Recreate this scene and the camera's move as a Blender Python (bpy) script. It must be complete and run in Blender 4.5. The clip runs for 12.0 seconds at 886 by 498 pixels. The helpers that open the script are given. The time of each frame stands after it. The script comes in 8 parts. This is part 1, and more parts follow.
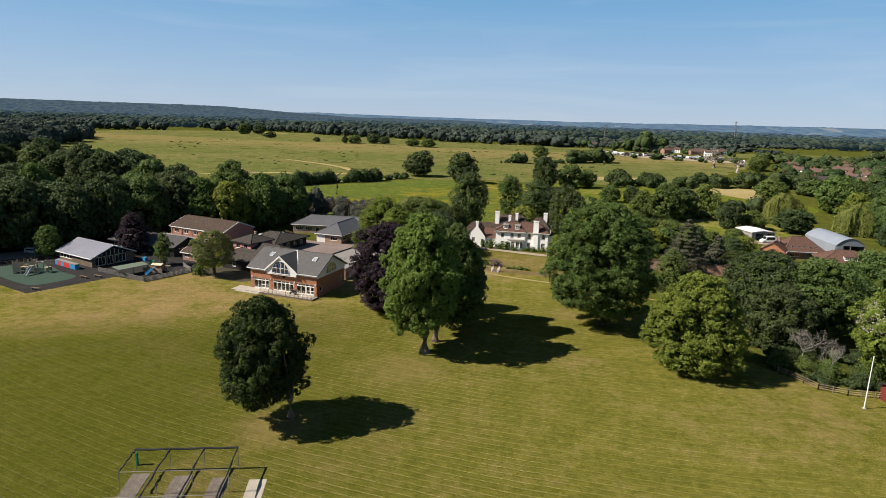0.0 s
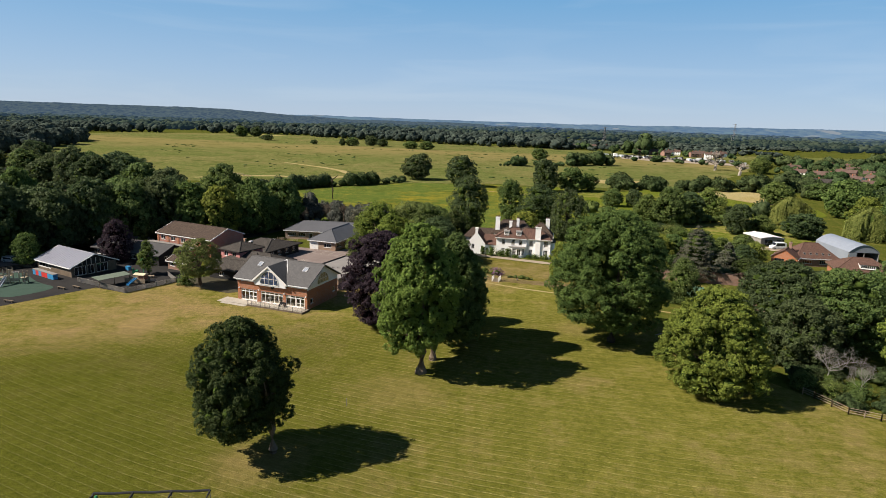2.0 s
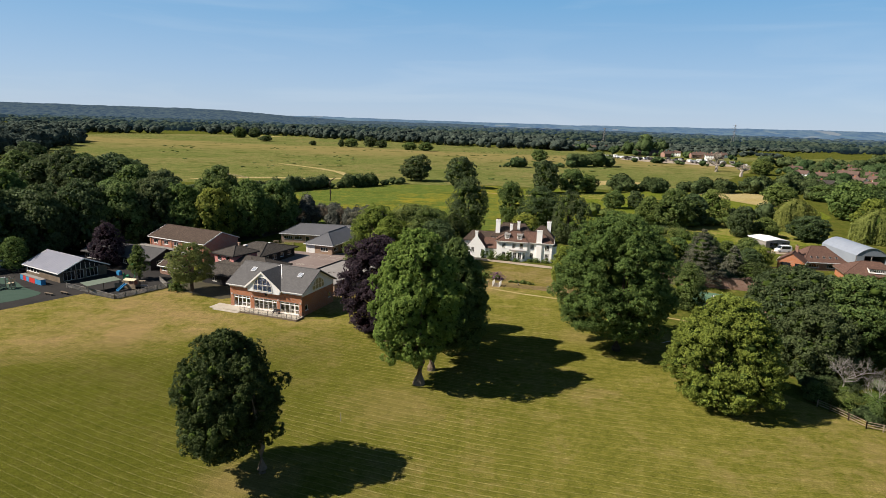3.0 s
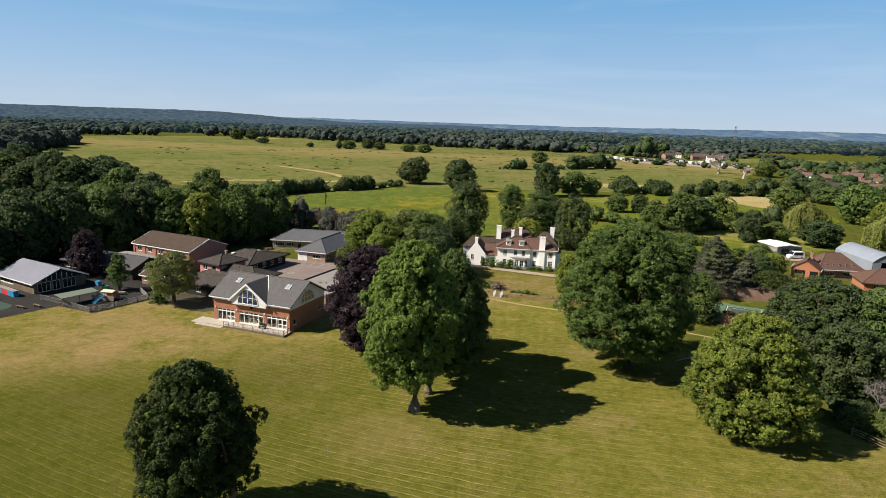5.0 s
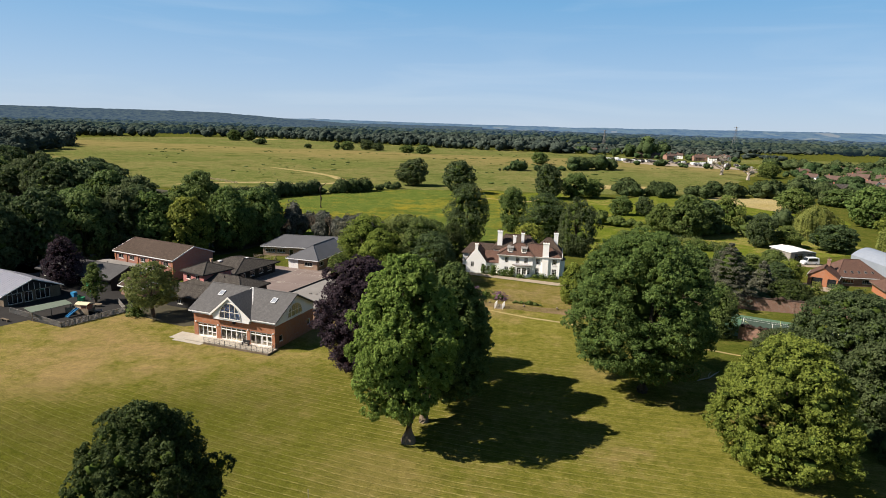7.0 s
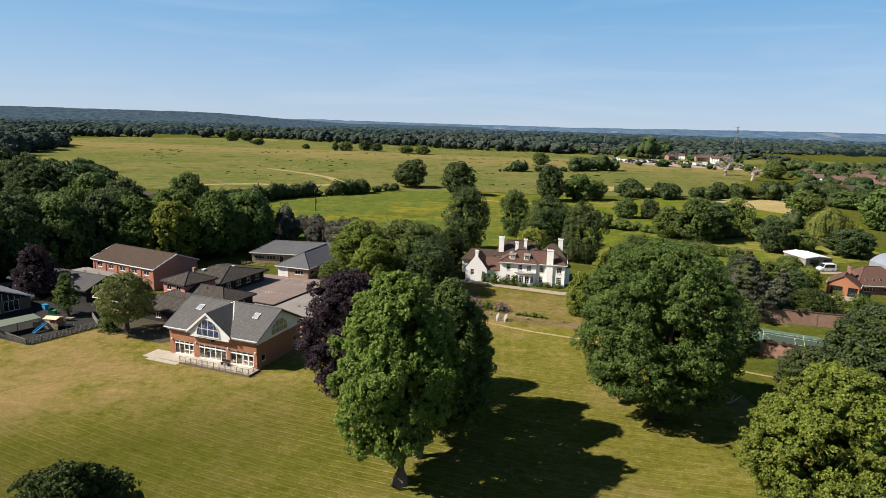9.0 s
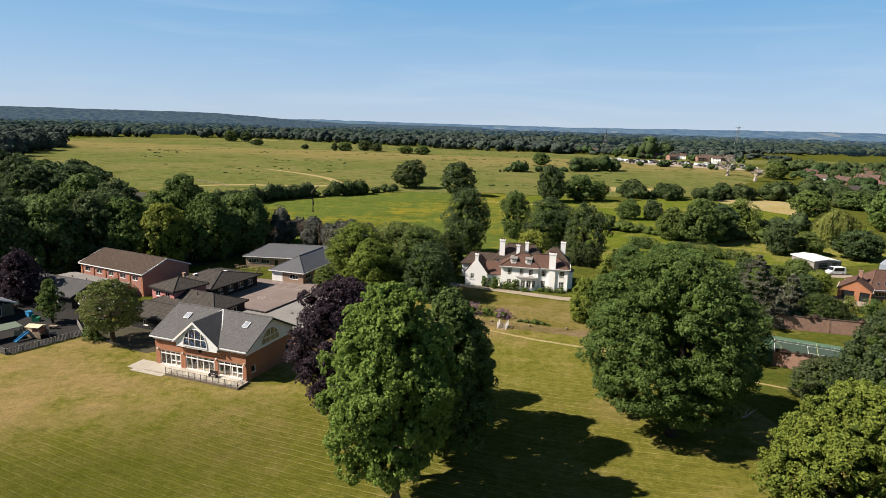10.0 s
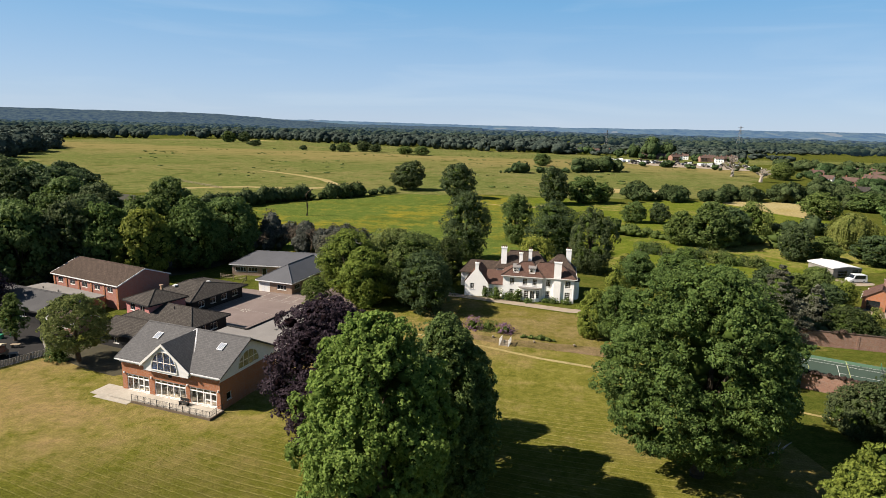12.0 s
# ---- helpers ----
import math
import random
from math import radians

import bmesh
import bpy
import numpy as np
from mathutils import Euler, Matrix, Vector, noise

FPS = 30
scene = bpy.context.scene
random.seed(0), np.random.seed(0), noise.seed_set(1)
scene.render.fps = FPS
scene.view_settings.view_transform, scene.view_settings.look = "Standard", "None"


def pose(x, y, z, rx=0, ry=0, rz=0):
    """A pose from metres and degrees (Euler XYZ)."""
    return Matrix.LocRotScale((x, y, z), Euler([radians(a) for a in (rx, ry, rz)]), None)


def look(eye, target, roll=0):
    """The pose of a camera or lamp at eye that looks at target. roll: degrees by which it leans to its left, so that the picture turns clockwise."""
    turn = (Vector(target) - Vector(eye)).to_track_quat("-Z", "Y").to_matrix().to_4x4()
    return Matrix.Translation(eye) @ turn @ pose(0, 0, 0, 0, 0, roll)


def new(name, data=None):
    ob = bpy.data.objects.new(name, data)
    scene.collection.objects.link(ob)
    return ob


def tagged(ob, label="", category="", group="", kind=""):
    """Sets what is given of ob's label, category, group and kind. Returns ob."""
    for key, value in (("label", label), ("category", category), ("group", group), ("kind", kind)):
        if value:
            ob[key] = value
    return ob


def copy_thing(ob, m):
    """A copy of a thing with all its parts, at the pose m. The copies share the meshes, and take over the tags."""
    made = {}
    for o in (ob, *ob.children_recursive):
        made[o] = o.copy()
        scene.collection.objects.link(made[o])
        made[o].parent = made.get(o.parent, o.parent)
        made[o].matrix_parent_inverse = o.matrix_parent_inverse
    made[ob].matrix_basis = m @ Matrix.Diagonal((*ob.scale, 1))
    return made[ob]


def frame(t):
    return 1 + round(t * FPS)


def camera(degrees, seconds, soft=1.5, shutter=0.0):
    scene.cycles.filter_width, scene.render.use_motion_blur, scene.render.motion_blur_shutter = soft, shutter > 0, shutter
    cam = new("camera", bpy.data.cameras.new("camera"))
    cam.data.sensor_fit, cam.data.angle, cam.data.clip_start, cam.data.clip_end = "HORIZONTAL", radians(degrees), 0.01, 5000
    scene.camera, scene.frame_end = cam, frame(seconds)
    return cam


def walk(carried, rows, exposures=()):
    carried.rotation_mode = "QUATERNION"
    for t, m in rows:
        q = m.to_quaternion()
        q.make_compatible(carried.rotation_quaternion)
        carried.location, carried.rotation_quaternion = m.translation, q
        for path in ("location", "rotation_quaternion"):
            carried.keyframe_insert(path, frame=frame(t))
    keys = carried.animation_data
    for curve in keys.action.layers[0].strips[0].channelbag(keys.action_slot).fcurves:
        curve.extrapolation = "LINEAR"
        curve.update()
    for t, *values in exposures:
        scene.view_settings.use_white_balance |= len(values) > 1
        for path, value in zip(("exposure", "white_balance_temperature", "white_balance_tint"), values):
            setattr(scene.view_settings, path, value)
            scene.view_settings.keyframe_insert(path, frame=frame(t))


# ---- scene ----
# ---- camera: a level flight over the playing field ----
cam = camera(72.0, 12.0, soft=0.6)
# seconds, place, then yaw, pitch and lean in degrees
FLIGHT = [
    (0, 0.152, 0.365, 39.568, 1.570, -12.237, 1.901),
    (0.5, 0.096, 2.236, 39.544, 1.534, -12.183, 1.897),
    (1, 0.047, 4.133, 39.519, 1.499, -12.129, 1.892),
    (1.5, 0.003, 6.057, 39.495, 1.466, -12.075, 1.886),
    (2, -0.034, 8.007, 39.471, 1.436, -12.023, 1.880),
    (2.5, -0.066, 9.982, 39.447, 1.408, -11.974, 1.873),
    (3, -0.091, 11.983, 39.422, 1.382, -11.927, 1.865),
    (4, -0.122, 16.059, 39.374, 1.336, -11.845, 1.847),
    (5, -0.129, 20.230, 39.325, 1.299, -11.780, 1.826),
    (6, -0.112, 24.494, 39.277, 1.271, -11.733, 1.802),
    (7, -0.070, 28.848, 39.228, 1.251, -11.703, 1.775),
    (8, -0.003, 33.289, 39.179, 1.240, -11.687, 1.746),
    (9, 0.089, 37.812, 39.131, 1.238, -11.680, 1.713),
    (10, 0.205, 42.417, 39.082, 1.244, -11.675, 1.677),
    (11, 0.345, 47.098, 39.034, 1.259, -11.664, 1.639),
    (12, 0.511, 51.853, 38.985, 1.282, -11.637, 1.597),
]
walk(cam, [(t, pose(x, y, z, 0, 0, yaw) @ pose(0, 0, 0, 90 + pitch, 0, 0) @ pose(0, 0, 0, 0, 0, lean))
           for t, x, y, z, yaw, pitch, lean in FLIGHT],
     exposures=[(0, 0.87), (2.5, 0.92), (5.5, 0.98), (9, 1.0), (12, 1.02)])

# ---- world, sun and exposure ----
SUN_AZ, SUN_EL = math.radians(258), math.radians(42.3)   # clockwise from +y, and above the ground
world = bpy.data.worlds.new("sky")
scene.world = world
world.use_nodes = True
wn, wl = world.node_tree.nodes, world.node_tree.links
wn.clear()
sky = wn.new("ShaderNodeTexSky")
sky.sky_type, sky.sun_disc = "NISHITA", False
sky.sun_elevation, sky.sun_rotation = SUN_EL, SUN_AZ
sky.altitude, sky.air_density, sky.dust_density, sky.ozone_density = 40, 1.0, 0.1, 4.0
bg = wn.new("ShaderNodeBackground")
bg.inputs["Strength"].default_value = 0.058
wo = wn.new("ShaderNodeOutputWorld")
# pale summer air evens out the sky towards the horizon
air = wn.new("ShaderNodeMix")
air.data_type = "RGBA"
air.inputs[0].default_value = 0.85
aim = wn.new("ShaderNodeSeparateXYZ")
wl.new(wn.new("ShaderNodeTexCoord").outputs["Generated"], aim.inputs[0])
blue = wn.new("ShaderNodeValToRGB")
SKY_TONES = [(0.0, (0.405, 0.525, 0.69)), (0.06, (0.328, 0.482, 0.695)), (0.18, (0.165, 0.385, 0.65)), (0.32, (0.085, 0.20, 0.36)), (0.55, (0.042, 0.098, 0.19)), (1.0, (0.028, 0.062, 0.125))]
while len(blue.color_ramp.elements) < len(SKY_TONES):
    blue.color_ramp.elements.new(0.5)
for e, (at_height, tone) in zip(blue.color_ramp.elements, SKY_TONES):
    e.position, e.color = at_height, (*tone, 1)
wl.new(aim.outputs[2], blue.inputs[0])
lift = wn.new("ShaderNodeVectorMath")
lift.operation = "SCALE"
lift.inputs[3].default_value = 9.9
wl.new(blue.outputs[0], lift.inputs[0])
# faint high cirrus drawn out along the horizon
stretch = wn.new("ShaderNodeMapping")
stretch.inputs["Scale"].default_value = (1.6, 1.6, 16.0)
stretch.inputs["Rotation"].default_value = (0.05, 0.08, 0.3)
wl.new(aim.inputs[0].links[0].from_socket, stretch.inputs["Vector"])
wisp = wn.new("ShaderNodeTexNoise")
wisp.inputs["Scale"].default_value, wisp.inputs["Detail"].default_value, wisp.inputs["Distortion"].default_value = 1.3, 7.0, 0.7
wl.new(stretch.outputs[0], wisp.inputs["Vector"])
thin = wn.new("ShaderNodeMapRange")
thin.inputs[1].default_value, thin.inputs[2].default_value, thin.inputs[4].default_value = 0.5, 0.8, 0.22
wl.new(wisp.outputs["Fac"], thin.inputs[0])
veil = wn.new("ShaderNodeMix")
veil.data_type = "RGBA"
veil.inputs[7].default_value = (7.0, 7.6, 8.2, 1)
wl.new(thin.outputs[0], veil.inputs[0])
wl.new(lift.outputs[0], veil.inputs[6])
wl.new(veil.outputs[2], air.inputs[7])
wl.new(sky.outputs[0], air.inputs[6])
wl.new(air.outputs[2], bg.inputs[0])
wl.new(bg.outputs[0], wo.inputs[0])

sun_dir = Vector((math.sin(SUN_AZ) * math.cos(SUN_EL), math.cos(SUN_AZ) * math.cos(SUN_EL), math.sin(SUN_EL)))
sun_data = bpy.data.lights.new("sun", "SUN")
sun_data.energy, sun_data.angle, sun_data.color = 5.0, math.radians(0.53), (1.0, 0.892, 0.775)
sun = new("sun", sun_data)
sun.matrix_world = look(sun_dir * 100, (0, 0, 0))


# ---- materials ----
def base(colour, share=0.8):
    """Base colour scaled down to suit the raised exposure: whites stay nearly as painted."""
    share = 1.0 if min(colour) > 0.8 else 0.88 if min(colour) > 0.5 else share
    return Vector(colour) * share


def node_mat(name):
    m = bpy.data.materials.new(name)
    m.use_nodes = True
    n, l = m.node_tree.nodes, m.node_tree.links
    return m, n, l, n["Principled BSDF"]


def ramp(n, l, source, stops):
    r = n.new("ShaderNodeValToRGB")
    while len(r.color_ramp.elements) < len(stops):
        r.color_ramp.elements.new(0.5)
    for e, (p, c) in zip(r.color_ramp.elements, stops):
        e.position, e.color = p, (*c, 1)
    l.new(source, r.inputs[0])
    return r.outputs[0]


def noise_tex(n, l, vec, scale, detail=4.0, rough=0.55, distort=0.0):
    t = n.new("ShaderNodeTexNoise")
    t.inputs["Scale"].default_value, t.inputs["Detail"].default_value = scale, detail
    t.inputs["Roughness"].default_value, t.inputs["Distortion"].default_value = rough, distort
    l.new(vec, t.inputs["Vector"])
    return t.outputs["Fac"]


def mix(n, l, fac, a, b, mode="MIX"):
    x = n.new("ShaderNodeMix")
    x.data_type, x.blend_type = "RGBA", mode
    for value, socket in ((fac, x.inputs[0]), (a, x.inputs[6]), (b, x.inputs[7])):
        if isinstance(value, bpy.types.NodeSocket):
            l.new(value, socket)
        else:
            socket.default_value = value if isinstance(value, float) else (*value, 1)
    return x.outputs[2]


def calc(n, l, op, a, b=0.0, c=0.0):
    x = n.new("ShaderNodeMath")
    x.operation = op
    for value, socket in zip((a, b, c), x.inputs):
        if isinstance(value, bpy.types.NodeSocket):
            l.new(value, socket)
        else:
            socket.default_value = value
    return x.outputs[0]


def relief(n, l, b, height, strength, distance=0.05):
    bump = n.new("ShaderNodeBump")
    bump.inputs["Strength"].default_value, bump.inputs["Distance"].default_value = strength, distance
    l.new(height, bump.inputs["Height"])
    l.new(bump.outputs[0], b.inputs["Normal"])


def place(n, space="Object"):
    return n.new("ShaderNodeTexCoord").outputs[space]


def spread(n, l, vec, s):
    """Scale a vector per axis."""
    mp = n.new("ShaderNodeMapping")
    mp.inputs["Scale"].default_value = s
    l.new(vec, mp.inputs["Vector"])
    return mp.outputs[0]


def rough_mat(name, dark, light, grain=6.0, stain=0.4, rough=0.85, bump=0.25, metal=0.0, spec=0.3):
    """A matt surface with grain and larger stains."""
    m, n, l, b = node_mat(name)
    p = place(n)
    fine, big = noise_tex(n, l, p, grain, 5), noise_tex(n, l, p, stain, 3)
    both = calc(n, l, "MULTIPLY_ADD", fine, 0.5, calc(n, l, "MULTIPLY", big, 0.5))
    l.new(ramp(n, l, both, [(0.32, base(dark)), (0.68, base(light))]), b.inputs["Base Color"])
    b.inputs["Roughness"].default_value, b.inputs["Metallic"].default_value = rough, metal
    b.inputs["Specular IOR Level"].default_value = spec
    relief(n, l, b, fine, bump)
    return m


def leaf_mat(name, dark, light, through_light=0.38, clumps=0.0):
    """Foliage: each leaf and each plant differs a little."""
    m, n, l, b = node_mat(name)
    geo, info = n.new("ShaderNodeNewGeometry"), n.new("ShaderNodeObjectInfo")
    hue = Vector((1.20, 1.125, 1.60))   # blue tint that stands in for bluish shade and haze
    c = ramp(n, l, geo.outputs["Random Per Island"], [(0.0, base(dark) * hue), (1.0, base(light) * hue)])
    big = noise_tex(n, l, place(n), 0.35, 2)
    hsv = n.new("ShaderNodeHueSaturation")
    l.new(c, hsv.inputs["Color"])
    l.new(calc(n, l, "MULTIPLY_ADD", info.outputs["Random"], 0.03, 0.485), hsv.inputs["Hue"])
    l.new(calc(n, l, "MULTIPLY_ADD", big, 0.8, 0.62), hsv.inputs["Value"])
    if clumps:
        # far off, noise stands for boughs: darker and lower in its hollows
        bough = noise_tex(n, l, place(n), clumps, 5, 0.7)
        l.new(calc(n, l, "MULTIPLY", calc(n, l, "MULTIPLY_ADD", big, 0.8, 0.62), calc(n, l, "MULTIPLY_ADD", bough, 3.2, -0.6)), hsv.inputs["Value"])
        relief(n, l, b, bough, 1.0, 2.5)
    l.new(hsv.outputs[0], b.inputs["Base Color"])
    b.inputs["Roughness"].default_value, b.inputs["Specular IOR Level"].default_value = 0.65, 0.0 if clumps else 0.10
    tr = n.new("ShaderNodeBsdfTranslucent")
    l.new(hsv.outputs[0], tr.inputs["Color"])
    mx = n.new("ShaderNodeMixShader")
    mx.inputs[0].default_value = through_light
    l.new(b.outputs[0], mx.inputs[1])
    l.new(tr.outputs[0], mx.inputs[2])
    l.new(mx.outputs[0], n["Material Output"].inputs[0])
    return m


def grass_mat(name, tones, stripe=0.0, dry=(0.30, 0.24, 0.09), dry_at=0.62, patch=0.03, bump=0.4, mottle=0.0, band=0.0):
    """Grass: blades, clumps, dry patches, and faint mowing lines when stripe > 0."""
    m, n, l, b = node_mat(name)
    tones, dry = [base(c) for c in tones], base(dry)
    p = place(n)
    fine, clump, big = noise_tex(n, l, p, 3.4, 6, 0.8), noise_tex(n, l, p, 0.18, 5), noise_tex(n, l, p, patch, 4, 0.6, 0.6)
    tuft = noise_tex(n, l, p, 0.75, 5, 0.65)
    grain = calc(n, l, "MULTIPLY_ADD", fine, 0.42, calc(n, l, "MULTIPLY_ADD", tuft, 0.33, calc(n, l, "MULTIPLY", clump, 0.25)))
    c = ramp(n, l, grain, [(0.41, tones[0]), (0.5, tones[1]), (0.59, tones[2])])
    worn = calc(n, l, "MULTIPLY_ADD", clump, 0.5, calc(n, l, "MULTIPLY", big, 0.7))
    if stripe:
        belt = n.new("ShaderNodeSeparateXYZ")
        l.new(p, belt.inputs[0])
        # the drier corner towards the hall and the playground
        corner = n.new("ShaderNodeMapRange")
        corner.inputs[1].default_value, corner.inputs[2].default_value, corner.inputs[4].default_value = 126.0, 152.0, 0.09
        l.new(calc(n, l, "MULTIPLY_ADD", belt.outputs[0], -0.75, belt.outputs[1]), corner.inputs[0])
        worn = calc(n, l, "ADD", worn, corner.outputs[0])
    worn = calc(n, l, "ADD", worn, calc(n, l, "MULTIPLY_ADD", tuft, 0.34, calc(n, l, "MULTIPLY_ADD", fine, 0.30, -0.32)))
    fac = n.new("ShaderNodeMapRange")
    fac.inputs[1].default_value, fac.inputs[2].default_value = dry_at - 0.08, dry_at + 0.16
    l.new(worn, fac.inputs[0])
    c = mix(n, l, fac.outputs[0], c, dry)
    if stripe:
        # thin broken mowing lines that sweep in a wide curve, strongest on the greener west side
        sep = n.new("ShaderNodeSeparateXYZ")
        l.new(p, sep.inputs[0])
        x, y = sep.outputs[0], sep.outputs[1]
        along = calc(n, l, "ADD", calc(n, l, "MULTIPLY", x, 0.27), y)
        bend = calc(n, l, "MULTIPLY", calc(n, l, "MULTIPLY", x, x), -0.0019)
        wob = calc(n, l, "ADD", calc(n, l, "MULTIPLY_ADD", noise_tex(n, l, p, 0.05, 3), 1.6, along), bend)
        saw = calc(n, l, "FRACT", calc(n, l, "MULTIPLY", wob, 0.86))
        line = calc(n, l, "COMPARE", saw, 0.5, 0.07)
        dash = calc(n, l, "GREATER_THAN", noise_tex(n, l, p, 4.5, 4, 0.65), 0.485)
        west = n.new("ShaderNodeMapRange")
        west.inputs[1].default_value, west.inputs[2].default_value, west.inputs[3].default_value = 34.0, -6.0, 0.3
        l.new(x, west.inputs[0])
        south = n.new("ShaderNodeMapRange")
        south.inputs[1].default_value, south.inputs[2].default_value = 135.0, 118.0
        l.new(calc(n, l, "MULTIPLY_ADD", x, -0.35, y), south.inputs[0])
        zone = calc(n, l, "MULTIPLY", west.outputs[0], south.outputs[0])
        # the lines fade in and out over the field
        seen = n.new("ShaderNodeMapRange")
        seen.inputs[1].default_value, seen.inputs[2].default_value, seen.inputs[3].default_value = 0.38, 0.58, 0.5
        l.new(noise_tex(n, l, p, 0.045, 3, 0.6), seen.inputs[0])
        lines = calc(n, l, "MULTIPLY", zone, seen.outputs[0])
        c = mix(n, l, calc(n, l, "MULTIPLY", calc(n, l, "MULTIPLY", line, dash), calc(n, l, "MULTIPLY", lines, stripe)), c, base((0.40, 0.345, 0.15)))
        groove = calc(n, l, "COMPARE", saw, 0.34, 0.075)
        c = mix(n, l, calc(n, l, "MULTIPLY", calc(n, l, "MULTIPLY", groove, lines), 0.38), c, (0.045, 0.05, 0.006))
        lush = n.new("ShaderNodeMapRange")
        lush.inputs[1].default_value, lush.inputs[2].default_value, lush.inputs[3].default_value, lush.inputs[4].default_value = -4.0, -38.0, 0.34, 0.76
        l.new(x, lush.inputs[0])
        c = mix(n, l, calc(n, l, "MULTIPLY", zone, lush.outputs[0]), c, base((0.052, 0.061, 0.008)))
        # worn ground round the trunks and where feet cross the field
        for wx, wy, reach, most in ((-22.6, 71.0, 7.0, 0.55), (-8.0, 91.0, 9.0, 0.35), (23.0, 122.0, 5.0, 0.4), (-27.0, 58.0, 8.0, 0.35)):
            off = calc(n, l, "SQRT", calc(n, l, "ADD", calc(n, l, "POWER", calc(n, l, "SUBTRACT", x, wx), 2.0), calc(n, l, "POWER", calc(n, l, "SUBTRACT", y, wy), 2.0)))
            spread = n.new("ShaderNodeMapRange")
            spread.inputs[1].default_value, spread.inputs[2].default_value, spread.inputs[3].default_value, spread.inputs[4].default_value = 1.0, 0.25, 0.0, most
            l.new(calc(n, l, "ADD", calc(n, l, "DIVIDE", off, reach), calc(n, l, "MULTIPLY_ADD", noise_tex(n, l, p, 0.5, 5, 0.7), 1.3, -0.65)), spread.inputs[0])
            c = mix(n, l, spread.outputs[0], c, dry)
        band = calc(n, l, "SINE", calc(n, l, "MULTIPLY", wob, 2.33))
        c = mix(n, l, calc(n, l, "MULTIPLY", calc(n, l, "MULTIPLY_ADD", band, 0.10, 0.10), south.outputs[0]), c, tones[0])
    # patches of thicker and thinner growth a stride across
    stride = ramp(n, l, noise_tex(n, l, p, 0.85, 5, 0.75, 0.5), [(0.34, (0.83, 0.85, 0.83)), (0.66, (1.18, 1.16, 1.14))])
    c = mix(n, l, 1.0, c, stride, "MULTIPLY")
    # blades and their shade: fine light and dark specks
    speck = ramp(n, l, noise_tex(n, l, p, 6.5, 4, 0.75), [(0.36, (0.62, 0.62, 0.62)), (0.5, (1.0, 1.0, 1.0)), (0.64, (1.34, 1.34, 1.34))])
    c = mix(n, l, 1.0, c, speck, "MULTIPLY")
    if band:
        # a straw-coloured belt runs across the pasture, with greener grass beyond and before it
        at = n.new("ShaderNodeSeparateXYZ")
        l.new(p, at.inputs[0])
        across = calc(n, l, "MULTIPLY_ADD", at.outputs[0], 0.16, calc(n, l, "MULTIPLY_ADD", noise_tex(n, l, p, 0.008, 5, 0.65), 240.0, at.outputs[1]))
        belt_in, belt_out = n.new("ShaderNodeMapRange"), n.new("ShaderNodeMapRange")
        for node, lo, hi in ((belt_in, 720.0, 840.0), (belt_out, 945.0, 905.0)):
            node.inputs[1].default_value, node.inputs[2].default_value = lo, hi
            l.new(across, node.inputs[0])
        both = calc(n, l, "MULTIPLY", belt_in.outputs[0], belt_out.outputs[0])
        c = mix(n, l, calc(n, l, "MULTIPLY", both, band), c, base((0.250, 0.195, 0.080)))
    if mottle:
        spot = n.new("ShaderNodeMapRange")
        spot.inputs[1].default_value, spot.inputs[2].default_value, spot.inputs[4].default_value = 0.54, 0.66, mottle
        l.new(noise_tex(n, l, p, 0.045, 7, 0.62, 0.4), spot.inputs[0])
        c = mix(n, l, spot.outputs[0], c, base((0.055, 0.075, 0.014)))
    l.new(c, b.inputs["Base Color"])
    b.inputs["Roughness"].default_value, b.inputs["Specular IOR Level"].default_value = 0.95, 0.0
    relief(n, l, b, fine, bump, 0.08)
    return m


def course_mat(name, dark, light, course, joint, rough=0.85, brick=True, width=0.225, mortar=(0.36, 0.32, 0.28)):
    """Brickwork or roof courses: level courses by height, joints along the wall."""
    dark, light, mortar = base(dark), base(light), base(mortar)
    m, n, l, b = node_mat(name)
    p = place(n)
    sep = n.new("ShaderNodeSeparateXYZ")
    l.new(p, sep.inputs[0])
    flat = calc(n, l, "ADD", sep.outputs[0], sep.outputs[1])
    com = n.new("ShaderNodeCombineXYZ")
    l.new(flat, com.inputs[0])
    l.new(sep.outputs[2], com.inputs[1])
    t = n.new("ShaderNodeTexBrick")
    t.inputs["Color1"].default_value, t.inputs["Color2"].default_value = (*dark, 1), (*light, 1)
    t.inputs["Mortar"].default_value = (*mortar, 1)
    t.inputs["Scale"].default_value = 1.0
    t.inputs["Brick Width"].default_value, t.inputs["Row Height"].default_value = width, course
    t.inputs["Mortar Size"].default_value = joint
    l.new(com.outputs[0], t.inputs["Vector"])
    big, fine = noise_tex(n, l, p, 0.6, 4), noise_tex(n, l, p, 9.0, 4)
    c = mix(n, l, calc(n, l, "MULTIPLY", big, 0.55), t.outputs["Color"], tuple(0.62 * v for v in dark))
    c = mix(n, l, calc(n, l, "MULTIPLY", fine, 0.25), c, light)
    l.new(c, b.inputs["Base Color"])
    b.inputs["Roughness"].default_value, b.inputs["Specular IOR Level"].default_value = rough, 0.06 if brick else 0.04
    relief(n, l, b, calc(n, l, "SUBTRACT", fine, calc(n, l, "MULTIPLY", t.outputs["Fac"], 1.0)), 0.35, 0.02)
    return m


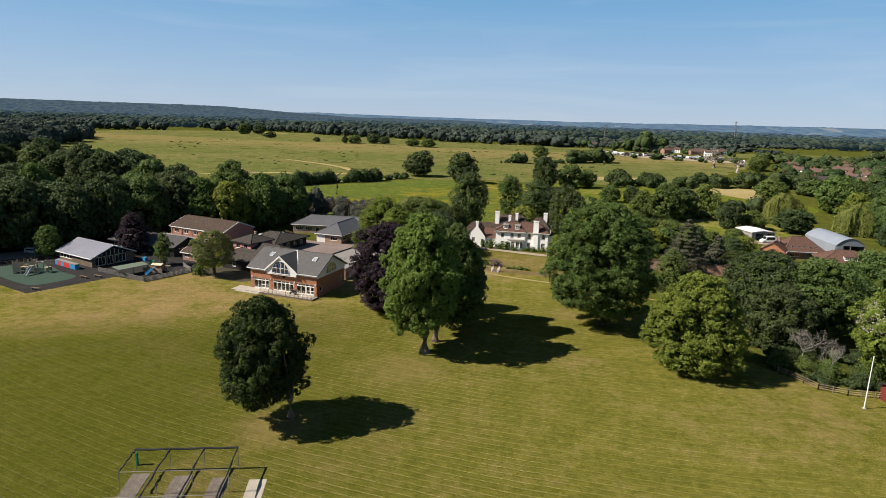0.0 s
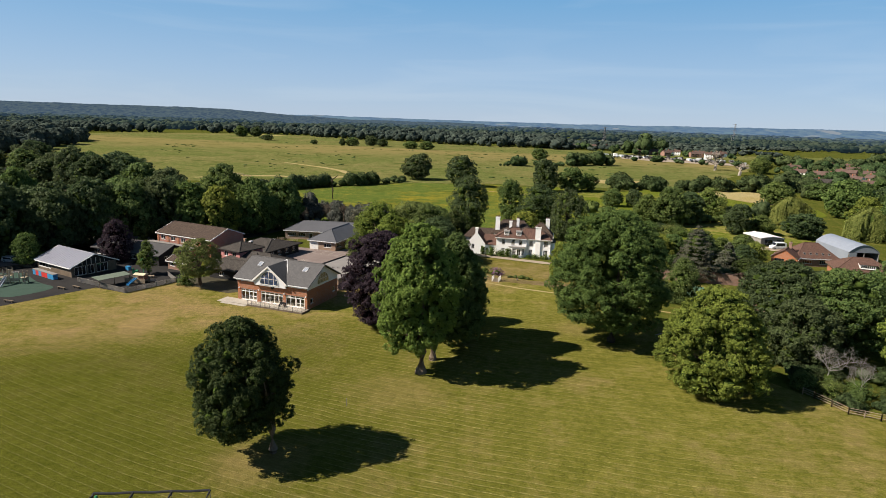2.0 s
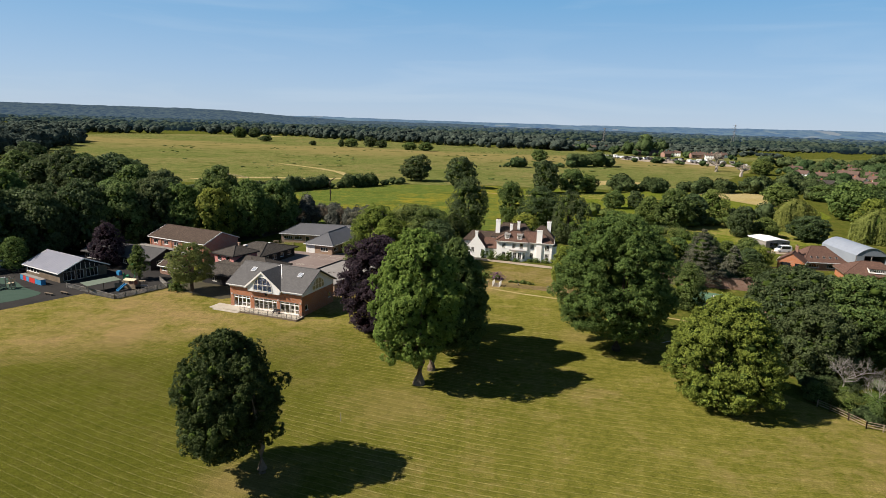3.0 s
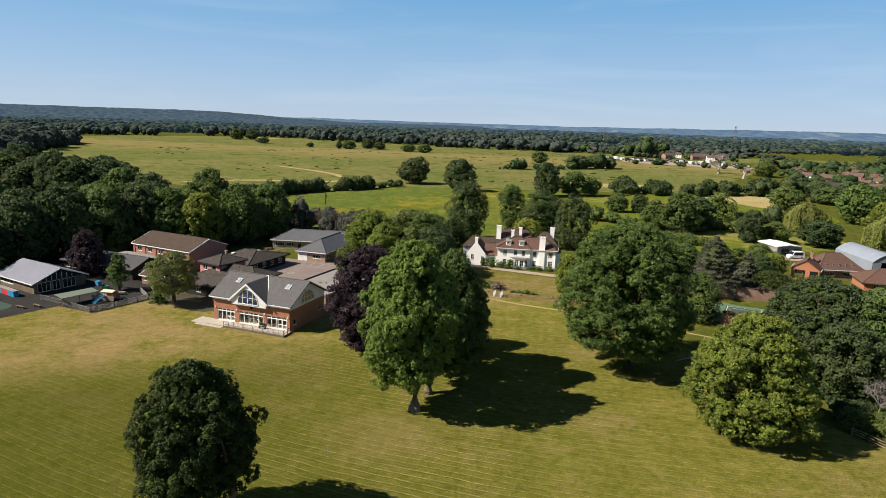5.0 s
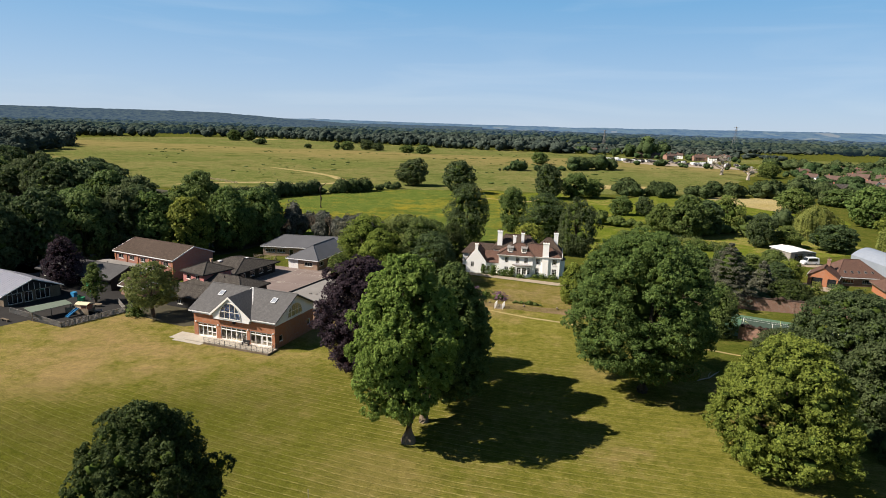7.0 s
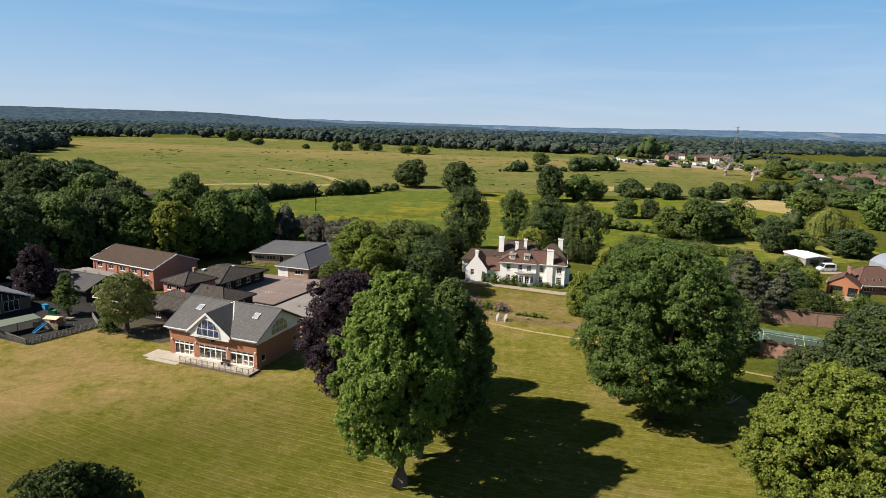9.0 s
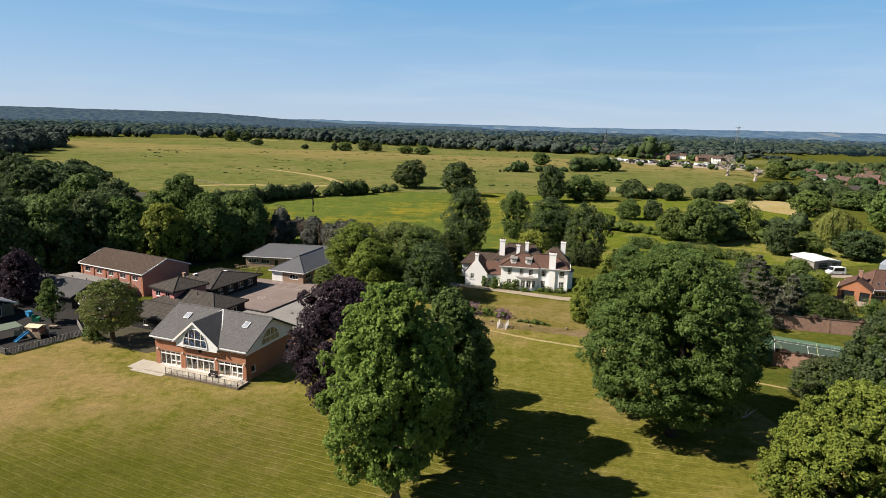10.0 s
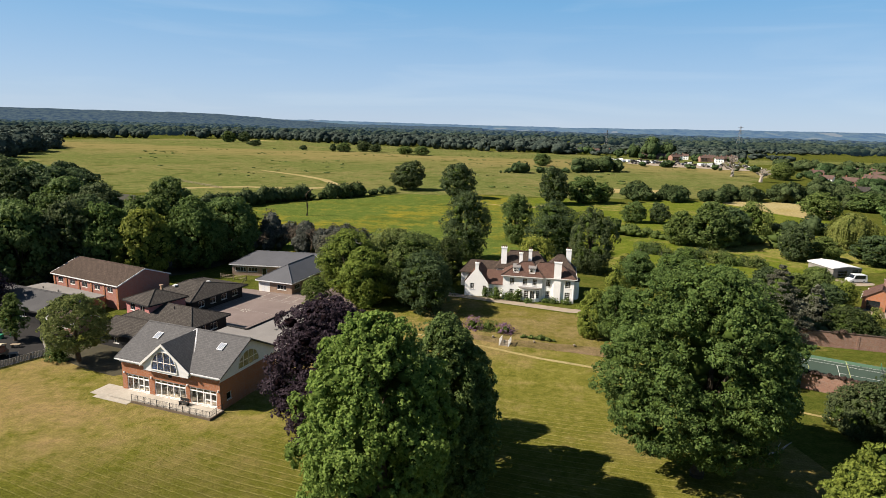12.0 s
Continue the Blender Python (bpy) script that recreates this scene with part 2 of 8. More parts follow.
def glass_mat(name):
    m, n, l, b = node_mat(name)
    b.inputs["Base Color"].default_value = (0.02, 0.025, 0.03, 1)
    b.inputs["Roughness"].default_value, b.inputs["IOR"].default_value = 0.06, 1.5
    b.inputs["Transmission Weight"].default_value = 0.35
    relief(n, l, b, noise_tex(n, l, place(n), 1.5, 2), 0.05)
    return m


LAWN = grass_mat("mown_lawn", [(0.100, 0.103, 0.018), (0.152, 0.146, 0.029), (0.216, 0.192, 0.049)], stripe=1.0, dry=(0.240, 0.176, 0.076), dry_at=0.675, patch=0.028, bump=0.8)
GARDEN = grass_mat("garden_lawn", [(0.108, 0.104, 0.020), (0.145, 0.128, 0.030), (0.185, 0.152, 0.044)], dry=(0.215, 0.165, 0.075), dry_at=0.61, patch=0.05)
PASTURE = grass_mat("pasture", [(0.080, 0.106, 0.027), (0.121, 0.140, 0.041), (0.168, 0.166, 0.061)], dry=(0.205, 0.172, 0.072), dry_at=0.64, patch=0.012, mottle=0.75, band=0.6)
MEADOW = grass_mat("buttercup_meadow", [(0.062, 0.100, 0.018), (0.098, 0.132, 0.028), (0.140, 0.152, 0.034)], dry=(0.250, 0.200, 0.024), dry_at=0.66, patch=0.022, mottle=0.5)
FIELD = grass_mat("green_field", [(0.080, 0.111, 0.012), (0.112, 0.141, 0.019), (0.152, 0.155, 0.031)], dry_at=0.68, patch=0.012, mottle=0.45)
ROUGH = grass_mat("rough_grass", [(0.048, 0.067, 0.012), (0.080, 0.092, 0.017), (0.128, 0.118, 0.031)], dry_at=0.80, patch=0.02, mottle=0.5)
BANK = grass_mat("worn_bank", [(0.095, 0.078, 0.028), (0.140, 0.112, 0.044), (0.195, 0.155, 0.070)], dry=(0.20, 0.145, 0.085), dry_at=0.55, patch=0.08)
STUBBLE = grass_mat("bare_field", [(0.30, 0.25, 0.12), (0.36, 0.30, 0.15), (0.42, 0.35, 0.19)], dry_at=0.6, patch=0.03)
# litter and earth, with the shade under trees put into the colour
FLOOR_SHADE = rough_mat("shaded_leaf_litter", (0.03, 0.028, 0.015), (0.07, 0.06, 0.03), 3.0)
ASPHALT = rough_mat("asphalt", (0.026, 0.025, 0.025), (0.046, 0.044, 0.042), 8.0, 0.25, spec=0.04)
COURT_TARMAC = rough_mat("playground_tarmac", (0.165, 0.128, 0.116), (0.235, 0.188, 0.170), 6.0, 0.3)
RUBBER = rough_mat("green_rubber", (0.043, 0.076, 0.058), (0.064, 0.100, 0.080), 9.0, 0.4, spec=0.04)
COURT_GREEN = rough_mat("court_green", (0.065, 0.14, 0.085), (0.09, 0.175, 0.11), 7.0, 0.3)
COURT_DARK = rough_mat("court_blue_green", (0.050, 0.076, 0.060), (0.068, 0.098, 0.078), 7.0, 0.3, spec=0.05)
GRAVEL = rough_mat("pale_gravel", (0.27, 0.22, 0.16), (0.40, 0.33, 0.25), 12.0, 0.5)
CONCRETE = rough_mat("concrete", (0.34, 0.31, 0.27), (0.50, 0.46, 0.40), 5.0, 0.5)
SLAB = rough_mat("pale_paving", (0.34, 0.305, 0.25), (0.48, 0.44, 0.37), 4.0, 0.7)
WHITE = rough_mat("white_paint", (0.70, 0.68, 0.64), (0.82, 0.81, 0.78), 5.0, 0.5, 0.6, 0.1)
RENDER_WHITE = rough_mat("white_wall_paint", (0.85, 0.845, 0.82), (0.92, 0.915, 0.89), 3.0, 0.35, 0.8, 0.15)
FASCIA = rough_mat("white_fascia", (0.66, 0.66, 0.66), (0.80, 0.80, 0.80), 4.0, 0.5, 0.5, 0.08)
BRICK = course_mat("orange_brick", (0.40, 0.135, 0.055), (0.52, 0.20, 0.085), 0.075, 0.010)
RED_BRICK = course_mat("red_brick", (0.36, 0.11, 0.06), (0.46, 0.16, 0.085), 0.075, 0.010)
YELLOW_LINE = rough_mat("yellow_line_paint", (0.52, 0.55, 0.16), (0.66, 0.68, 0.26), 6.0)
OLD_BRICK = course_mat("old_brick", (0.215, 0.100, 0.068), (0.46, 0.25, 0.175), 0.075, 0.012)
PALE_BRICK = course_mat("buff_brick", (0.36, 0.23, 0.15), (0.46, 0.30, 0.20), 0.075, 0.012)
ROSE = course_mat("rose_brick", (0.42, 0.165, 0.125), (0.54, 0.245, 0.19), 0.075, 0.010)
PINK = course_mat("pink_brick", (0.56, 0.20, 0.19), (0.64, 0.27, 0.25), 0.075, 0.008)
SLATE = course_mat("slate_roof", (0.112, 0.110, 0.111), (0.162, 0.159, 0.158), 0.13, 0.010, 0.6, False, 0.3, (0.075, 0.073, 0.073))
DARK_SLATE = course_mat("weathered_slate", (0.058, 0.053, 0.048), (0.120, 0.108, 0.096), 0.12, 0.014, 0.75, False, 0.3, (0.025, 0.022, 0.02))
BROWN_TILE = course_mat("brown_roof_tile", (0.068, 0.052, 0.043), (0.144, 0.107, 0.086), 0.11, 0.014, 0.8, False, 0.25, (0.03, 0.024, 0.02))
VILLAGE_TILE = rough_mat("weathered_village_tile", (0.085, 0.054, 0.044), (0.160, 0.104, 0.084), 1.2, 0.2)
CLAY_TILE = course_mat("clay_roof_tile", (0.114, 0.074, 0.062), (0.201, 0.116, 0.087), 0.1, 0.012, 0.8, False, 0.2, (0.06, 0.035, 0.028))
FELT = rough_mat("flat_roof_felt", (0.19, 0.178, 0.165), (0.27, 0.255, 0.24), 5.0, 0.3)
SHEET = rough_mat("grey_metal_roof", (0.195, 0.205, 0.255), (0.255, 0.265, 0.315), 3.0, 0.3, 0.45, 0.05, 0.0, 0.5)
NEWROOF = rough_mat("grey_profiled_roof", (0.085, 0.087, 0.095), (0.12, 0.122, 0.132), 3.0, 0.3, 0.5, 0.05)
PALE_SHEET = rough_mat("pale_blue_metal", (0.22, 0.25, 0.30), (0.29, 0.325, 0.38), 2.0, 0.3, 0.4, 0.05, 0.0, 0.5)
BLACK_FELT = rough_mat("black_roof_felt", (0.046, 0.046, 0.049), (0.085, 0.084, 0.084), 5.0, 0.3)
BLACK_WOOD = rough_mat("black_timber", (0.012, 0.012, 0.013), (0.03, 0.029, 0.028), 6.0, 0.6)
# near-black floor colour that paints in the darkness of the rooms
DARK = rough_mat("dark_interior", (0.015, 0.015, 0.016), (0.03, 0.03, 0.03), 2.0)
IRON = rough_mat("black_iron", (0.015, 0.015, 0.016), (0.04, 0.04, 0.04), 8.0, 0.8, 0.5)
PALE_TIMBER = rough_mat("pale_play_timber", (0.33, 0.27, 0.19), (0.48, 0.41, 0.30), 6.0, 0.8)
TIMBER = rough_mat("weathered_timber", (0.20, 0.15, 0.10), (0.36, 0.29, 0.20), 6.0, 0.8)
FENCE_GREY = rough_mat("greyed_fence_timber", (0.20, 0.185, 0.165), (0.33, 0.31, 0.28), 6.0, 0.8)
FENCE_WOOD = rough_mat("fence_timber", (0.10, 0.075, 0.05), (0.20, 0.155, 0.11), 6.0, 0.8)
BARK_GREY = rough_mat("brown_grey_bark", (0.105, 0.078, 0.052), (0.24, 0.185, 0.13), 5.0, 0.8, 0.95, 0.7)
BARK = rough_mat("bark", (0.035, 0.026, 0.018), (0.10, 0.075, 0.05), 5.0, 0.8, 0.95, 0.7)
PALE_BARK = rough_mat("dead_wood", (0.26, 0.22, 0.18), (0.48, 0.42, 0.36), 5.0, 0.8, 0.95, 0.5)
STONE = rough_mat("stone", (0.20, 0.165, 0.12), (0.32, 0.27, 0.20), 4.0)
DEEP_RED = rough_mat("deep_red_boards", (0.12, 0.018, 0.016), (0.20, 0.035, 0.03), 5.0)
# blue panel that colours the front arched window from behind
BLUE_PANEL = rough_mat("blue_window_panel", (0.06, 0.12, 0.28), (0.11, 0.19, 0.40), 3.0, 0.8)
# pale panel added in place of the room behind the side window
PALE_PANEL = rough_mat("pale_window_panel", (0.20, 0.20, 0.12), (0.34, 0.33, 0.22), 3.0, 0.8)
RED_PAINT = rough_mat("red_paint", (0.50, 0.03, 0.03), (0.62, 0.06, 0.05), 4.0, 0.5, 0.5, 0.05)
BLUE_PAINT = rough_mat("blue_paint", (0.03, 0.20, 0.42), (0.06, 0.30, 0.55), 4.0, 0.5, 0.4, 0.05)
GREEN_PAINT = rough_mat("green_paint", (0.03, 0.22, 0.10), (0.05, 0.32, 0.16), 4.0, 0.5, 0.4, 0.05)
SAGE = rough_mat("sage_canvas", (0.12, 0.155, 0.115), (0.165, 0.20, 0.155), 4.0, 0.5, 0.7, 0.05)
CREAM = rough_mat("cream_canvas", (0.52, 0.46, 0.30), (0.66, 0.60, 0.42), 4.0, 0.5, 0.7, 0.05)
TURF_MAT = rough_mat("faded_grey_matting", (0.105, 0.090, 0.074), (0.205, 0.175, 0.145), 3.0, 0.8)
GLASS = glass_mat("window_glass")
CLEAR = glass_mat("clear_glass")
CLEAR.node_tree.nodes["Principled BSDF"].inputs["Transmission Weight"].default_value = 1.0
CLEAR.node_tree.nodes["Principled BSDF"].inputs["Base Color"].default_value = (0.9, 0.92, 0.94, 1)
VAN_WHITE = rough_mat("white_car_paint", (0.74, 0.75, 0.77), (0.82, 0.83, 0.84), 2.0, 0.5, 0.3, 0.02)
SILVER = rough_mat("silver_car_paint", (0.36, 0.38, 0.40), (0.45, 0.46, 0.48), 2.0, 0.5, 0.3, 0.02)
TYRE = rough_mat("tyre_rubber", (0.015, 0.015, 0.015), (0.03, 0.03, 0.03), 9.0)

LEAF_LIME = leaf_mat("lime_leaves", (0.025, 0.044, 0.009), (0.076, 0.103, 0.023))
LEAF_BRIGHT = leaf_mat("bright_leaves", (0.082, 0.164, 0.022), (0.194, 0.312, 0.050))
LEAF_MID = leaf_mat("mid_green_leaves", (0.054, 0.098, 0.019), (0.144, 0.206, 0.045))
LEAF_OAK = leaf_mat("oak_leaves", (0.060, 0.104, 0.018), (0.148, 0.208, 0.040))
LEAF_CHERRY = leaf_mat("cherry_leaves", (0.086, 0.122, 0.026), (0.190, 0.240, 0.052))
LEAF_WALNUT = leaf_mat("walnut_leaves", (0.100, 0.140, 0.018), (0.224, 0.280, 0.036))
LEAF_DARK = leaf_mat("dark_leaves", (0.044, 0.072, 0.020), (0.092, 0.132, 0.038))
LEAF_PURPLE = leaf_mat("purple_leaves", (0.024, 0.019, 0.018), (0.068, 0.050, 0.044))
LEAF_WILLOW = leaf_mat("willow_leaves", (0.128, 0.170, 0.028), (0.215, 0.262, 0.050))
LEAF_GOLD = leaf_mat("golden_leaves", (0.108, 0.155, 0.018), (0.260, 0.315, 0.042))
LEAF_GREY = leaf_mat("blue_grey_needles", (0.064, 0.074, 0.034), (0.165, 0.176, 0.088))
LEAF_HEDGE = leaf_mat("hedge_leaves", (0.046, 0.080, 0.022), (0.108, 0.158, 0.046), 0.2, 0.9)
# far leaves painted lighter and bluer to take in the haze
LEAF_FAR = leaf_mat("haze_tinted_leaves", (0.027, 0.041, 0.026), (0.070, 0.094, 0.052), 0.1, 0.24)
LEAF_IVY = leaf_mat("withered_ivy", (0.026, 0.020, 0.011), (0.085, 0.060, 0.034), 0.15)
LEAF_SCRUB = leaf_mat("half_bare_twigs", (0.066, 0.080, 0.046), (0.155, 0.172, 0.105), 0.15, 1.1)
BLOSSOM = leaf_mat("cream_blossom", (0.40, 0.38, 0.24), (0.60, 0.56, 0.40), 0.2)
PINK_BLOSSOM = leaf_mat("mauve_blossom", (0.13, 0.075, 0.085), (0.22, 0.14, 0.15), 0.2)
# solid cores coloured like shaded leaves, seen through the crown's gaps
CORE = rough_mat("crown_shade_core", (0.034, 0.054, 0.012), (0.066, 0.096, 0.022), 3.0, spec=0.0)
CORE_PURPLE = rough_mat("purple_shade_core", (0.010, 0.006, 0.007), (0.02, 0.012, 0.013), 3.0, spec=0.0)

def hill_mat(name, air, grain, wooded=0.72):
    """The distance: dark woodland and a few pale fields, the haze over them painted as emission."""
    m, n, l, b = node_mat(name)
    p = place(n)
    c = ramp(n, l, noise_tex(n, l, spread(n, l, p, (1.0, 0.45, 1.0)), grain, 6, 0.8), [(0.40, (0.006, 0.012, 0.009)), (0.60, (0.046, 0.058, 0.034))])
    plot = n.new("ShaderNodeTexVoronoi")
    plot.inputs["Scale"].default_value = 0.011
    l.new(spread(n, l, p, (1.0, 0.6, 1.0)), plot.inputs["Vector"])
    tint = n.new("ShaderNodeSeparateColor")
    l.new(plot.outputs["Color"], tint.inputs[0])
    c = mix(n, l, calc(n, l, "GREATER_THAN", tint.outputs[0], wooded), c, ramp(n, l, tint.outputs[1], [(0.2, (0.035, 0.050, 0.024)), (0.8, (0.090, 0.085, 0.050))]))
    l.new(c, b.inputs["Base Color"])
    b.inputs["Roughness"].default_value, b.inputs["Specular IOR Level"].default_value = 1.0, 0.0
    # haze painted in as a bluish glow
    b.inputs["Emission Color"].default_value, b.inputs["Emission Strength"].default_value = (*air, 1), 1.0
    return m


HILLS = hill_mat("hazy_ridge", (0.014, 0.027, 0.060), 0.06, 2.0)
FAR_HILLS = hill_mat("haze_glow_far_hills", (0.048, 0.084, 0.152), 0.02, 0.86)
FAR_WOODS = hill_mat("haze_glow_woodland", (0.004, 0.008, 0.012), 0.05, 2.0)
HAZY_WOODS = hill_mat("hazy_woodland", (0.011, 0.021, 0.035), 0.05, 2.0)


# ---- geometry helpers ----
def add_mesh(name, bm, *mats):
    me = bpy.data.meshes.new(name)
    bm.normal_update()
    bm.to_mesh(me)
    bm.free()
    for m in mats:
        me.materials.append(m)
    return me


def array_mesh(name, verts, quads=None, tris=None, mats=(), tri_slot=0, smooth=False):
    """A mesh from numpy arrays of corners, quads and triangles."""
    quads = np.zeros((0, 4), int) if quads is None else np.asarray(quads)
    tris = np.zeros((0, 3), int) if tris is None else np.asarray(tris)
    me = bpy.data.meshes.new(name)
    me.vertices.add(len(verts))
    me.vertices.foreach_set("co", np.asarray(verts, np.float32).ravel())
    loops = np.concatenate([quads.ravel(), tris.ravel()])
    sizes = np.concatenate([np.full(len(quads), 4), np.full(len(tris), 3)])
    me.loops.add(len(loops))
    me.loops.foreach_set("vertex_index", loops.astype(np.int32))
    me.polygons.add(len(sizes))
    me.polygons.foreach_set("loop_start", np.concatenate([[0], np.cumsum(sizes)[:-1]]).astype(np.int32))
    me.polygons.foreach_set("material_index", np.concatenate([np.zeros(len(quads)), np.full(len(tris), tri_slot)]).astype(np.int32))
    for m in mats:
        me.materials.append(m)
    me.update(calc_edges=True)
    if smooth:
        me.polygons.foreach_set("use_smooth", np.ones(len(sizes), bool))
    return me


def base_of(name, m, label, category, group="", kind=""):
    ob = new(name)
    ob.empty_display_size = 0.5
    ob.matrix_basis = m
    return tagged(ob, label, category, group, kind)


def part(name, bm, mat, parent, label="", m=None):
    """One mesh object under a thing or a part."""
    me = bm if isinstance(bm, bpy.types.Mesh) else add_mesh(name, bm, mat)
    ob = new(name, me)
    ob.parent = parent
    if m is not None:
        ob.matrix_basis = m
    return tagged(ob, label)


def box(bm, x0, x1, y0, y1, z0, z1):
    v = [bm.verts.new((x, y, z)) for z in (z0, z1) for x, y in ((x0, y0), (x1, y0), (x1, y1), (x0, y1))]
    for f in ((0, 3, 2, 1), (4, 5, 6, 7), (0, 1, 5, 4), (1, 2, 6, 5), (2, 3, 7, 6), (3, 0, 4, 7)):
        bm.faces.new([v[i] for i in f])
    return v


def boxes(*dims):
    bm = bmesh.new()
    for d in dims:
        box(bm, *d)
    return bm


def slab(bm, outline, push):
    """A flat outline given body along a vector."""
    a = [bm.verts.new(p) for p in outline]
    b = [bm.verts.new(Vector(p) + Vector(push)) for p in outline]
    bm.faces.new(a)
    bm.faces.new(b[::-1])
    for i in range(len(a)):
        j = (i + 1) % len(a)
        bm.faces.new((a[i], b[i], b[j], a[j]))


def sheet(bm, points, faces, thick):
    """Roof planes with an underside and edges."""
    top = [bm.verts.new(p) for p in points]
    low = [bm.verts.new((p[0], p[1], p[2] - thick)) for p in points]
    edges = {}
    for f in faces:
        bm.faces.new([top[i] for i in f])
        bm.faces.new([low[i] for i in reversed(f)])
        for i, j in zip(f, f[1:] + f[:1]):
            if (j, i) in edges:
                del edges[(j, i)]
            else:
                edges[(i, j)] = True
    for i, j in edges:
        bm.faces.new((top[j], top[i], low[i], low[j]))


def tube(bm, path, radii, sides=7):
    """A tapering round bar along a path."""
    rings = []
    for k, p in enumerate(path):
        d = (Vector(path[min(k + 1, len(path) - 1)]) - Vector(path[max(k - 1, 0)])).normalized()
        q = d.to_track_quat("Z", "Y")
        rings.append([bm.verts.new(Vector(p) + q @ Vector((math.cos(a) * radii[k], math.sin(a) * radii[k], 0)))
                      for a in (2 * math.pi * i / sides for i in range(sides))])
    for r, s in zip(rings, rings[1:]):
        for i in range(sides):
            bm.faces.new((r[i], r[(i + 1) % sides], s[(i + 1) % sides], s[i]))
    bm.faces.new(rings[0][::-1])
    bm.faces.new(rings[-1])


def flat_patch(name, outline, mat, z, label, kind="structure", category="ground", soften=1, wobble=0.0):
    """A ground surface of its own, with the outline rounded a little."""
    pts = [Vector((*p, 0)) for p in outline]
    for _ in range(soften):
        pts = [q for a, b in zip(pts, pts[1:] + pts[:1]) for q in (a.lerp(b, 0.25), a.lerp(b, 0.75))]
    if wobble:
        pts = [a.lerp(b, k / 6) for a, b in zip(pts, pts[1:] + pts[:1]) for k in range(6)]
        pts = [p + wobble * noise.noise_vector(p * 0.05).to_3d() for p in pts]
    bm = bmesh.new()
    f = bm.faces.new([bm.verts.new((p.x, p.y, z)) for p in pts])
    if f.calc_area() and bm.faces[:] and (bm.normal_update() or f.normal.z < 0):
        f.normal_flip()
    bmesh.ops.triangulate(bm, faces=[f])
    ob = new(name, add_mesh(name, bm, mat))
    return tagged(ob, label, category, "", kind)


# ---- the ground: one sheet to the horizon ----
def build_ground():
    rings = [0, 25, 60, 110, 180, 280, 420, 620, 900, 1250, 1700, 2200] + [2800, 3600, 4900]
    seg, verts, quads, tris = 240, [(0, 0, 0)], [], []
    for r in rings[1:]:
        for k in range(seg):
            a = 2 * math.pi * k / seg
            x, y = r * math.sin(a), r * math.cos(a)
            verts.append((x, y, 0.0))
    for k in range(seg):
        tris.append((0, 1 + (k + 1) % seg, 1 + k))
    for i in range(len(rings) - 2):
        a, b = 1 + i * seg, 1 + (i + 1) * seg
        for k in range(seg):
            k2 = (k + 1) % seg
            quads.append((a + k, a + k2, b + k2, b + k))
    ob = new("ground", array_mesh("ground", np.array(verts), quads, tris, (ROUGH,), 0, True))
    tagged(ob, "rough green grassland running out to the hills", "ground", "", "structure")


build_ground()
flat_patch("lawn", [(-140, -80), (160, -80), (150, 60), (66, 88), (55, 94.5), (48, 104), (44, 125), (33, 150), (-10, 178), (-28, 150), (-60, 150), (-66, 144), (-80.9, 137.5), (-91.3, 121.8), (-140, 148)],
           LAWN, 0.02, "sunlit mown playing field with dry patches and mowing lines", soften=0)
flat_patch("garden_lawn", [(-4, 168), (3, 163), (12, 159.5), (24, 155.5), (31, 152), (34, 176), (25.5, 176.5), (15, 181), (2, 186), (-8, 188)],
           GARDEN, 0.03, "raised garden lawn before the white house", soften=0)
flat_patch("meadow", [(-95, 285), (-80, 343), (-33, 388), (20, 392), (34, 392), (30, 330), (30, 280), (22, 222), (0, 214), (-52, 222)],
           MEADOW, 0.05, "green meadow yellow with buttercups", soften=1, wobble=5)
flat_patch("pasture", [(-96, 330), (-330, 425), (-450, 720), (-640, 1000), (-360, 1240), (-160, 1080), (60, 980), (330, 905), (300, 790), (205, 730), (330, 660), (210, 520), (200, 415), (90, 395), (-30, 396)],
           PASTURE, 0.04, "wide dry pasture of olive and straw grass", soften=1, wobble=10)
flat_patch("field_strip", [(160, 820), (300, 790), (560, 860), (640, 980), (330, 905)], PASTURE, 0.08, "green field strip behind the parked caravans", soften=1, wobble=8)
flat_patch("field_far", [(440, 720), (560, 760), (640, 930), (560, 920)], PASTURE, 0.12, "green field among the trees", soften=1, wobble=8)
flat_patch("bare_field", [(146, 402), (208, 404), (176, 333), (160, 338), (150, 372)], STUBBLE, 0.07, "bare straw-coloured field", soften=1, wobble=3)
flat_patch("paddock", [(60, 300), (95, 388), (148, 398), (150, 372), (160, 336), (186, 332), (170, 290), (140, 262), (110, 262)], FIELD, 0.06, "green paddock", soften=1, wobble=4)
flat_patch("green_meadow", [(33, 392), (92, 390), (72, 318), (60, 262), (44, 226), (20, 215), (28, 280), (28, 330)], FIELD, 0.045, "plain green meadow behind the white house", soften=1, wobble=4)
flat_patch("east_meadow", [(40, 226), (60, 262), (72, 318), (64, 300), (110, 262), (150, 252), (128, 226), (60, 204)], FIELD, 0.055, "bright green meadow beside the house garden", soften=1, wobble=3)
flat_patch("gravel_field", [(186, 742), (300, 676), (330, 690), (262, 800), (205, 800)], GRAVEL, 0.09, "pale gravel yard with parked caravans", soften=1, wobble=4)
flat_patch("sand_patch", [(82, 432), (128, 420), (140, 452), (96, 462)], STUBBLE, 0.09, "bare sandy ground", soften=2, wobble=8)
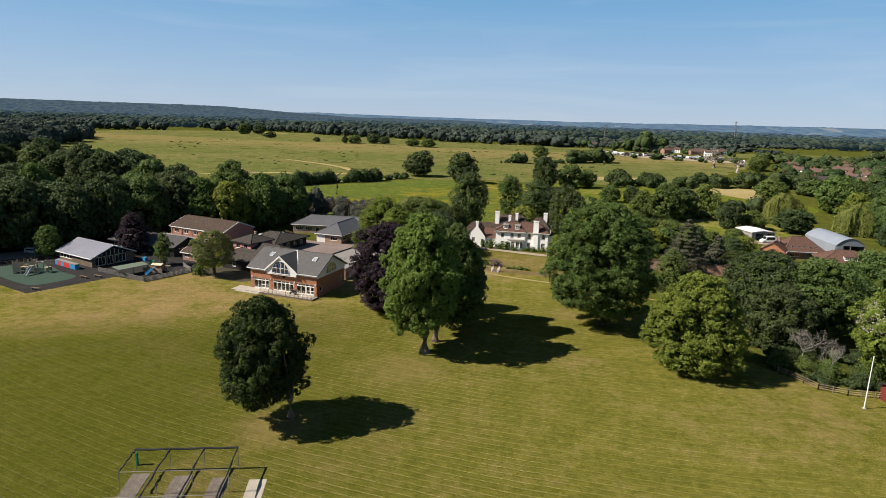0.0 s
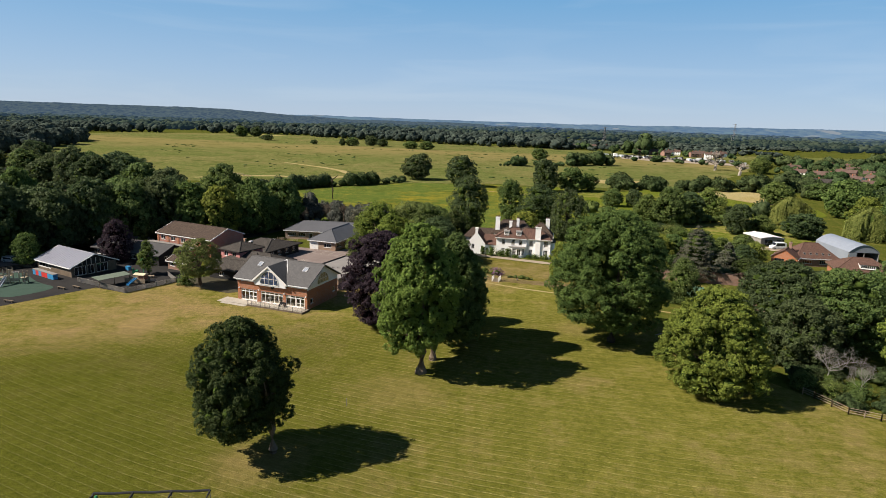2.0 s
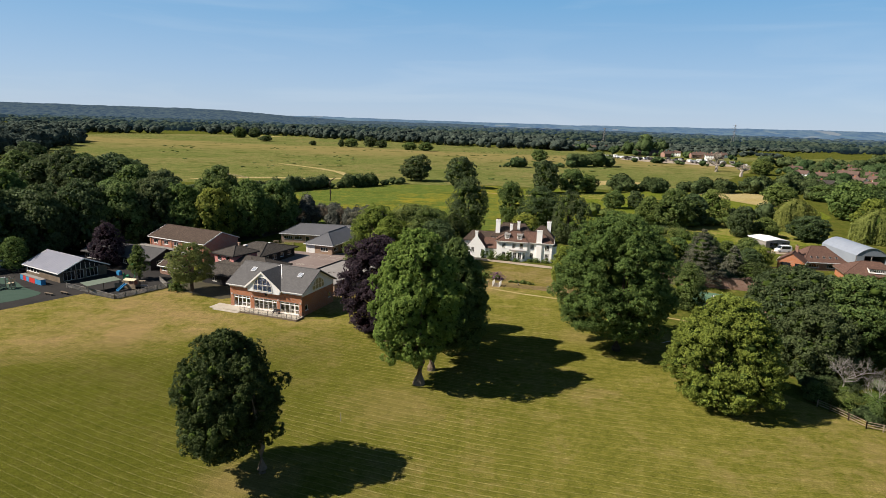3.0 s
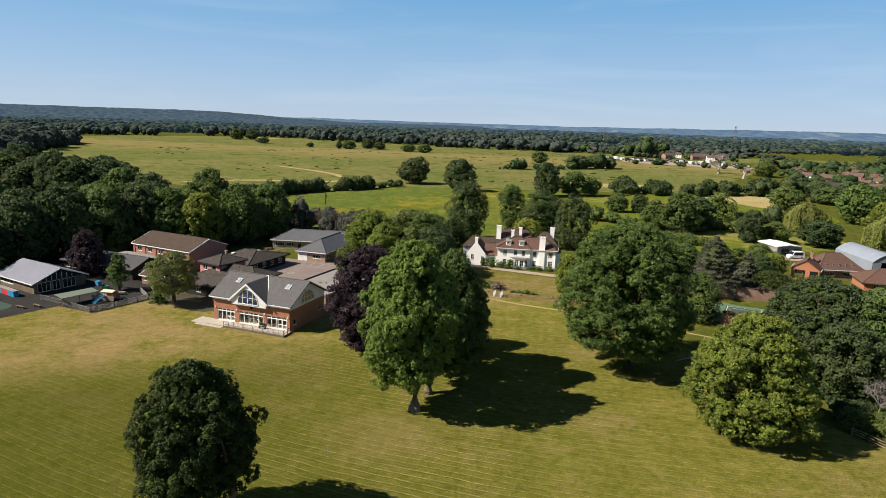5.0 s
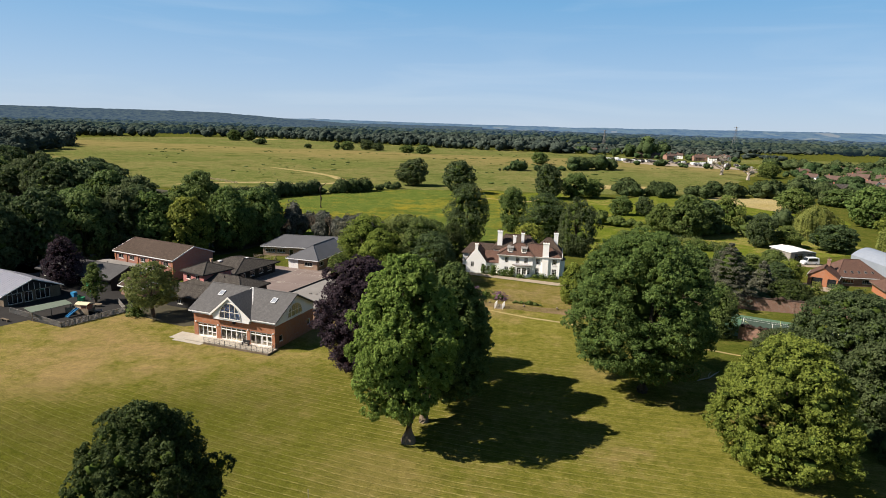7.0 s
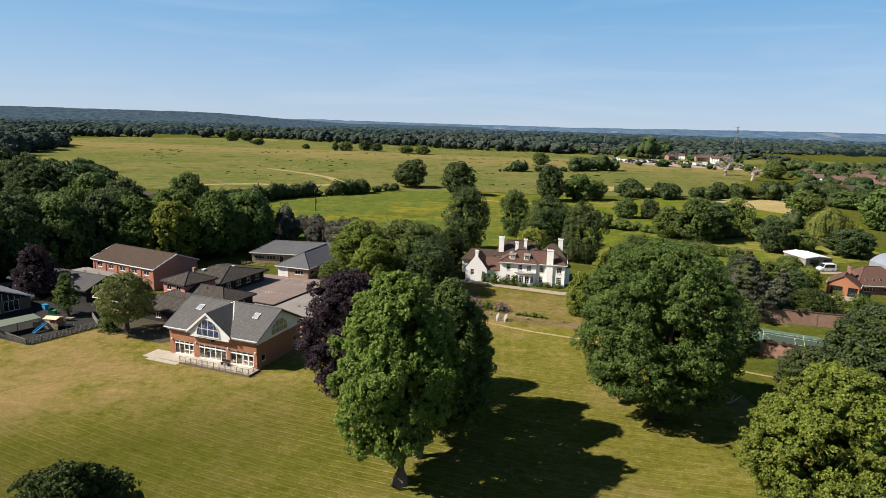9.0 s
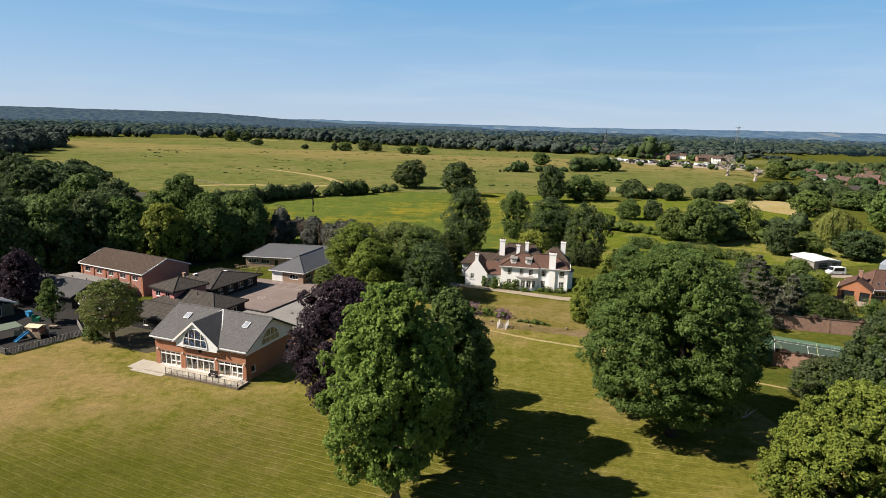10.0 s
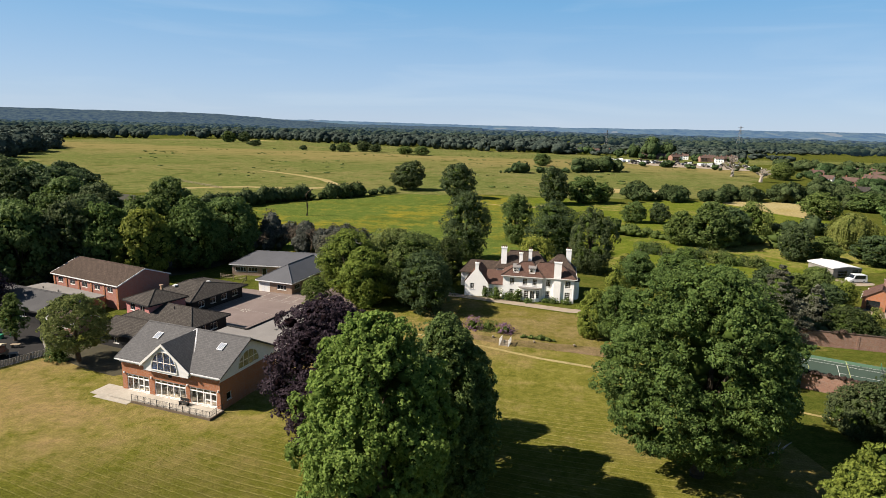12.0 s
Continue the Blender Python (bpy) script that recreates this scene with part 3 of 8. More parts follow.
flat_patch("track", [(-160, 372), (-128, 398), (-92, 396), (-72, 408), (-70, 424), (-92, 470), (-150, 520), (-152, 516), (-98, 468), (-76, 424), (-78, 412), (-94, 402), (-130, 404), (-164, 378)],
           STUBBLE, 0.09, "pale farm track across the pasture", category="track", soften=1)
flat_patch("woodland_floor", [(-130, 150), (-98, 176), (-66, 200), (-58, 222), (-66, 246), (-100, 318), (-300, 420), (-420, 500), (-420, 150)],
           FLOOR_SHADE, 0.05, "leaf litter under the wood, painted dark as in shade", soften=0)

# ---- distant woods: joined, uncountable ----
def unit_ball():
    bm = bmesh.new()
    bmesh.ops.create_icosphere(bm, subdivisions=2, radius=1)
    v = np.array([p.co[:] for p in bm.verts])
    f = np.array([[p.index for p in q.verts] for q in bm.faces])
    bm.free()
    return v, f


BALL_V, BALL_F = unit_ball()


def leaf_cards(rng, points, normals, size, flat=0.38):
    """Kite-shaped leaves at points, facing roughly along the normals."""
    n = len(points)
    nn = normals + flat * rng.normal(size=(n, 3))
    nn /= np.linalg.norm(nn, axis=1)[:, None]
    side = np.cross(nn, rng.normal(size=(n, 3)))
    side /= np.linalg.norm(side, axis=1)[:, None] + 1e-9
    up = np.cross(nn, side)
    s = size * rng.uniform(0.65, 1.35, n)[:, None]
    v = np.empty((n, 4, 3))
    v[:, 0] = points - up * s * 0.55
    v[:, 1] = points + side * s * 0.36 + nn * s * 0.10
    v[:, 2] = points + up * s * 0.55
    v[:, 3] = points - side * s * 0.36 + nn * s * 0.10
    return v.reshape(-1, 3), np.arange(4 * n).reshape(-1, 4)


def sphere_dirs(rng, n):
    d = rng.normal(size=(n, 3))
    return d / np.linalg.norm(d, axis=1)[:, None]


def small_ball():
    bm = bmesh.new()
    bmesh.ops.create_icosphere(bm, subdivisions=1, radius=1)
    v = np.array([q.co[:] for q in bm.verts])
    f = np.array([[q.index for q in r.verts] for r in bm.faces])
    bm.free()
    return v, f


SMALL_V, SMALL_F = small_ball()


def blob_wood(name, spots, label, mat=LEAF_FAR, cards=0, seed=3, card=0.16, lumps=5, ball=None):
    """Far trees and shrubs (x, y, z, width, height): each a few leaf masses with ragged edges, joined."""
    rng = np.random.default_rng(seed)
    V, Q, T, nv = [], [], [], 0
    ball_v, ball_f = ball or (BALL_V, BALL_F)
    for x, y, z, w, h in spots:
        mid, size = np.array([x, y, z + h * 0.42]), np.array([w * 0.36, w * 0.36, h * 0.44])
        d = ball_v * (1 + 0.20 * np.sin(ball_v @ rng.normal(size=(3, 1)) * 4 + rng.uniform(0, 6)))
        V.append(d * size + mid)
        T.append(ball_f + nv)
        nv += len(d)
        for u in sphere_dirs(rng, lumps):
            u[2] = abs(u[2]) * 0.9 - 0.15
            s = rng.uniform(0.18, 0.30)
            q = SMALL_V * (1 + 0.22 * rng.normal(size=(len(SMALL_V), 1))) * np.array([w * s, w * s, h * s * 0.9]) + mid + u * size * rng.uniform(0.75, 1.1)
            q[:, 2] = np.maximum(q[:, 2], z)
            V.append(q)
            T.append(SMALL_F + nv)
            nv += len(q)
        if cards:
            u = sphere_dirs(rng, cards)
            u[:, 2] = np.abs(u[:, 2]) * 1.05 - 0.05
            pts = mid + u * size * rng.uniform(0.98, 1.34, (cards, 1))
            cv, cq = leaf_cards(rng, pts, u, card * w, 0.7)
            cv[:, 2] = np.maximum(cv[:, 2], z)
            V.append(cv)
            Q.append(cq + nv)
            nv += len(cv)
    me = array_mesh(name, np.concatenate(V), np.concatenate(Q) if Q else None, np.concatenate(T), (mat,), 0, False)
    ob = new(name, me)
    return tagged(ob, label, "trees", "", "stuff")


def far_spots(seed, r0, r1, az0, az1, gap, w, h, keep):
    """Trees strewn over a sector, in uneven clusters."""
    rng = np.random.default_rng(seed)
    area = math.radians(az1 - az0) * (r1 * r1 - r0 * r0) / 2
    out = []
    for _ in range(int(area / (gap * gap))):
        r, az = math.sqrt(rng.uniform(r0 * r0, r1 * r1)), math.radians(rng.uniform(az0, az1))
        x, y = r * math.sin(az), r * math.cos(az)
        if keep(x, y):
            k = min(1.7, max(0.45, rng.lognormal(-0.05, 0.32)))
            out.append((x, y, 0.0, w * k * rng.uniform(0.8, 1.25), h * k ** 0.7))
    return out


def inside(x, y, poly):
    c = False
    for (x0, y0), (x1, y1) in zip(poly, poly[1:] + poly[:1]):
        if (y0 > y) != (y1 > y) and x < (x1 - x0) * (y - y0) / (y1 - y0) + x0:
            c = not c
    return c


OPEN_LAND = [(-96, 322), (-330, 425), (-440, 720), (-640, 1000), (-400, 1215), (-160, 1060), (60, 960), (330, 900), (560, 930), (760, 1000), (620, 760), (420, 700), (330, 640), (215, 520), (205, 330), (120, 260), (-60, 220)]


def wooded(x, y):
    if inside(x, y, OPEN_LAND):
        return False
    return noise.noise((x * 0.004, y * 0.004, 7.0)) > -0.16


def belts(x, y, gap):
    """Hedgerows and shaws run across the plain with fields between them."""
    return noise.noise((x * 0.0022, y * 0.0062, 2.0)) + 0.5 * noise.noise((x * 0.009, y * 0.016, 5.0)) > gap


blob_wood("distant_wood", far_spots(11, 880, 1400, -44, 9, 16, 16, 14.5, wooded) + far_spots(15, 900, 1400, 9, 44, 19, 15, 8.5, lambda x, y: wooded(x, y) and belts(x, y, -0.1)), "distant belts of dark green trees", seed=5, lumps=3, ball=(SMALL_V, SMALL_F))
# each belt carries its haze as emission, stronger farther out
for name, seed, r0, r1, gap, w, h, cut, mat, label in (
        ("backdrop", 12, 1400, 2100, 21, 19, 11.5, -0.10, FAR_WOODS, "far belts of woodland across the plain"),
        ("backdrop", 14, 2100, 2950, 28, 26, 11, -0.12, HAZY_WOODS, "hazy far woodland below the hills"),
        ("backdrop", 16, 2950, 3850, 52, 56, 11, -0.25, HILLS, "woodland at the foot of the hills, blued by painted haze")):
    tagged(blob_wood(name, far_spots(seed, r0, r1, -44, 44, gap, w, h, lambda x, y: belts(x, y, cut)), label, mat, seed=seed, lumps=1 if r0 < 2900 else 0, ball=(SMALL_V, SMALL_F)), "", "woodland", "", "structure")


def smooth(v):
    v = min(1, max(0, v))
    return v * v * (3 - 2 * v)


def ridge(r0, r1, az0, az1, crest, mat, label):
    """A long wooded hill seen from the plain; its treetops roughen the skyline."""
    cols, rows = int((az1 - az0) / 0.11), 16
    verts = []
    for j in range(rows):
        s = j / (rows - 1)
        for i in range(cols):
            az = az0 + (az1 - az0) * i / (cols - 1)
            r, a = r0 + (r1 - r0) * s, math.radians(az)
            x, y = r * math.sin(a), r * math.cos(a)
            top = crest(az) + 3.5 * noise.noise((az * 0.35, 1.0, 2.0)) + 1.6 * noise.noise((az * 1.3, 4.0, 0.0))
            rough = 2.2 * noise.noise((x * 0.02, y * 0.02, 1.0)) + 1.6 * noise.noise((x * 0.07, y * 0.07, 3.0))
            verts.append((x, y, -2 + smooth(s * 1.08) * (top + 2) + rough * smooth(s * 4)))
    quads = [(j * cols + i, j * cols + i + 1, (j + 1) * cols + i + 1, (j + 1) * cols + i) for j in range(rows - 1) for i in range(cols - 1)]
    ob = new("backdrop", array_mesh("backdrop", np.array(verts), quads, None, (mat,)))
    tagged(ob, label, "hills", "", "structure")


ridge(2750, 3500, -46, 2, lambda az: 21 + 36 * smooth((-az - 9) / 15), HILLS, "long wooded ridge on the skyline, blued by painted haze")
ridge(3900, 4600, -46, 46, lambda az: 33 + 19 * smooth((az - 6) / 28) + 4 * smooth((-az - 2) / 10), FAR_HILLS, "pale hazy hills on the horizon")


# ---- trees ----
def profile(kind, s):
    a, b = {"round": (0.80, 0.55), "oval": (0.66, 0.70), "column": (0.95, 0.50), "cone": (0.36, 1.0), "dome": (0.62, 0.5), "spread": (0.70, 0.48), "stepped": (0.84, 0.62)}[kind]
    # a stepped crown draws in above its lowest boughs
    waist = 1 - 0.26 * math.exp(-((s - 0.33) / 0.075) ** 2) if kind == "stepped" else 1
    return math.sin(math.pi * min(1, max(0, s)) ** a) ** b * waist


def crown_lumps(rng, h, w, z0, kind, count):
    """Rounded masses of leaves that make up a crown; some stand out, some sit back."""
    lumps = []
    tall = {"column": 1.35, "stepped": 1.3, "oval": 1.15}.get(kind, 0.9)
    seed = rng.uniform(0, 90)
    for i in range(count):
        s = 0.04 + 0.93 * (i + 0.5) / count
        p = profile(kind, s)
        a = i * 2.39996 + rng.uniform(-0.35, 0.35)
        # the outline swells and draws in over whole boughs
        swell = 1 + 0.22 * noise.noise((1.5 * math.cos(a) + seed, 1.5 * math.sin(a), 4.2 * s))
        lr = w * rng.uniform(0.55, 1.3) * 1.14 / math.sqrt(count) * (0.6 + 0.4 * p)
        ring = min(1.12, swell) * max(0.0, w / 2 * p - lr * 0.95) * rng.choice([1.08, 1.0, 0.88, 0.68], p=[0.14, 0.50, 0.26, 0.10])
        z = min(z0 + s * (h - z0) + rng.normal(0, 0.02) * h, h - lr * 0.8)
        lumps.append((ring * math.cos(a), ring * math.sin(a), max(z, z0 + lr * 0.5), lr * rng.uniform(0.9, 1.25), lr * rng.uniform(0.9, 1.25), lr * rng.uniform(0.75, 1.05) * tall))
    # a few masses further in close the gaps between the boughs
    for x, y, z, rx, ry, rz in lumps[1::3]:
        lumps.append((x * rng.uniform(0.45, 0.72), y * rng.uniform(0.45, 0.72), z, rx * 1.25, ry * 1.25, rz * 1.1))
    return lumps


def crown_mesh(name, seed, h, w, z0, kind, count, leaves, size, leaf, core=None, solid=1.0):
    """A crown in three steps: masses, tufts that break their surface, and small leaves on the tufts; dark solid cores
    within paint the deep shade.
    """
    rng = np.random.default_rng(seed)
    L = np.array(crown_lumps(rng, h, w, z0, kind, count))
    # tufts stand on the outer and upper sides of each mass
    per = int(min(30, max(9, leaves / count / 18)))
    host = np.repeat(np.arange(len(L)), per)
    d = sphere_dirs(rng, len(host))
    out = L[host, :3] - np.array([0, 0, z0 + (h - z0) * 0.40])
    out = out / (np.linalg.norm(out, axis=1)[:, None] + 1e-6)
    d = np.where(((d * out).sum(1) < -0.3)[:, None], -d, d)
    k = rng.uniform(0.55, 1.35, (len(host), 1)) * 1.3 / math.sqrt(per)
    c = L[host, :3] + d * L[host, 3:] * rng.uniform(0.66, 1.18, (len(host), 1))
    r = L[host, 3:] * k
    free = np.ones(len(c), bool)
    for j in range(len(L)):
        free &= ((((c - L[j, :3]) / L[j, 3:]) ** 2).sum(1) > 0.5) | (host == j)
    c, r, d = c[free], r[free], d[free]
    weight = r[:, 0] * r[:, 2]
    pick = rng.choice(len(c), leaves, p=weight / weight.sum())
    u = sphere_dirs(rng, leaves)
    u = np.where(((u * (d[pick] + np.array([0, 0, 0.5]))).sum(1) < -0.2)[:, None], -u, u)
    pts = c[pick] + u * r[pick] * (1.10 - 0.6 * rng.random(leaves) ** 2)[:, None]
    pts[:, 2] = np.maximum(pts[:, 2], 0.2)
    v, q = leaf_cards(rng, pts, 0.8 * u + 0.5 * d[pick] + np.array([0, 0, 0.25]), size, 0.62)
    V, T, nv = [v], [np.zeros((0, 3), int)], len(v)
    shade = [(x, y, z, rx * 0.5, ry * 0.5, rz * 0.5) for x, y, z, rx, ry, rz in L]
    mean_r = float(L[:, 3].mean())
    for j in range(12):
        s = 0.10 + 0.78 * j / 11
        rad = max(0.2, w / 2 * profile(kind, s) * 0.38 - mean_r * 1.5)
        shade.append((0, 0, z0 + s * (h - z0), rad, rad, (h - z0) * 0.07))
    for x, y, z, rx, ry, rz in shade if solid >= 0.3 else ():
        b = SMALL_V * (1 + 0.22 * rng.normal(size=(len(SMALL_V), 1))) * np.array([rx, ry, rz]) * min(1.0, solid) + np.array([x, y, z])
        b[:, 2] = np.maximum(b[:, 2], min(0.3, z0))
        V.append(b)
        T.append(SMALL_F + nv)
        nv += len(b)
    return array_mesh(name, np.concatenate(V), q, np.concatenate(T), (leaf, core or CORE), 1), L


def trunk_mesh(name, seed, h, z0, girth, lumps, bark, limbs=7):
    rng = random.Random(seed)
    bm = bmesh.new()
    top = z0 + (h - z0) * 0.55
    lean = [(rng.uniform(-0.3, 0.3), rng.uniform(-0.3, 0.3)) for _ in range(3)]
    tube(bm, [(0, 0, -0.2), (0.02, 0, 0.5), (lean[0][0] * 0.5, lean[0][1] * 0.5, z0 * 0.7 + 0.6), (lean[1][0], lean[1][1], z0 + (h - z0) * 0.25), (lean[2][0] * 1.4, lean[2][1] * 1.4, top)],
         [girth * 1.22, girth * 1.0, girth * 0.88, girth * 0.6, girth * 0.2], 9)
    for k in range(limbs):
        x, y, z, *_ = lumps[rng.randrange(len(lumps))]
        zb = min(z - 0.5, z0 * 0.6 + 0.6 + rng.random() * (h - z0) * 0.35)
        m = Vector((x * 0.5 + rng.uniform(-0.4, 0.4), y * 0.5 + rng.uniform(-0.4, 0.4), (zb + z) / 2 + 0.3))
        tube(bm, [(lean[0][0] * 0.5, lean[0][1] * 0.5, zb), m, (x, y, z)], [girth * 0.42, girth * 0.24, girth * 0.06], 5)
    return add_mesh(name, bm, bark)


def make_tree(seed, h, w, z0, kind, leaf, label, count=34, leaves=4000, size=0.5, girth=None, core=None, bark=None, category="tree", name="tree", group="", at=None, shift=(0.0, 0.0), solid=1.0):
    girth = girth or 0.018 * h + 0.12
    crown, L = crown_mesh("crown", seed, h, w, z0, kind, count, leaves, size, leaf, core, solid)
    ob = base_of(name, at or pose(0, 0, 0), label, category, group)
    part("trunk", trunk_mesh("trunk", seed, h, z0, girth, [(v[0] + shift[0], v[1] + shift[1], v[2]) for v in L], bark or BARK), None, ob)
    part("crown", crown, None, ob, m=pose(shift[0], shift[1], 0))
    return ob


def make_willow(seed, h, w, leaf, label, at, strands=620, group=""):
    """A weeping tree: a domed top with long hanging strands."""
    rng = np.random.default_rng(seed)
    ob = base_of("willow_tree", at, label, "tree", group)
    bm = bmesh.new()
    tube(bm, [(0, 0, -0.2), (0.1, 0, h * 0.2), (0.2, 0.1, h * 0.5), (0, 0, h * 0.8)], [0.6, 0.45, 0.3, 0.1], 8)
    for k in range(7):
        a = k * 0.9
        tube(bm, [(0.1, 0, h * 0.35), (math.cos(a) * w * 0.2, math.sin(a) * w * 0.2, h * 0.7), (math.cos(a) * w * 0.34, math.sin(a) * w * 0.34, h * 0.78)], [0.2, 0.12, 0.05], 5)
    part("trunk", bm, BARK, ob)
    pts, nrm = [], []
    for _ in range(strands):
        a, f = rng.uniform(0, 2 * math.pi), math.sqrt(rng.random())
        lob = 1 + 0.22 * math.sin(3 * a + seed) + 0.12 * math.sin(7 * a)
        R = f * w / 2 * lob * 0.95
        top = h * (1 - 0.42 * (f ** 2.2)) * (0.93 + 0.07 * math.sin(5 * a + 3 * f))
        drop = (0.25 + 0.75 * f) * h * rng.uniform(0.35, 0.8)
        n = int(14 + 26 * drop / h)
        k = np.arange(n) / n
        zz = np.maximum(top - k * drop, 0.4)
        out = R + 0.5 * np.sqrt(k) + rng.normal(0, 0.1, n)
        pts.append(np.stack([np.cos(a) * out + rng.normal(0, 0.15, n), np.sin(a) * out + rng.normal(0, 0.15, n), zz], 1))
        nrm.append(np.tile([math.cos(a), math.sin(a), 0.5], (n, 1)))
    pts, nrm = np.concatenate(pts), np.concatenate(nrm)
    v, q = leaf_cards(rng, pts, nrm, 0.50, 0.45)
    # dark ball painted as the shade behind the strands
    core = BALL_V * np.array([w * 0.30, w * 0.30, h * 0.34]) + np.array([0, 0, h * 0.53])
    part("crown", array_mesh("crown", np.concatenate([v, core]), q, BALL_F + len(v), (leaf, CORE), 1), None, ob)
    return ob


def make_conifer(seed, h, w, leaf, label, at, tiers=16, leaves=7000, size=0.42, z0=2.0, group="", cedar=True, name="conifer_tree"):
    """Level tiers of needled branches on a straight trunk."""
    rng = np.random.default_rng(seed)
    ob = base_of(name, at, label, "tree", group)
    bm = bmesh.new()
    tube(bm, [(0, 0, -0.2), (0, 0, h * 0.4), (0.1, 0, h * 0.97)], [0.45, 0.3, 0.05], 8)
    pts, nrm = [], []
    for t in range(tiers):
        s = t / (tiers - 1)
        z, R = z0 + s * (h - z0 - 0.5), (w / 2) * ((1 - s) ** 0.75 * 0.92 + 0.08)
        arms = 7 if s < 0.8 else 4
        for k in range(arms):
            a = k * 2 * math.pi / arms + t * 0.7 + rng.uniform(-0.3, 0.3)
            Rk = R * rng.uniform(0.65, 1.15)
            tip = (math.cos(a) * Rk, math.sin(a) * Rk, z - (0.06 if cedar else 0.25) * Rk)
            tube(bm, [(0, 0, z), tip], [0.09 * (1.2 - s), 0.02], 4)
            n = int(leaves / (tiers * arms) * (0.5 + Rk / (w / 2)))
            f = rng.random(n) ** 0.6
            width = 0.32 * Rk * (1.05 - f) + 0.12
            off = rng.normal(0, 1, n) * width
            p = np.stack([math.cos(a) * Rk * f - math.sin(a) * off, math.sin(a) * Rk * f + math.cos(a) * off, z + (tip[2] - z) * f + rng.normal(0, 0.13, n)], 1)
            pts.append(p)
            nrm.append(np.tile([math.cos(a) * 0.35, math.sin(a) * 0.35, 1.0], (n, 1)))
    part("trunk", bm, BARK, ob)
    v, q = leaf_cards(rng, np.concatenate(pts), np.concatenate(nrm), size, 0.5)
    # dark spindle painted as the shade between the tiers
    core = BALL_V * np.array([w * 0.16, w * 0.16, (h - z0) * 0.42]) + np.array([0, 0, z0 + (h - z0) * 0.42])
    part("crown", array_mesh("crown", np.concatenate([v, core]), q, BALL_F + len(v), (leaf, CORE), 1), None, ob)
    return ob


def make_bare_tree(seed, h, w, label, at, bark=None, name="dead_tree", twigs=5, thick=1.0):
    """A leafless tree: forking limbs and twigs."""
    rng = random.Random(seed)
    ob = base_of(name, at, label, "tree")
    bm = bmesh.new()

    def grow(p, d, length, r, depth):
        q = p + d * length
        mid = p.lerp(q, 0.5) + Vector((rng.uniform(-1, 1), rng.uniform(-1, 1), rng.uniform(-0.3, 0.5))) * length * 0.08
        tube(bm, [p, mid, q], [r, r * 0.85, r * 0.6], 5 if depth < 3 else 3)
        if depth < twigs:
            for _ in range(3 if depth else 5):
                side = Vector((rng.uniform(-1, 1) * w / h * 1.5, rng.uniform(-1, 1) * w / h * 1.5, rng.uniform(-0.15, 0.9)))
                grow(p.lerp(q, rng.uniform(0.55, 1.0)), (d * 0.5 + side).normalized(), length * rng.uniform(0.55, 0.78), r * 0.55, depth + 1)

    grow(Vector((0, 0, -0.2)), Vector((0.05, 0, 1)).normalized(), h * 0.34, h * 0.028 * thick, 0)
    part("trunk", bm, bark or PALE_BARK, ob)
    return ob


def make_shrub(seed, w, h, leaf, label, at, leaves=700, size=0.28, group="", name="shrub", category="shrub"):
    crown, L = crown_mesh("foliage", seed, h, w, 0.02, "dome", 12, leaves, size, leaf)
    ob = base_of(name, at, label, category, group)
    part("foliage", crown, None, ob)
    bm = bmesh.new()
    for k in range(5):
        tube(bm, [(0, 0, -0.1), (math.cos(k * 1.26) * w * 0.15, math.sin(k * 1.26) * w * 0.15, h * 0.6)], [0.05, 0.02], 5)
    part("stems", bm, BARK, ob)
    return ob


# trees on the playing field
make_tree(21, 16.7, 11.6, 3.5, "oval", LEAF_LIME, "dark green lime tree with a low skirt, alone on the lawn", 150, 72000, 0.21, 0.58, bark=BARK_GREY, at=pose(-21.1, 73.3, 0), shift=(-3.3, -0.6))
make_tree(22, 23.6, 13.6, 4.2, "stepped", LEAF_BRIGHT, "tall bright green lime tree on the playing field", 210, 100000, 0.23, 0.85, bark=BARK_GREY, at=pose(-5.2, 98.6, 0), shift=(-0.9, -0.5))
make_tree(23, 20.8, 12.0, 2.2, "oval", LEAF_MID, "tall deep green lime tree beside the brighter one", 150, 64000, 0.23, 0.65, bark=BARK_GREY, at=pose(-3.6, 104.0, 0), shift=(3.2, 4.4))
make_tree(19, 11.0, 8.0, 1.0, "oval", LEAF_DARK, "small dark tree at the back of the lime group", 44, 9000, 0.34, 0.3, at=pose(0.4, 123.2, 0))
make_tree(20, 16.5, 10.0, 1.2, "oval", LEAF_MID, "green lime tree behind the taller pair", 44, 16000, 0.36, 0.4, at=pose(0.8, 115.5, 0))
make_tree(24, 18.4, 14.2, 0.8, "round", LEAF_PURPLE, "copper beech with dark purple leaves sweeping the grass", 120, 40000, 0.30, 0.5, CORE_PURPLE, at=pose(-14.7, 120.6, 0))
make_tree(25, 24.6, 21.6, 3.2, "spread", LEAF_OAK, "great spreading oak tree on the lawn edge", 250, 112000, 0.26, 0.85, at=pose(29.0, 116.3, 0), shift=(-0.8, 1.4))
make_tree(26, 16.2, 15.2, 0.8, "dome", LEAF_WALNUT, "light green walnut tree with a wide low crown", 170, 80000, 0.235, 0.5, at=pose(39.4, 96.2, 0))
make_tree(27, 15.0, 16.0, 1.5, "round", LEAF_DARK, "dark green tree behind the walnut", 100, 32000, 0.34, at=pose(62.0, 121.5, 0))
make_tree(45, 11.5, 12.0, 0.8, "round", LEAF_DARK, "lower dark green tree close behind the walnut", 60, 18000, 0.32, at=pose(59.0, 108.5, 0))
make_tree(46, 6.6, 9.0, 0.2, "dome", LEAF_DARK, "low bushy tree before the garden wall", 40, 12000, 0.27, at=pose(55.8, 128.5, 0))
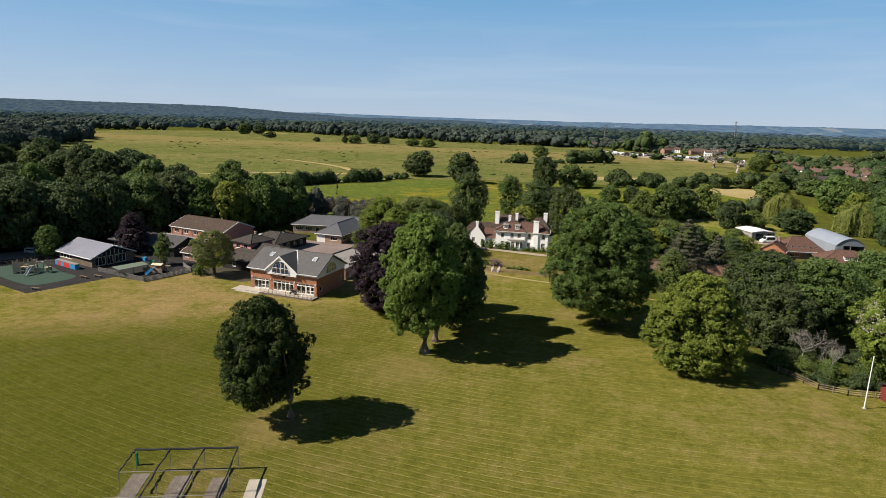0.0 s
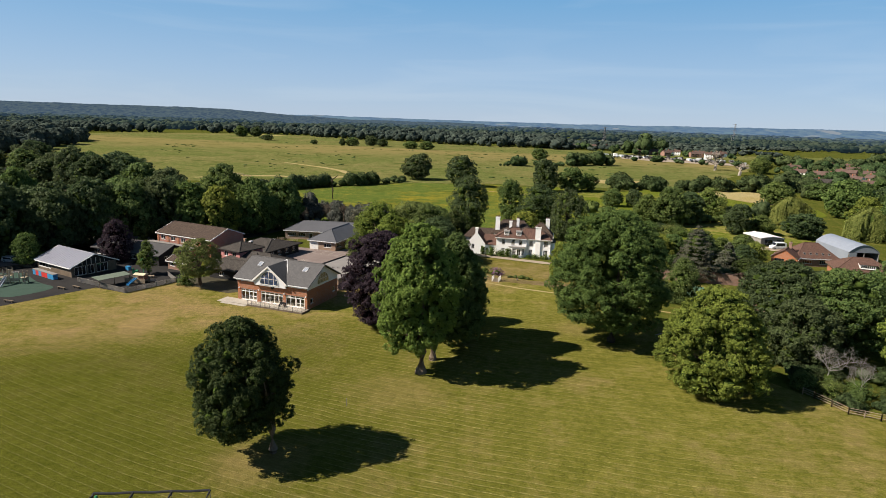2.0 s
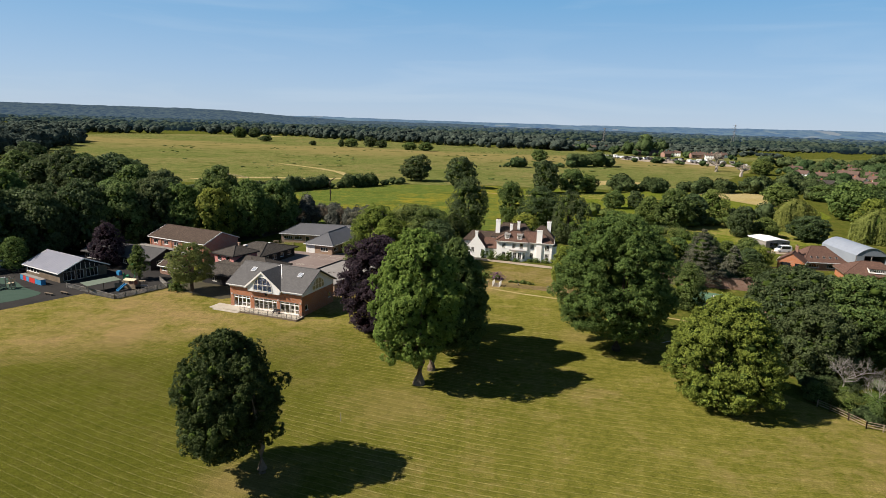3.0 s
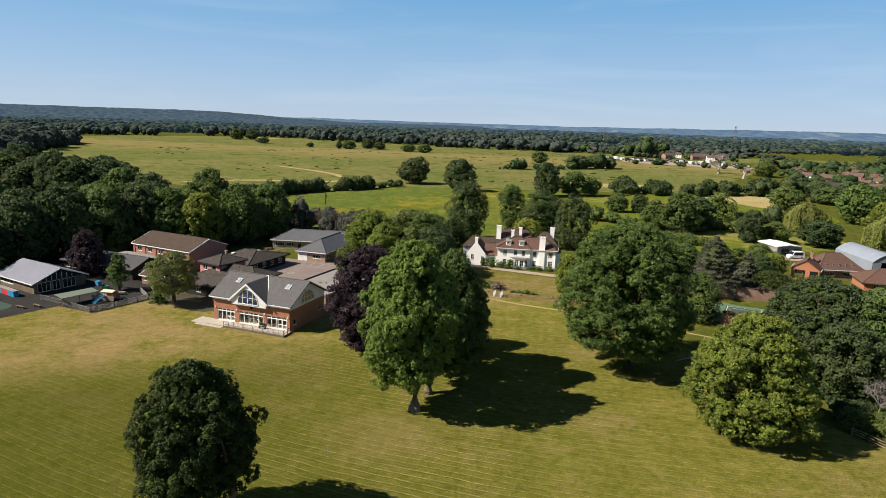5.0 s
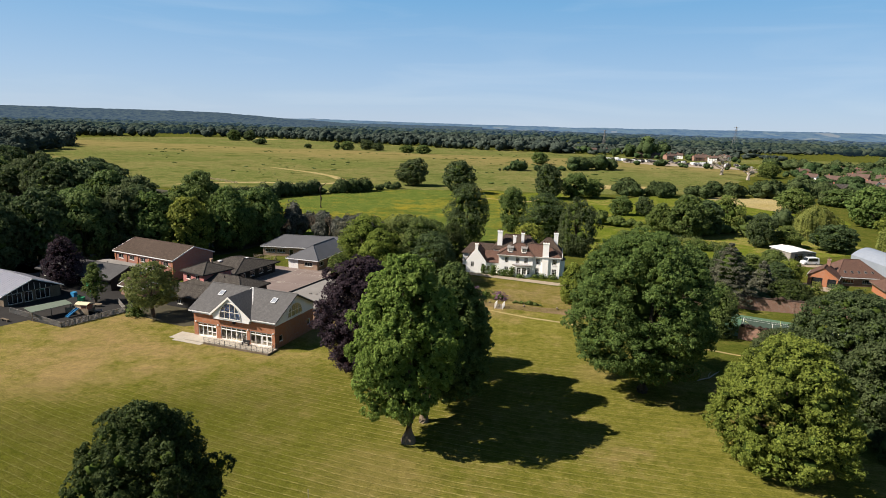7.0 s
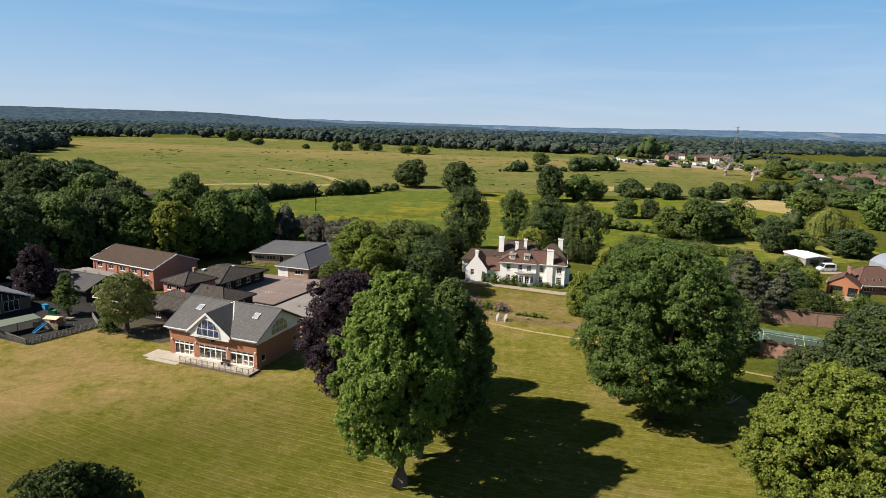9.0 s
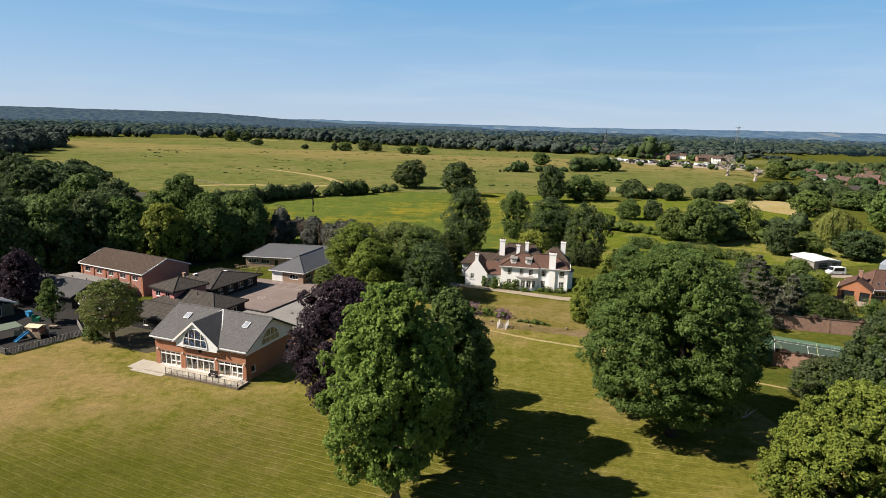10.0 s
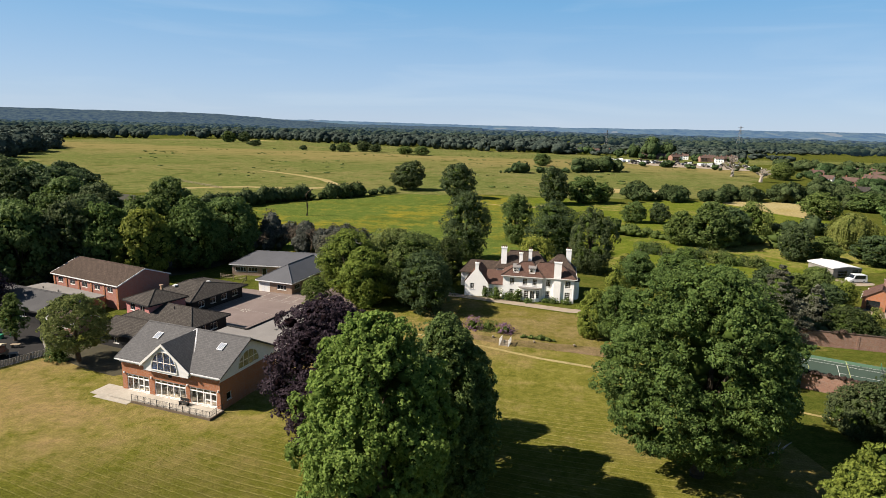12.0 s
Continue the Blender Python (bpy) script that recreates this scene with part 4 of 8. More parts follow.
make_tree(28, 15.2, 17.0, 2.5, "round", LEAF_MID, "dark green tree with bare lower limbs at the garden fence", 90, 24000, 0.36, at=pose(69.5, 114.5, 0))
make_tree(29, 15.0, 16.0, 2.0, "round", LEAF_MID, "green garden tree by the fence", 44, 14000, 0.42, at=pose(83.0, 121.0, 0))
chestnut = make_tree(30, 15.4, 11.5, 2.5, "round", LEAF_WALNUT, "horse chestnut tree in cream blossom behind the fence", 44, 16000, 0.38, at=pose(70.5, 95.0, 0))
rng = np.random.default_rng(77)
dirs = sphere_dirs(rng, 1900)
dirs[:, 2] = np.abs(dirs[:, 2]) * 0.9
candle = dirs * np.array([5.7, 5.7, 6.6]) * rng.uniform(0.90, 1.04, (1900, 1)) + np.array([0, 0, 8.6])
cv, cq = leaf_cards(rng, candle, dirs, 0.19)
part("blossom", array_mesh("blossom", cv, cq, None, (BLOSSOM,)), None, chestnut, "cream flower candles")
make_conifer(31, 14.8, 14.0, LEAF_GREY, "blue-grey cedar tree by the brick wall", pose(62.0, 165.4, 0), 14, 20000, 0.30)
make_conifer(32, 9.5, 9.0, LEAF_GREY, "smaller cedar tree with drooping tiers", pose(73.5, 172.5, 0), 13, 5000, 0.45, cedar=False)
make_tree(33, 5.4, 10.5, 0.1, "dome", LEAF_LIME, "clipped dark yew behind the brick wall", 40, 8000, 0.30, at=pose(77.8, 168.6, 0), name="yew_tree")
make_tree(44, 6.6, 5.8, 0.8, "round", LEAF_WALNUT, "small yellow-green tree beside the garage doors", 24, 5000, 0.26, at=pose(87.6, 186.6, 0))
for k, (x, y, w, h, leaf) in enumerate([(90.4, 194.6, 3.8, 4.2, LEAF_WILLOW), (87.2, 191.5, 4.2, 4.0, LEAF_OAK), (86.2, 176.8, 3.4, 2.6, LEAF_WALNUT), (89.6, 177.8, 3.8, 3.0, LEAF_WILLOW), (84.6, 180.5, 4.0, 3.0, LEAF_OAK), (83.6, 170.6, 1.8, 1.2, LEAF_DARK), (85.6, 166.6, 2.6, 1.8, LEAF_GOLD), (93.2, 175.0, 4.2, 3.2, LEAF_MID), (81.0, 183.5, 4.2, 3.6, LEAF_MID)]):
    make_shrub(180 + k, w, h, leaf, "rounded garden shrub behind the brick wall", pose(x, y, 0), 1100, 0.26, group="walled garden shrubs")
# rough scrub along the ditch behind the cedars
rng = np.random.default_rng(410)
for k in range(13):
    f = k / 12
    make_shrub(400 + k, rng.uniform(3.6, 6.4), rng.uniform(1.8, 3.4), (LEAF_MID, LEAF_OAK, LEAF_DARK, LEAF_CHERRY)[k % 4], "rough green scrub along the ditch", pose(60 + 31 * f + rng.uniform(-1, 1), 247 - 19 * f + rng.uniform(-2, 2), 0), 1300, 0.30, group="ditch scrub")
make_shrub(414, 8.0, 5.6, LEAF_DARK, "dark rounded bush behind the oak", pose(48.0, 213.0, 0), 3200, 0.30)
make_tree(34, 9.8, 9.0, 0.8, "oval", LEAF_MID, "drooping green tree beside the oak", 34, 8000, 0.30, at=pose(51.4, 144.6, 0))
make_tree(35, 9.0, 5.4, 0.6, "oval", LEAF_GOLD, "golden-leaved tree on the garden lawn", 26, 9000, 0.26, at=pose(26.6, 162.4, 0))
make_tree(43, 11.0, 5.5, 0.8, "oval", LEAF_GOLD, "tall golden tree beside the white house", 24, 6000, 0.3, at=pose(33.5, 174.0, 0))
make_tree(36, 10.0, 9.0, 1.6, "oval", LEAF_OAK, "green tree behind the golden one", 30, 12000, 0.28, at=pose(30.5, 161.0, 0))
make_tree(37, 10.6, 8.4, 1.0, "oval", LEAF_PURPLE, "dark purple plum tree by the black classroom", 30, 9000, 0.28, core=CORE_PURPLE, at=pose(-89.7, 161.9, 0))
make_tree(38, 8.4, 4.0, 1.6, "oval", LEAF_OAK, "young green tree at the nursery yard", 18, 4000, 0.24, at=pose(-75.4, 150.2, 0))
make_tree(42, 7.2, 5.6, 0.8, "round", LEAF_OAK, "rounded green tree at the corner of the school yard", 22, 6000, 0.25, at=pose(-28.2, 173.0, 0))
make_tree(39, 10.8, 9.4, 2.8, "spread", LEAF_CHERRY, "spreading cherry tree at the edge of the field", 64, 24000, 0.21, 0.4, at=pose(-58.9, 141.6, 0), shift=(-0.3, 0.6), solid=0.35)
make_shrub(40, 3.2, 2.3, LEAF_MID, "clipped round green bush beside the fence", pose(-62.6, 142.3, 0))
make_tree(41, 8.0, 6.2, 1.0, "round", LEAF_OAK, "sunlit light green tree by the car park", 28, 7000, 0.26, at=pose(-107.9, 153.8, 0), solid=0.7)

# trees behind the hall and the white house
GROVE = [(-24, 186, 15.0, 13), (-14.5, 191, 14.5, 14), (-7.6, 191.5, 13.0, 11), (-19, 178, 12.5, 10), (-5.6, 175.5, 12.6, 11), (-9, 181, 15, 12), (-27, 192, 12, 10)]
for k, (x, y, h, w) in enumerate(GROVE):
    make_tree(50 + k, h, w, 0.8, "round", (LEAF_WALNUT, LEAF_CHERRY, LEAF_MID, LEAF_WALNUT, LEAF_DARK, LEAF_MID, LEAF_CHERRY)[k], "green tree in the grove beside the white house", 36, 9000, 0.40, at=pose(x, y, 0, 0, 0, 40 * k), group="grove by the house")
make_tree(59, 10.5, 8.5, 0.5, "oval", LEAF_LIME, "dark shady tree behind the cottage wing", 34, 8000, 0.36, at=pose(-1.5, 201.5, 0))
make_tree(60, 19.5, 13.5, 1.0, "column", LEAF_DARK, "tall narrow green tree behind the grove", 52, 12000, 0.42, at=pose(3.2, 226, 0))
make_tree(61, 16.5, 9.5, 0.6, "column", LEAF_MID, "narrow green tree behind the house", 34, 8000, 0.42, at=pose(20.4, 254, 0))
make_tree(62, 15.6, 16.5, 0.6, "round", LEAF_DARK, "dark green tree behind the house", 44, 11000, 0.42, at=pose(30.4, 240, 0))
make_tree(63, 17.0, 11.8, 0.4, "column", LEAF_DARK, "dense dark green tree behind the house", 44, 10000, 0.42, at=pose(37.2, 216, 0))
make_tree(64, 9, 9, 0.6, "round", LEAF_GOLD, "yellow-green tree behind the roof", 20, 2600, 0.5, at=pose(22, 214, 0))
make_tree(65, 8, 9, 0.6, "round", LEAF_GREY, "grey-green tree beside the classrooms", 20, 2600, 0.5, at=pose(-33, 216, 0))

# trees standing singly in the fields
protos = []
for k, (leaf, kind) in enumerate([(LEAF_OAK, "round"), (LEAF_MID, "dome"), (LEAF_DARK, "round"), (LEAF_OAK, "oval"), (LEAF_DARK, "round"), (LEAF_MID, "round"), (LEAF_WALNUT, "round")]):
    protos.append((leaf, kind))


def crown_set(seed, leaf, kind, count=64, leaves=9600, size=0.042):
    """One tree of height 1 and width 1, to be copied at several sizes."""
    return make_tree(seed, 10.0, 10.0, 1.0, kind, leaf, "broad green tree in the wood", count, leaves, size * 10, 0.35, group="woodland trees")


WOOD = [crown_set(70 + k, leaf, kind) for k, (leaf, kind) in enumerate(protos)]
THIN = [crown_set(80 + k, leaf, kind, 40, 4200, 0.060) for k, (leaf, kind) in enumerate((protos[0], protos[1], protos[2], protos[5]))]
wood_rng = random.Random(9)


def plant(k, x, y, h, w, label="", group="", z=0.0):
    """A woodland tree; beyond 250 m a lighter one serves."""
    m = pose(x, y, z, 0, 0, wood_rng.uniform(0, 360)) @ Matrix.Diagonal((w / 10, w / 10 * wood_rng.uniform(0.9, 1.1), h / 10, 1))
    stock = THIN if y > 262 or x < -190 else WOOD
    if x < -58:
        # mixed wood; darker leaves towards the west paint in its shade
        ob = copy_thing(stock[((2, 2, 2, 1, 2) if x < -108 else (1, 2, 5, 3, 0, 6, 4))[k % (5 if x < -108 else 7)] % len(stock)], m)
    else:
        ob = copy_thing(stock[k % len(stock)], m)
    if label:
        ob["label"] = label
    if group:
        ob["group"] = group
    return ob


for k, (x, y, h, w) in enumerate([(-28.3, 411, 15.7, 18.5), (0.2, 378, 17.3, 17), (49, 364, 17.8, 14.5), (66, 372, 13.4, 15), (76, 376, 10, 11), (75.4, 310, 8.5, 9.3), (85.6, 309, 8.2, 7.9),
                                  (84, 670, 11.7, 17), (170, 339, 11.5, 17), (105.9, 241, 11, 9), (116, 243, 7, 10), (129, 237, 9, 13), (272, 574, 13.4, 17.5), (212, 371, 9.5, 16)]):
    plant(2 if k < 3 else k, x, y, h, w, "single tree standing in the fields", "field trees")
for k, (x, y, h, w) in enumerate([(-291, 926, 8.2, 19), (-203, 851, 6, 10), (-160, 831, 9.5, 7), (-148, 840, 11, 16), (-125, 857, 13, 20), (-108, 850, 10, 15), (-67, 817, 9.3, 17.5), (-45, 801, 10.6, 17), (-372, 1040, 17, 20), (-350, 1052, 16, 20)]):
    plant(k, x, y, h, w, "far tree in the pasture", "pasture trees")

# the wood behind the classrooms
WOOD_EDGE = [(-128, 152), (-104, 182), (-84, 198), (-66, 208), (-60, 222), (-66, 244), (-98, 300), (-104, 322), (-190, 372), (-300, 420), (-330, 300), (-260, 170)]
planted = []
tries = 0
while len(planted) < 42 and tries < 6000:
    tries += 1
    x, y = wood_rng.uniform(-330, -58), wood_rng.uniform(150, 425)
    if not inside(x, y, WOOD_EDGE) or any((x - a) ** 2 + (y - b) ** 2 < 150 for a, b in planted):
        continue
    planted.append((x, y))
    h = wood_rng.uniform(15, 20) - (4 if y > 300 else 0) - (7.5 if y > 255 and x > -125 else 0)
    plant(len(planted), x, y, h, wood_rng.uniform(15, 21))
# the last four are unseen trees, added to shade the wood's west end
for k, (x, y, h, w) in enumerate([(-62, 216, 17, 15), (-68, 206, 17.5, 15), (-80, 208, 18, 16), (-66, 230, 14.5, 14), (-92, 200, 18, 16), (-104, 190, 18, 16), (-116, 178, 18, 17), (-124, 166, 19, 17), (-134, 160, 20, 17), (-144, 158, 21, 18), (-112, 170, 17, 14), (-106, 180, 19, 15), (-98, 184, 18, 15), (-92, 192, 18, 15), (-120, 160, 18, 14), (-127, 154, 19, 15), (-86, 196, 17, 15), (-76, 196, 16, 13), (-136, 147, 24, 17), (-148, 156, 25, 18), (-140, 136, 22, 16), (-160, 146, 25, 18)]):
    plant(k + 2 if x > -108 else 0, x, y, h, w)
# trees of the right-hand gardens and hedgerows
EAST_TREES = [(172, 250, 13, 14), (184, 236, 14, 15), (166, 226, 12, 13), (178, 212, 13, 14), (160, 205, 11, 12), (192, 268, 14, 15), (200, 288, 14, 16), (206, 240, 13, 14), (216, 300, 13, 15), (224, 330, 13, 15), (240, 352, 12, 14), (206, 330, 11, 13), (154, 192, 10, 11), (168, 186, 12, 13), (232, 300, 13, 15), (190, 200, 13, 14), (252, 380, 12, 14), (216, 270, 13, 14)]
for k, (x, y, h, w) in enumerate([(86, 257, 15, 15), (95, 262, 13, 12), (78, 262, 11, 11), (181, 297, 16.4, 18), (196, 312, 15, 16), (168, 262, 13, 14), (186, 256, 14, 14), (160, 232, 11, 11), (150, 214, 8, 9), (142, 190, 9, 10), (150, 176, 10, 12), (136, 172, 9, 10), (127, 160, 10, 12),
                                  (120, 142, 12, 13), (104, 140, 12, 13), (134, 152, 12, 13), (96, 130, 12, 12), (110, 122, 13, 14), (128, 128, 13, 14), (146, 140, 13, 14), (92, 204, 6, 7), (88, 196, 6, 7), (84, 186, 6, 7), (79, 190, 7, 8), (71, 186, 9, 9), (66, 194, 7, 8), (60, 190, 7, 9), (54, 198, 9, 10), (47, 205, 8, 9), (118, 164, 6, 8), (120, 158, 9, 10), (91, 166, 4, 6)] + EAST_TREES):
    plant(k + 1, x, y, h, w, "green tree among the gardens and hedgerows", "garden trees")
make_tree(90, 12.5, 14, 0.8, "oval", LEAF_WILLOW, "pale yellow-green tree among the hedges", 30, 3600, 0.6, at=pose(111, 282, 0))
make_willow(91, 12.5, 15.5, LEAF_WILLOW, "weeping willow, yellow-green, in the gardens", pose(139.5, 268, 0))
make_willow(92, 12.5, 15.0, LEAF_WILLOW, "weeping willow, yellow-green, beyond the barn", pose(153, 238, 0))
make_tree(93, 11, 16, 0.5, "dome", LEAF_WILLOW, "rounded yellow-green willow by the far field", 20, 2400, 0.7, at=pose(276, 590, 0))
make_bare_tree(94, 25, 22, "dead tree with bare pale limbs", pose(241.6, 600, 0), thick=2.4)
make_bare_tree(95, 19, 28, "dead tree with whitened spreading branches", pose(240.7, 545, 0), thick=2.8)
for k, (x, y, h, w) in enumerate([(59.3, 100.2, 9.4, 8.0), (61.2, 95.2, 8.2, 4.6)]):
    make_bare_tree(96 + k, h, w, "leafless grey garden tree with fine drooping twigs", pose(x, y, 0), bark=FENCE_GREY, twigs=6, thick=0.42)
for k, (x, y) in enumerate([(-56, 226), (-48, 230), (-42, 226), (-36, 232), (-52, 238), (-30, 226), (-60, 244)]):
    make_bare_tree(98 + k, 9 + k % 3, 5, "thin grey-brown half-bare tree", pose(x, y, 0), FENCE_WOOD, "bare_tree", 4)

# hedges and scrub, joined
def hedge_spots(seed, line, step, w, h, wide=1.0, uneven=0.36):
    rng, out = np.random.default_rng(seed), []
    for (x0, y0), (x1, y1) in zip(line, line[1:]):
        d = math.hypot(x1 - x0, y1 - y0)
        for k in range(max(1, int(d / step))):
            f = (k + rng.random()) / max(1, int(d / step))
            s = min(1.9, max(0.45, rng.lognormal(-0.08, uneven)))
            out.append((x0 + (x1 - x0) * f + rng.normal(0, wide), y0 + (y1 - y0) * f + rng.normal(0, wide), 0, w * s * rng.uniform(0.8, 1.25), h * s))
    return out


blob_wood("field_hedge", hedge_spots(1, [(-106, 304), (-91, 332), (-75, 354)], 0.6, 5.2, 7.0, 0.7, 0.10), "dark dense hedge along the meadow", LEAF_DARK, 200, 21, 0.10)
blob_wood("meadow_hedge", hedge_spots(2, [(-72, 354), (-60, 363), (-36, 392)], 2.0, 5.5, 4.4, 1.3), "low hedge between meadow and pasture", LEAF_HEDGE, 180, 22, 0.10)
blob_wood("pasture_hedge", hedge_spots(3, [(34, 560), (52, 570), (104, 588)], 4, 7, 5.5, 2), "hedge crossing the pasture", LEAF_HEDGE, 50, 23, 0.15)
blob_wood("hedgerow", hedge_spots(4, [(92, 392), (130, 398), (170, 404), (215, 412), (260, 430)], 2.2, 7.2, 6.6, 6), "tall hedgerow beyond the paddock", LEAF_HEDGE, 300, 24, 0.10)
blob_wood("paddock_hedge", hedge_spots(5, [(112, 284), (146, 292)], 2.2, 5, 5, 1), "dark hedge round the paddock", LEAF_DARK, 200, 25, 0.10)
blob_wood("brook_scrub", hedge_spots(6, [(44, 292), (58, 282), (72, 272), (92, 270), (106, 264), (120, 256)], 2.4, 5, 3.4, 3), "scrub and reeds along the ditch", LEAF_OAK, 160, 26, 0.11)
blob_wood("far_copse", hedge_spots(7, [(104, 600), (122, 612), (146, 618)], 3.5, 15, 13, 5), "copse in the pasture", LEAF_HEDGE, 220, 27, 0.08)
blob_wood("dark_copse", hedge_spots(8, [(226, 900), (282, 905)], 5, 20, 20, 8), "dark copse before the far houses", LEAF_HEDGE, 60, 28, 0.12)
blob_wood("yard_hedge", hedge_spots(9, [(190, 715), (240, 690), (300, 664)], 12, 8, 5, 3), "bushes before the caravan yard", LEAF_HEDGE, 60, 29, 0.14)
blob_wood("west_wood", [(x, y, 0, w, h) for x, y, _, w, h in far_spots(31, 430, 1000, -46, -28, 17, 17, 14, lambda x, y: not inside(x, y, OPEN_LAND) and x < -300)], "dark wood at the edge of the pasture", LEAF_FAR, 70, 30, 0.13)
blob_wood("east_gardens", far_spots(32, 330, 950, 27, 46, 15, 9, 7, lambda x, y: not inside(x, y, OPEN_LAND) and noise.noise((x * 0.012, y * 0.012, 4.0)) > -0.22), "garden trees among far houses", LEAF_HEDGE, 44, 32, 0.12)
GARDEN_SHRUBS = [(54.6, 98.5, 3.4, 2.6), (57.4, 95.6, 3.2, 2.4), (56.2, 100.8, 3.6, 2.8), (59.6, 93.4, 2.8, 2.0), (61.8, 96.2, 3.6, 2.6), (64.4, 92.4, 3.0, 2.0), (66.8, 94.8, 3.8, 2.8), (70.0, 91.4, 3.2, 2.2), (60.0, 100.5, 3.4, 2.4), (73.5, 93.5, 3.6, 2.4), (78, 92.5, 4.0, 2.6)]
for k, (x, y, w, h) in enumerate(GARDEN_SHRUBS):
    make_shrub(180 + k, w, h, (LEAF_MID, LEAF_OAK, LEAF_DARK)[k % 3], "dense green garden shrub behind the rail fence", pose(x, y, 0), 1800, 0.2, "fence shrubs")
blob_wood("wall_hedge", hedge_spots(47, [(65, 167), (80, 166), (97, 163)], 1.2, 3.2, 2.6, 0.8), "dark hedge behind the garden wall", LEAF_DARK, 160, 47, 0.12)
blob_wood("garden_scrub", hedge_spots(10, [(56.5, 93.5), (60, 91.5), (66, 91), (74, 92), (84, 95)], 0.9, 2.0, 1.5, 0.9) + hedge_spots(11, [(53, 102), (58, 104), (70, 103), (80, 104)], 1.6, 2.6, 1.8, 1.5), "overgrown shrubs behind the fence", LEAF_HEDGE, 260, 33, 0.09)
for ob, (x, y) in zip(THIN, [(-215, 240), (-240, 260), (-262, 290)]):
    ob.matrix_basis = pose(x, y, 0) @ Matrix.Diagonal((1.5, 1.5, 1.8, 1))
for ob, (x, y) in zip(WOOD, [(-150, 176), (-162, 190), (-176, 182), (-140, 196), (-190, 200)]):
    ob.matrix_basis = pose(x, y, 0) @ Matrix.Diagonal((1.5, 1.5, 1.9, 1))

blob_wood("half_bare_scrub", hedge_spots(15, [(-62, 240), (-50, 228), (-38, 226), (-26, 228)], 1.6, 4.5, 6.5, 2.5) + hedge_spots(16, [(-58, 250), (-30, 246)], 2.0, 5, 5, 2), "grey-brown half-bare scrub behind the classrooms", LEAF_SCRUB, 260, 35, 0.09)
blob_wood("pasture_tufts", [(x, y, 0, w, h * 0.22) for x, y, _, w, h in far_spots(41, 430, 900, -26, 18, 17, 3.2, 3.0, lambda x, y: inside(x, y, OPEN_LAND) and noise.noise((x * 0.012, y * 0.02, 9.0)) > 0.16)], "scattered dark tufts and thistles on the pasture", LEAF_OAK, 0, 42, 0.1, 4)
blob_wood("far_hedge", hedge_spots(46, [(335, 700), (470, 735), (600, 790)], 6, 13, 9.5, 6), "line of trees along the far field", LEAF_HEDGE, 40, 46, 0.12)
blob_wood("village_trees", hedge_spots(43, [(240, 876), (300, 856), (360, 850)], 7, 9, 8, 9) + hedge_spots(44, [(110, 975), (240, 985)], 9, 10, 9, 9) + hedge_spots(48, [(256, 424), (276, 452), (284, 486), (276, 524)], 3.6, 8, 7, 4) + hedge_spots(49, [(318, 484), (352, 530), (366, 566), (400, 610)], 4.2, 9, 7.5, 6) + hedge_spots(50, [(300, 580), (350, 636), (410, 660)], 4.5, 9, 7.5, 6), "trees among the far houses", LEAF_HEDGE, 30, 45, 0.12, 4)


# ---- buildings ----
def plate(xs, zs, solid, y0, y1):
    """One connected plate between y0 and y1 with openings where solid(x, z) is false."""
    bm = bmesh.new()
    v = {}
    for x0, x1 in zip(xs, xs[1:]):
        for z0, z1 in zip(zs, zs[1:]):
            if solid((x0 + x1) / 2, (z0 + z1) / 2):
                quad = []
                for p in ((x0, z0), (x1, z0), (x1, z1), (x0, z1)):
                    if p not in v:
                        v[p] = bm.verts.new((p[0], y0, p[1]))
                    quad.append(v[p])
                bm.faces.new(quad)
    out = bmesh.ops.extrude_face_region(bm, geom=bm.faces[:])
    for g in out["geom"]:
        if isinstance(g, bmesh.types.BMVert):
            g.co.y = y1
    bmesh.ops.recalc_face_normals(bm, faces=bm.faces[:])
    return bm


def wall(parent, name, m, length, height, thick, holes, mat, label=""):
    """A wall with real openings; x along it, y inwards. Its windows hang on the building."""
    xs = sorted({0.0, length, *(v for h in holes for v in h[:2])})
    zs = sorted({0.0, height, *(v for h in holes for v in h[2:4])})
    ob = part(name, plate(xs, zs, lambda x, z: not any(h[0] <= x <= h[1] and h[2] <= z <= h[3] for h in holes), 0, thick), mat, parent, label, m)
    for h in holes:
        window(parent, h[0], h[1], h[2], h[3], h[4], h[5], h[6] if len(h) > 6 else "window", m=m, mat=(BLACK_WOOD if h[4] > 1 else PALE_SHEET) if len(h) > 6 and h[6] == "garage_door" else None)
    return ob


